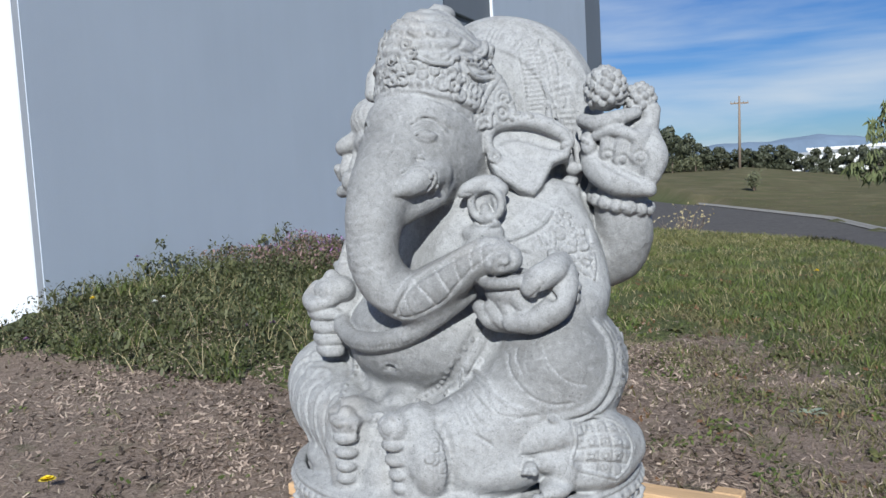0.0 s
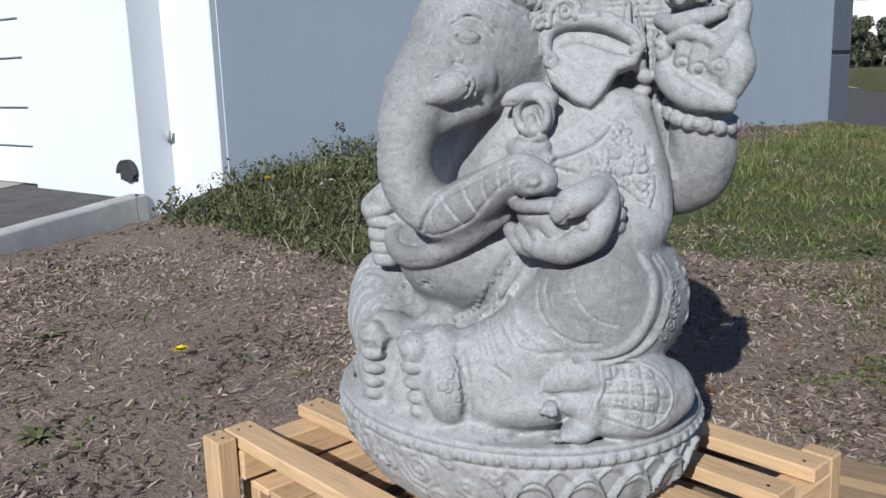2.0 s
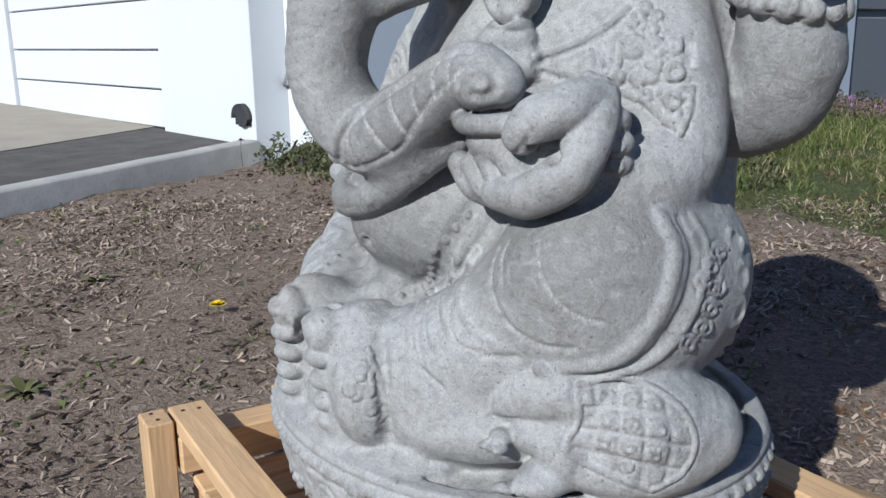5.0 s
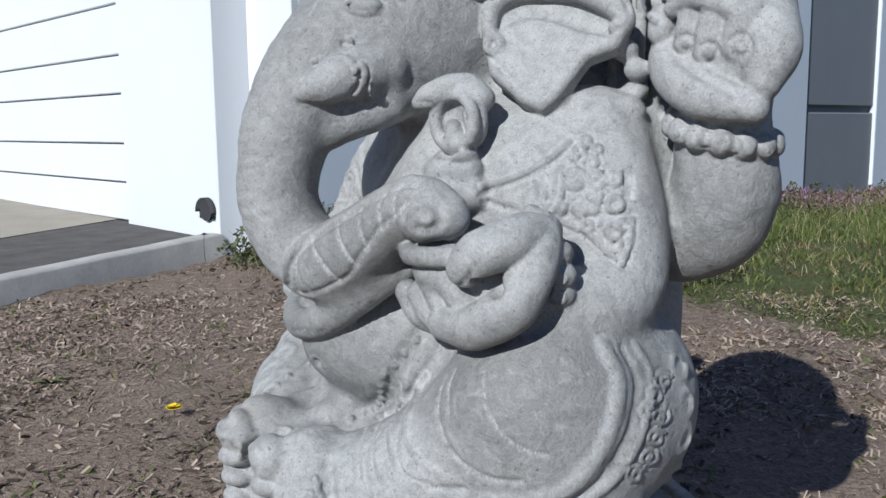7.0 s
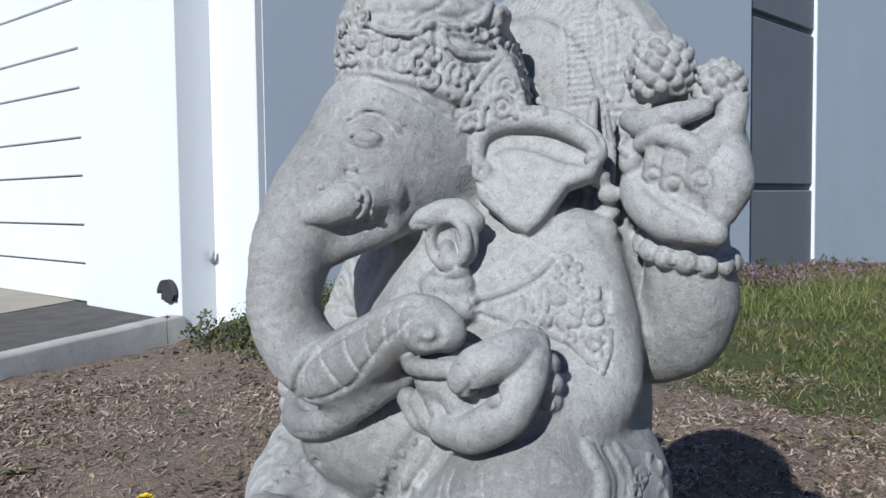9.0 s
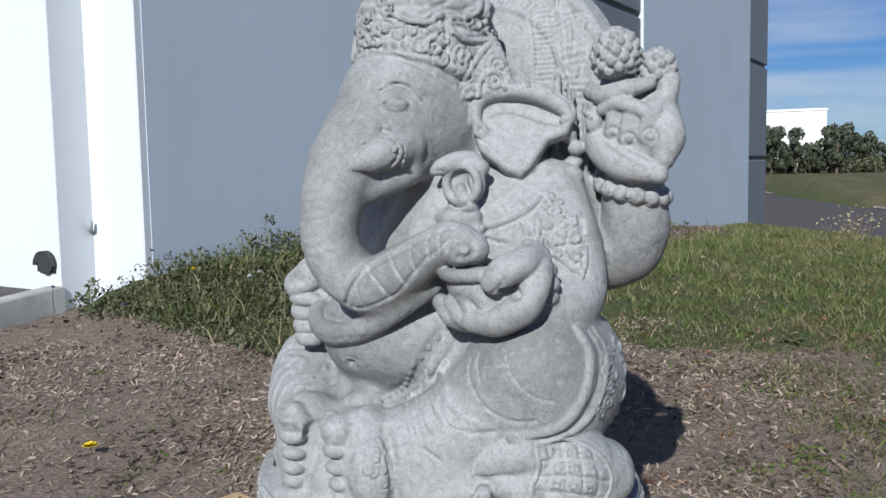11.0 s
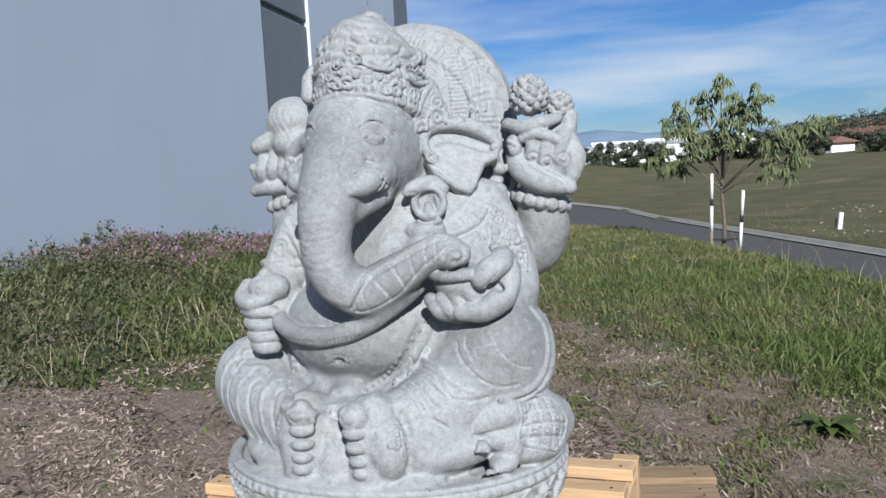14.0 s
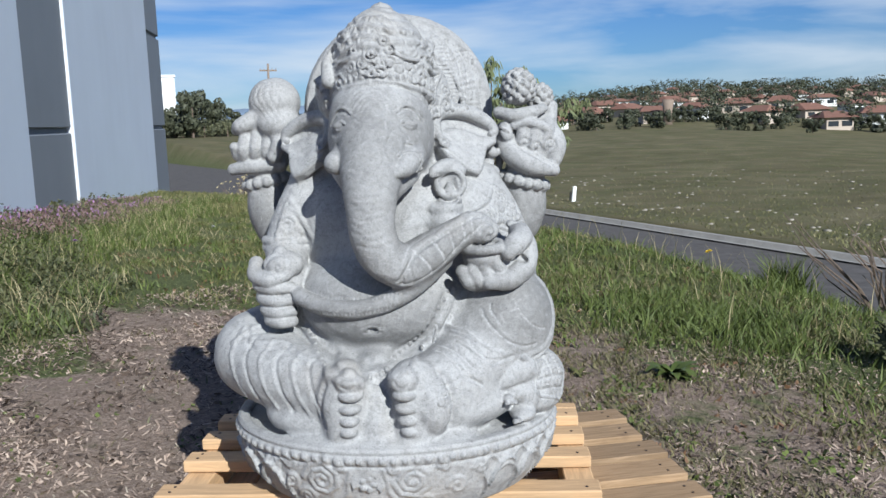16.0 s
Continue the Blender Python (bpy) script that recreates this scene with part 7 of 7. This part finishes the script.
# dark seed heads that stand above the bed against the wall
sp = bank_scatter(190, 18)
sp = np.array([q for q in sp if wall_so(q[0], q[1])[1] < 0.9])
sp[:, 2] += np.array([max(0.03, bank_height(q[0], q[1])) for q in sp])
blades("seed_stems", sp - np.array([0, 0, 0.10]), (0.14, 0.20), 0.003, 0.25, SHRUB, "thin stems above the shrub bed", 18)
heads = np.repeat(sp, 26, 0)
hr0 = np.random.RandomState(19)
heads = heads + hr0.normal(0, 1, heads.shape) * np.array([0.028, 0.028, 0.03]) + np.array([0, 0, 0.02]) + np.repeat(hr0.uniform(-0.05, 0.06, (len(sp), 1)), 26, 0) * np.array([[0, 0, 1.0]])
flakes("shrub_tops", heads, 0.026, 0.6, SHRUB, "dark leafy shrub tops against the wall", 19, 0.8, 0.0, "stuff", "shrub")


def blossom(name, x, y, r, h, mat, label, n=16):
    """A single flower: stem and a domed head of narrow petals."""
    ob = tagged(new(name), label, "flower")
    z = ground_z(x, y)
    ob.matrix_basis = pose(x, y, z - 0.01, 0, 0, 40 * x)
    part("stem", tube([(0, 0, 0), (0.006, 0.004, h * 0.6), (0, 0, h)], [0.003, 0.0025, 0.002], 5), SHRUB, ob)
    bm = bmesh.new()
    for ringn, (rr, zz) in enumerate(((1.0, 0.0), (0.72, 0.008), (0.42, 0.013))):
        for i in range(n):
            a = 2 * math.pi * (i + 0.5 * ringn) / n
            c, s = math.cos(a), math.sin(a)
            w = r * rr * 0.24
            q = [(0, 0, h), (c * r * rr * 0.6 - s * w, s * r * rr * 0.6 + c * w, h + zz), (c * r * rr, s * r * rr, h + zz * 0.8), (c * r * rr * 0.6 + s * w, s * r * rr * 0.6 - c * w, h + zz)]
            bm.faces.new([bm.verts.new(v) for v in q])
    part("flower_head", bm, mat, ob)
    return ob


for x, y, h in ((-1.62, 3.41, 0.05), (3.03, 7.10, 0.22), (4.60, 5.28, 0.20), (-2.42, 6.0, 0.16), (4.72, 5.42, 0.18)):
    blossom("dandelion", x, y, 0.036 if y < 4 else 0.024, h, YELLOW, "yellow dandelion in flower")["group"] = "dandelions"
for x, y, h in ((-3.25, 5.62, 0.18), (-2.62, 5.42, 0.12), (-1.30, 5.62, 0.13), (-1.15, 5.75, 0.12), (-2.3, 6.6, 0.30), (-0.2, 7.2, 0.30)):
    blossom("thistle", x, y, 0.026, h, PURPLE, "purple flower in the shrub bed")["group"] = "purple flowers"
for x, y, h in ((-1.95, 6.05, 0.17), (-2.0, 6.0, 0.15), (1.35, 8.9, 0.2)):
    blossom("daisy", x, y, 0.024, h, WHITEP, "white flower in the shrub bed")["group"] = "white flowers"


def leafy_weed(x, y, n, ln, label, up=0.5, mat=None, seed=0):
    """A rosette of long leaves."""
    r = random.Random(seed)
    ob = tagged(new("leafy_weed"), label, "weed", "weeds")
    ob.matrix_basis = pose(x, y, ground_z(x, y) - 0.008)
    for i in range(n):
        a, l_, u = 2 * math.pi * i / n + r.uniform(-0.4, 0.4), ln * r.uniform(0.5, 1.15), up * r.uniform(0.5, 1.5)
        bm = bmesh.new()
        rows = []
        for k in range(6):
            t = k / 5
            w = 0.16 * l_ * math.sin(math.pi * min(1, 0.12 + 0.9 * t)) ** 0.8
            c = Vector((math.cos(a) * l_ * t, math.sin(a) * l_ * t, l_ * (u * t - 0.75 * u * t * t)))
            s = Vector((-math.sin(a), math.cos(a), 0)) * w
            rows.append([bm.verts.new(c - s + Vector((0, 0, 0.12 * w))), bm.verts.new(c), bm.verts.new(c + s + Vector((0, 0, 0.12 * w)))])
        for p, q in zip(rows, rows[1:]):
            bm.faces.new((p[0], p[1], q[1], q[0]))
            bm.faces.new((p[1], p[2], q[2], q[1]))
        part("leaf", bm, mat or GRASS, ob, smooth=True)
    return ob


leafy_weed(2.16, 3.28, 24, 0.17, "bright green broad-leaved weed", 0.9, LUSH, 1)
leafy_weed(1.62, 3.0, 8, 0.07, "small green weed in the mulch", 0.8, None, 2)
for i, (x, y) in enumerate(((-1.45, 4.3), (-0.9, 4.75), (-2.35, 3.5), (-1.7, 2.6), (1.35, 4.9), (1.9, 4.4), (0.95, 5.35), (1.55, 5.9), (2.4, 4.5), (1.2, 3.9), (1.75, 3.55), (2.0, 5.2), (-2.9, 4.3), (2.6, 5.6))):
    leafy_weed(x, y, 9 + i % 4, 0.06 + 0.012 * (i % 4), "small green weed in the mulch", 0.9, None, 10 + i)
leafy_weed(1.72, 4.15, 12, 0.09, "silvery grey weed on the bare earth", 0.6, leaf_material("silver_leaves", (0.20, 0.24, 0.17), (0.36, 0.40, 0.31)), 40)


# ---- young tree, shrubs and posts by the road ----
def leaf_cloud(bm, centre, size, n, r, ln, droop=0.9, slim=0.22):
    """Hanging narrow leaves round a point."""
    for _ in range(n):
        p = Vector(centre) + Vector((r.gauss(0, size), r.gauss(0, size), r.gauss(0, size * 0.55)))
        a = r.uniform(0, 2 * math.pi)
        d = Vector((math.cos(a) * r.uniform(0.2, 1), math.sin(a) * r.uniform(0.2, 1), -droop * r.uniform(0.3, 1.3))).normalized() * ln * r.uniform(0.6, 1.3)
        s = d.orthogonal().normalized() * ln * slim * r.uniform(0.6, 1.2)
        m_ = p + d * 0.45
        bm.faces.new([bm.verts.new(v) for v in (p, m_ - s, p + d, m_ + s)])


def young_tree(x, y):
    r = random.Random(3)
    ob = tagged(new("young_tree"), "young tree with drooping grey-green leaves tied to white stakes", "tree")
    ob.matrix_basis = pose(x, y, ground_z(x, y) - 0.03, 0, 0, -30)
    part("trunk", tube([(0, 0, 0), (0.03, 0, 0.5), (0.0, 0.02, 1.0), (0.02, 0, 1.60)], [0.034, 0.030, 0.025, 0.018], 8), BARK, ob, smooth=True)
    tips = []
    for (bx, by, bz), z0 in zip(((-0.80, 0.1, 1.55), (-0.70, -0.2, 2.15), (-0.35, 0.2, 2.40), (0.02, 0.0, 2.58), (0.30, -0.2, 2.42), (0.52, 0.2, 2.20), (0.95, -0.1, 1.85), (1.30, 0.15, 2.0), (1.05, 0.1, 1.45), (-0.45, -0.25, 1.85), (0.15, -0.3, 2.0)), (1.05, 1.2, 1.4, 1.45, 1.35, 1.2, 1.05, 1.05, 1.0, 1.1, 1.2)):
        s, e = Vector((0.01, 0, z0)), Vector((bx, by, bz))
        m_ = s.lerp(e, 0.55) + Vector((0, 0, 0.10))
        part("limb", tube([s, m_, e], [0.018, 0.011, 0.005], 6), BARK, ob, smooth=True)
        tips += [s.lerp(e, 0.72) + Vector((0, 0, 0.06)), e]
    bm = bmesh.new()
    for t in tips:
        for _ in range(7):
            leaf_cloud(bm, t + Vector((r.gauss(0, 0.13), r.gauss(0, 0.13), r.gauss(-0.02, 0.10))), 0.035, 12, r, 0.17, 1.5, 0.12)
    part("crown", bm, TREELEAF, ob)
    return ob


tx, ty = 6.55, 11.55
young_tree(tx, ty)
def stake(x, y, lean, label):
    ob = tagged(new("tree_stake"), label, "stake", "tree stakes")
    ob.matrix_basis = pose(x, y, ground_z(x, y) - 0.05, 0, lean, -30)
    part("lower_wood", tube([(0, 0, 0), (0, 0, 0.32)], [0.022, 0.022], 8), POLEWOOD, ob, "dark bare lower wood", True)
    part("white_sleeve", tube([(0, 0, 0.322), (0, 0, 0.70)], [0.023, 0.023], 8), WHITEPAINT, ob, "", True)
    part("dark_band", tube([(0, 0, 0.702), (0, 0, 0.80)], [0.024, 0.024], 8), BLACK, ob, "", True)
    part("white_top", tube([(0, 0, 0.802), (0, 0, 1.17)], [0.023, 0.023], 8), WHITEPAINT, ob, "", True)


stake(tx - 0.22, ty - 0.05, 1.5, "white-painted stake holding the young tree")
stake(tx + 0.18, ty - 0.12, 4.0, "white-painted stake holding the young tree")
cross = tagged(new("tree_tie", bm_mesh(tube([(tx - 0.22, ty - 0.05, ground_z(tx, ty) + 0.30), (tx, ty - 0.1, ground_z(tx, ty) + 0.28), (tx + 0.19, ty - 0.12, ground_z(tx, ty) + 0.29)], [0.014] * 3, 6), "tree_tie", BLACK)), "black rubber tie between the tree stakes", "tie")


def bollard(x, y, h):
    ob = tagged(new("bollard"), "short black roadside post with a pale cap", "post", "bollards")
    ob.matrix_basis = pose(x, y, ground_z(x, y) - 0.05)
    part("shaft", tube([(0, 0, 0), (0, 0, h)], [0.045, 0.04], 10), BLACK, ob, "", True)
    part("cap", tube([(0, 0, h + 0.001), (0, 0, h + 0.03)], [0.045, 0.03], 10), CONCRETE, ob, "pale cap", True)


bollard(6.95, 15.6, 0.42)
bollard(7.15, 24.2, 0.5)
fx, fy = 15.2, 20.3
wpost = tagged(new("marker_post"), "leaning white marker post in the meadow", "post")
wpost.matrix_basis = pose(fx, fy, ground_z(fx, fy) - 0.05, 0, 8, 0)
part("shaft", box((-0.06, -0.03, 0), (0.06, 0.03, 0.50), 0.01), WHITEPAINT, wpost)
part("back_stay", box((-0.16, -0.02, 0), (-0.09, 0.02, 0.33), 0.01), BLACK, wpost, "dark stay")
vb = tagged(new("utility_box"), "low grey-green utility box behind the grass", "utility box")
vb.matrix_basis = pose(5.55, 26.6, ground_z(5.55, 26.6) - 0.05, 0, 0, 20)
part("body", box((-0.45, -0.3, 0), (0.45, 0.3, 0.34), 0.02), plain("grey_green_paint", (0.30, 0.34, 0.30), 0.6), vb)
part("lid", box((-0.47, -0.32, 0.342), (0.47, 0.32, 0.40), 0.02), plain("pale_green_lid", (0.42, 0.46, 0.42), 0.6), vb)


def twig_shrub(x, y, h, leaves, label, mat, seed, n=26, ln=0.05, spread=0.5):
    r = random.Random(seed)
    ob = tagged(new("shrub"), label, "shrub")
    ob.matrix_basis = pose(x, y, ground_z(x, y) - 0.03)
    lb = bmesh.new()
    for i in range(n):
        a, s = r.uniform(0, 2 * math.pi), spread * h * r.uniform(0.15, 1)
        hh = h * r.uniform(0.55, 1.0)
        p = [(0, 0, 0), (math.cos(a) * s * 0.35, math.sin(a) * s * 0.35, hh * 0.45), (math.cos(a + 0.3) * s * 0.8, math.sin(a + 0.3) * s * 0.8, hh * 0.8), (math.cos(a) * s, math.sin(a) * s, hh)]
        w = 0.008 * h
        part("stem", tube(p, [w * 1.5, w, w * 0.7, w * 0.3], 5), BARK, ob)
        if leaves:
            for q in p[1:]:
                leaf_cloud(lb, q, h * 0.09, leaves, r, ln, -0.3, 0.3)
    if leaves:
        part("foliage", lb, mat, ob)
    else:
        lb.free()
    return ob


rt = np.random.RandomState(61)
tuft_at = np.array([(5.18 + 0.09 * a, 4.95 + 0.09 * b, ground_z(5.18, 4.95) - 0.01) for a, b in rt.normal(0, 1, (420, 2))])
tuft = blades("grass_tuft", tuft_at, (0.16, 0.44), 0.008, 0.7, LUSH, "bright green grass tuft at the road's edge", 62)
twig_shrub(3.42, 2.80, 0.26, 26, "dark grey-green shrub in the long grass", SHRUB, 1, 16, 0.05)
twig_shrub(5.66, 4.22, 1.15, 0, "bare grey-brown shrub at the road's edge", BARK, 2, 30, 0.05, 0.8)
twig_shrub(7.05, 25.6, 1.5, 2, "bare young tree by the road", DRYGRASS, 3, 26, 0.10, 0.55)
twig_shrub(6.75, 15.9, 0.42, 10, "yellowish sapling by the road", DRYGRASS, 4, 10, 0.07, 0.4)
twig_shrub(8.6, 16.5, 0.35, 8, "yellowish sapling by the road", DRYGRASS, 5, 10, 0.07, 0.4)


# ---- the distance ----
def polar(az, d):
    return d * math.sin(radians(az)), d * math.cos(radians(az))


def crown_mesh(seed, n, tall, mat):
    """An uneven crown of many leaf clumps, about one unit high and wide."""
    r = random.Random(seed)
    lobes = [(r.uniform(-0.36, 0.36), r.uniform(-0.34, 0.34), r.uniform(0.12, 0.85) * tall, r.uniform(0.07, 0.19)) for _ in range(19)]
    v, f = [], []
    for i in range(n):
        x, y, z, s = r.choice(lobes)
        d = Vector((r.gauss(0, 1), r.gauss(0, 1), r.gauss(0, 1))).normalized() * s * r.uniform(0.75, 1.08)
        c = Vector((x, y, z)) + d
        a = (d.orthogonal().normalized() + Vector((r.gauss(0, 0.5), r.gauss(0, 0.5), r.gauss(0, 0.5)))) * 0.027 * r.uniform(0.6, 1.4)
        b = d.cross(a).normalized() * 0.021 * r.uniform(0.6, 1.4)
        k = len(v)
        v += [c - a - b, c + a - b * 0.6, c + a * 0.7 + b, c - a * 0.8 + b * 0.9]
        f.append((k, k + 1, k + 2, k + 3))
    return mesh_fast("crown", [tuple(q) for q in v], f, mat)


def tree_proto(seed, tall, mat, count=2400):
    ob = new("far_tree")
    part("trunk", tube([(0, 0, -0.1), (0.01, 0, 0.3), (0.0, 0.02, 0.6 * tall)], [0.035, 0.028, 0.015], 7), BARK, ob)
    link("crown", crown_mesh(seed, count, tall, mat), ob)
    return ob


protos = [tree_proto(20 + i, (1.0, 0.85, 1.1, 0.9)[i], FARLEAF) for i in range(4)] + [tree_proto(30, 0.8, SHRUBFAR, 700)]
for o in protos:
    tagged(o, "dark green tree beyond the meadow", "tree", "trees beyond the meadow")
r = random.Random(9)
skyline = ((9, 2.4), (11, 2.7), (11.7, 1.9), (12.7, 1.4), (13.4, 1.8), (14.2, 2.35), (15.5, 1.9), (17, 1.3), (19, 1.0), (22, 0.7), (26, 0.6), (30, 0.75), (35, 1.0), (38, 1.4), (42, 1.55), (47, 1.7), (52, 1.6), (57, 1.45))
spots = []
for i in range(64):
    az = 9.5 + 50 * (i + r.uniform(-0.4, 0.4)) / 64
    d = r.uniform(98, 125)
    spots.append((az, d, r.uniform(0.8, 1.0) if az < 13.7 else min(1.0, 0.62 + 0.5 * r.random()) if az < 36 else r.uniform(0.12, 0.30), i % 4))
spots.append((10.5, 100, 0.85, 2))
spots.append((14.15, 99, 1.0, 0))
spots.append((13.0, 101, 0.45, 1))
wood_v, wood_f, wood_n = [], [], 0
clump_meshes = [crown_mesh(60 + i, 240, 1.0, FARLEAF) for i in range(5)]
clump_v = []
for me in clump_meshes:
    a = np.zeros(len(me.vertices) * 3, np.float32)
    me.vertices.foreach_get("co", a)
    clump_v.append(a.reshape(-1, 3))
    bpy.data.meshes.remove(me)
for i in range(330):
    x, y = polar(r.uniform(35, 61), 112 + 300 * (i / 330) ** 0.75)
    h, w = r.uniform(2.6, 6.4), r.uniform(0.9, 1.35)
    v = clump_v[i % 5] * np.array([h * w, h * w, h]) + np.array([x, y, ground_z(x, y) - 0.15 * h])
    wood_f.append(np.arange(len(v)).reshape(-1, 4) + wood_n)
    wood_v.append(v)
    wood_n += len(v)
link("hillside_trees", mesh_fast("hillside_trees", np.concatenate(wood_v), np.concatenate(wood_f), FARLEAF), label="dark green trees crowding the hillside among houses", category="trees", kind="stuff")
for i in range(30):
    spots.append((r.uniform(9, 17), r.uniform(100, 112), 0.35, 4))
for az, d, share, k in spots:
    x, y = polar(az, d)
    g = ground_z(x, y)
    el = float(np.interp(az, [q[0] for q in skyline], [q[1] for q in skyline]))
    h = (1.2 + d * math.tan(radians(el)) - g) * share if share else r.uniform(3.2, 6.8)
    h = max(h, 2.2)
    w = h * 0.42 if az == 10.5 else h * r.uniform(0.60, 0.95) if az < 15 and k != 4 else h * r.uniform(0.85, 1.3) if share else h * r.uniform(0.9, 1.3)
    copy_thing(protos[k], pose(x, y, g - 0.1, 0, 0, r.uniform(0, 360)) @ Matrix.Diagonal((w, w, h, 1)))
for o in protos:
    for c in (*o.children, o):
        bpy.data.objects.remove(c)


def house_on(x, y, w, dp, h, turn, wall_mat, roof_mat, label, flat=False):
    ob = tagged(new("house"), label, "house", "houses beyond the meadow")
    ob.matrix_basis = pose(x, y, ground_z(x, y) - 0.3, 0, 0, turn)
    part("wall", box((-w / 2, -dp / 2, 0), (w / 2, dp / 2, h), 0.02), wall_mat, ob)
    if flat:
        part("roof", box((-w / 2 - 0.15, -dp / 2 - 0.15, h + 0.01), (w / 2 + 0.15, dp / 2 + 0.15, h + 0.4), 0.03), roof_mat, ob)
    else:
        bm = bmesh.new()
        a, b, t = w / 2 + 0.5, dp / 2 + 0.5, h + min(w, dp) * 0.24
        q = [bm.verts.new(v) for v in ((-a, -b, h), (a, -b, h), (a, b, h), (-a, b, h), (-a * 0.55, 0, t), (a * 0.55, 0, t))]
        for f in ((0, 1, 5, 4), (1, 2, 5), (2, 3, 4, 5), (3, 0, 4), (3, 2, 1, 0)):
            bm.faces.new([q[i] for i in f])
        part("roof", bm, roof_mat, ob)
    for i in range(max(2, int(w / 3.2)) if w < 20 else 0):
        cx = -w / 2 + w * (i + 0.5) / max(2, int(w / 3.2))
        part("window", box((cx - 0.6, -dp / 2 - 0.05, h * 0.38), (cx + 0.6, -dp / 2 - 0.01, h * 0.75), 0.02), GLASSDARK, ob)
    return ob


wx, wy = polar(9.4, 165)
house_on(wx, wy, 23, 14, 9.6, -11, WHITEPAINT, WHITEPAINT, "large plain white commercial building behind trees", True)
for i, (az, d) in enumerate(((23.2, 130), (24.6, 140), (26.3, 128), (27.6, 135), (28.6, 126), (30.2, 130))):
    x, y = polar(az, d)
    house_on(x, y, 7 + 2 * (i % 3), 6, 2.6 + 0.3 * (i % 2), -az, WHITEPAINT, WHITEPAINT if i % 2 else METAL_GREY, "low white building among trees", True)
hr = random.Random(4)
for i in range(46):
    az, d = 37.0 + 23 * (i + hr.uniform(-0.3, 0.3)) / 46, 112 + 230 * ((i * 0.618) % 1.0) ** 1.2
    x, y = polar(az, d)
    house_on(x, y, hr.uniform(2.8, 5.0), hr.uniform(3, 4.5), hr.uniform(1.3, 1.9), -az + hr.uniform(-50, 50), STUCCO if i % 3 else WHITEPAINT, ROOF, "pale house with a red tiled roof among trees")


def utility_pole(x, y, h):
    ob = tagged(new("utility_pole"), "tall wooden utility pole with a crossarm", "utility pole")
    ob.matrix_basis = pose(x, y, ground_z(x, y) - 0.3, 0, 1.0, -20)
    part("pole", tube([(0, 0, 0), (0, 0, h)], [0.15, 0.10], 10), POLEWOOD, ob, "", True)
    part("crossarm", box((-0.85, 0.14, h - 0.75), (0.85, 0.26, h - 0.60), 0.01), POLEWOOD, ob)
    for x0 in (-0.78, -0.4, 0.4, 0.78):
        part("insulator", tube([(x0, 0.2, h - 0.598), (x0, 0.2, h - 0.42)], [0.05, 0.04], 8), METAL_GREY, ob)


ux, uy = polar(18.85, 92)
utility_pole(ux, uy, 1.2 + 92 * math.tan(radians(3.75)) - ground_z(ux, uy) + 0.3)
x, y = polar(44.3, 112)
palm = tagged(new("palm_trunk"), "thick pale trunk of a cut palm", "tree")
palm.matrix_basis = pose(x, y, ground_z(x, y) - 0.2)
part("trunk", tube([(0, 0, 0), (0, 0, 1.5), (0.1, 0, 3.2)], [0.65, 0.55, 0.75], 10), POLEWOOD, palm, "", True)
x, y = polar(19.65, 62)
twig_shrub(x, y, 1.3, 14, "lone grey shrub on the meadow", SHRUBFAR, 8, 16, 0.16, 0.4)
# pale stones on the slope of the meadow
rs = np.random.RandomState(12)
st_v, st_f = [], []
for i in range(150):
    az, d = rs.uniform(34, 58), rs.uniform(15, 40)
    x, y = polar(az, d)
    if x - kerb_x(y) < 1.0:
        continue
    s, g, k = rs.uniform(0.03, 0.10), ground_z(x, y), len(st_v)
    j = rs.uniform(0.6, 1.3, (6, 3)) * s
    st_v += [(x - j[0, 0], y, g + 0.02), (x, y - j[1, 1], g + 0.02), (x + j[2, 0], y, g + 0.02), (x, y + j[3, 1], g + 0.02), (x + j[4, 0] * 0.2, y, g + j[4, 2] * 0.45), (x, y, g - 0.05)]
    st_f += [(k, k + 1, k + 4), (k + 1, k + 2, k + 4), (k + 2, k + 3, k + 4), (k + 3, k, k + 4), (k + 1, k, k + 5), (k + 2, k + 1, k + 5), (k + 3, k + 2, k + 5), (k, k + 3, k + 5)]
link("meadow_stones", mesh_fast("meadow_stones", st_v, st_f, plain("pale_stone", (0.27, 0.245, 0.20), 0.9, 0.0, 0.25, 2.0)), label="pale stones strewn on the meadow slope", category="stones", kind="stuff")
pm = []
for az, d in zip(rs.uniform(8, 60, 60000), rs.uniform(0, 1, 60000)):
    x, y = polar(az, 14 + 50 * d * d)
    if x - kerb_x(y) > 0.4:
        pm.append((x, y, ground_z(x, y)))
pm = np.array(pm)
blades("meadow_grass", pm[::24], (0.02, 0.07), 0.008, 1.3, DRYGRASS, "dry yellow meadow grass", 21)
blades("meadow_green", pm[1::3], (0.02, 0.08), 0.010, 1.3, GRASS, "short green meadow grass", 22)
# hills at the horizon, the blue haze of distance painted into their colour
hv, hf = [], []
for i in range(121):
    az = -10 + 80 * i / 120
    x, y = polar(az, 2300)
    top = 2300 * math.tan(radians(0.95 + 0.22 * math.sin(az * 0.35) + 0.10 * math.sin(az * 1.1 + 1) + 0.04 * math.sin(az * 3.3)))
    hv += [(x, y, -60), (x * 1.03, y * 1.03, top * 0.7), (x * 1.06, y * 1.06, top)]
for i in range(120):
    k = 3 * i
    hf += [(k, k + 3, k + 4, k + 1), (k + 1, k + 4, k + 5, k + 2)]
link("far_hills", mesh_fast("far_hills", hv, hf, FARHILL, True), label="low hills at the horizon, tinted blue with haze", category="hills", kind="structure")
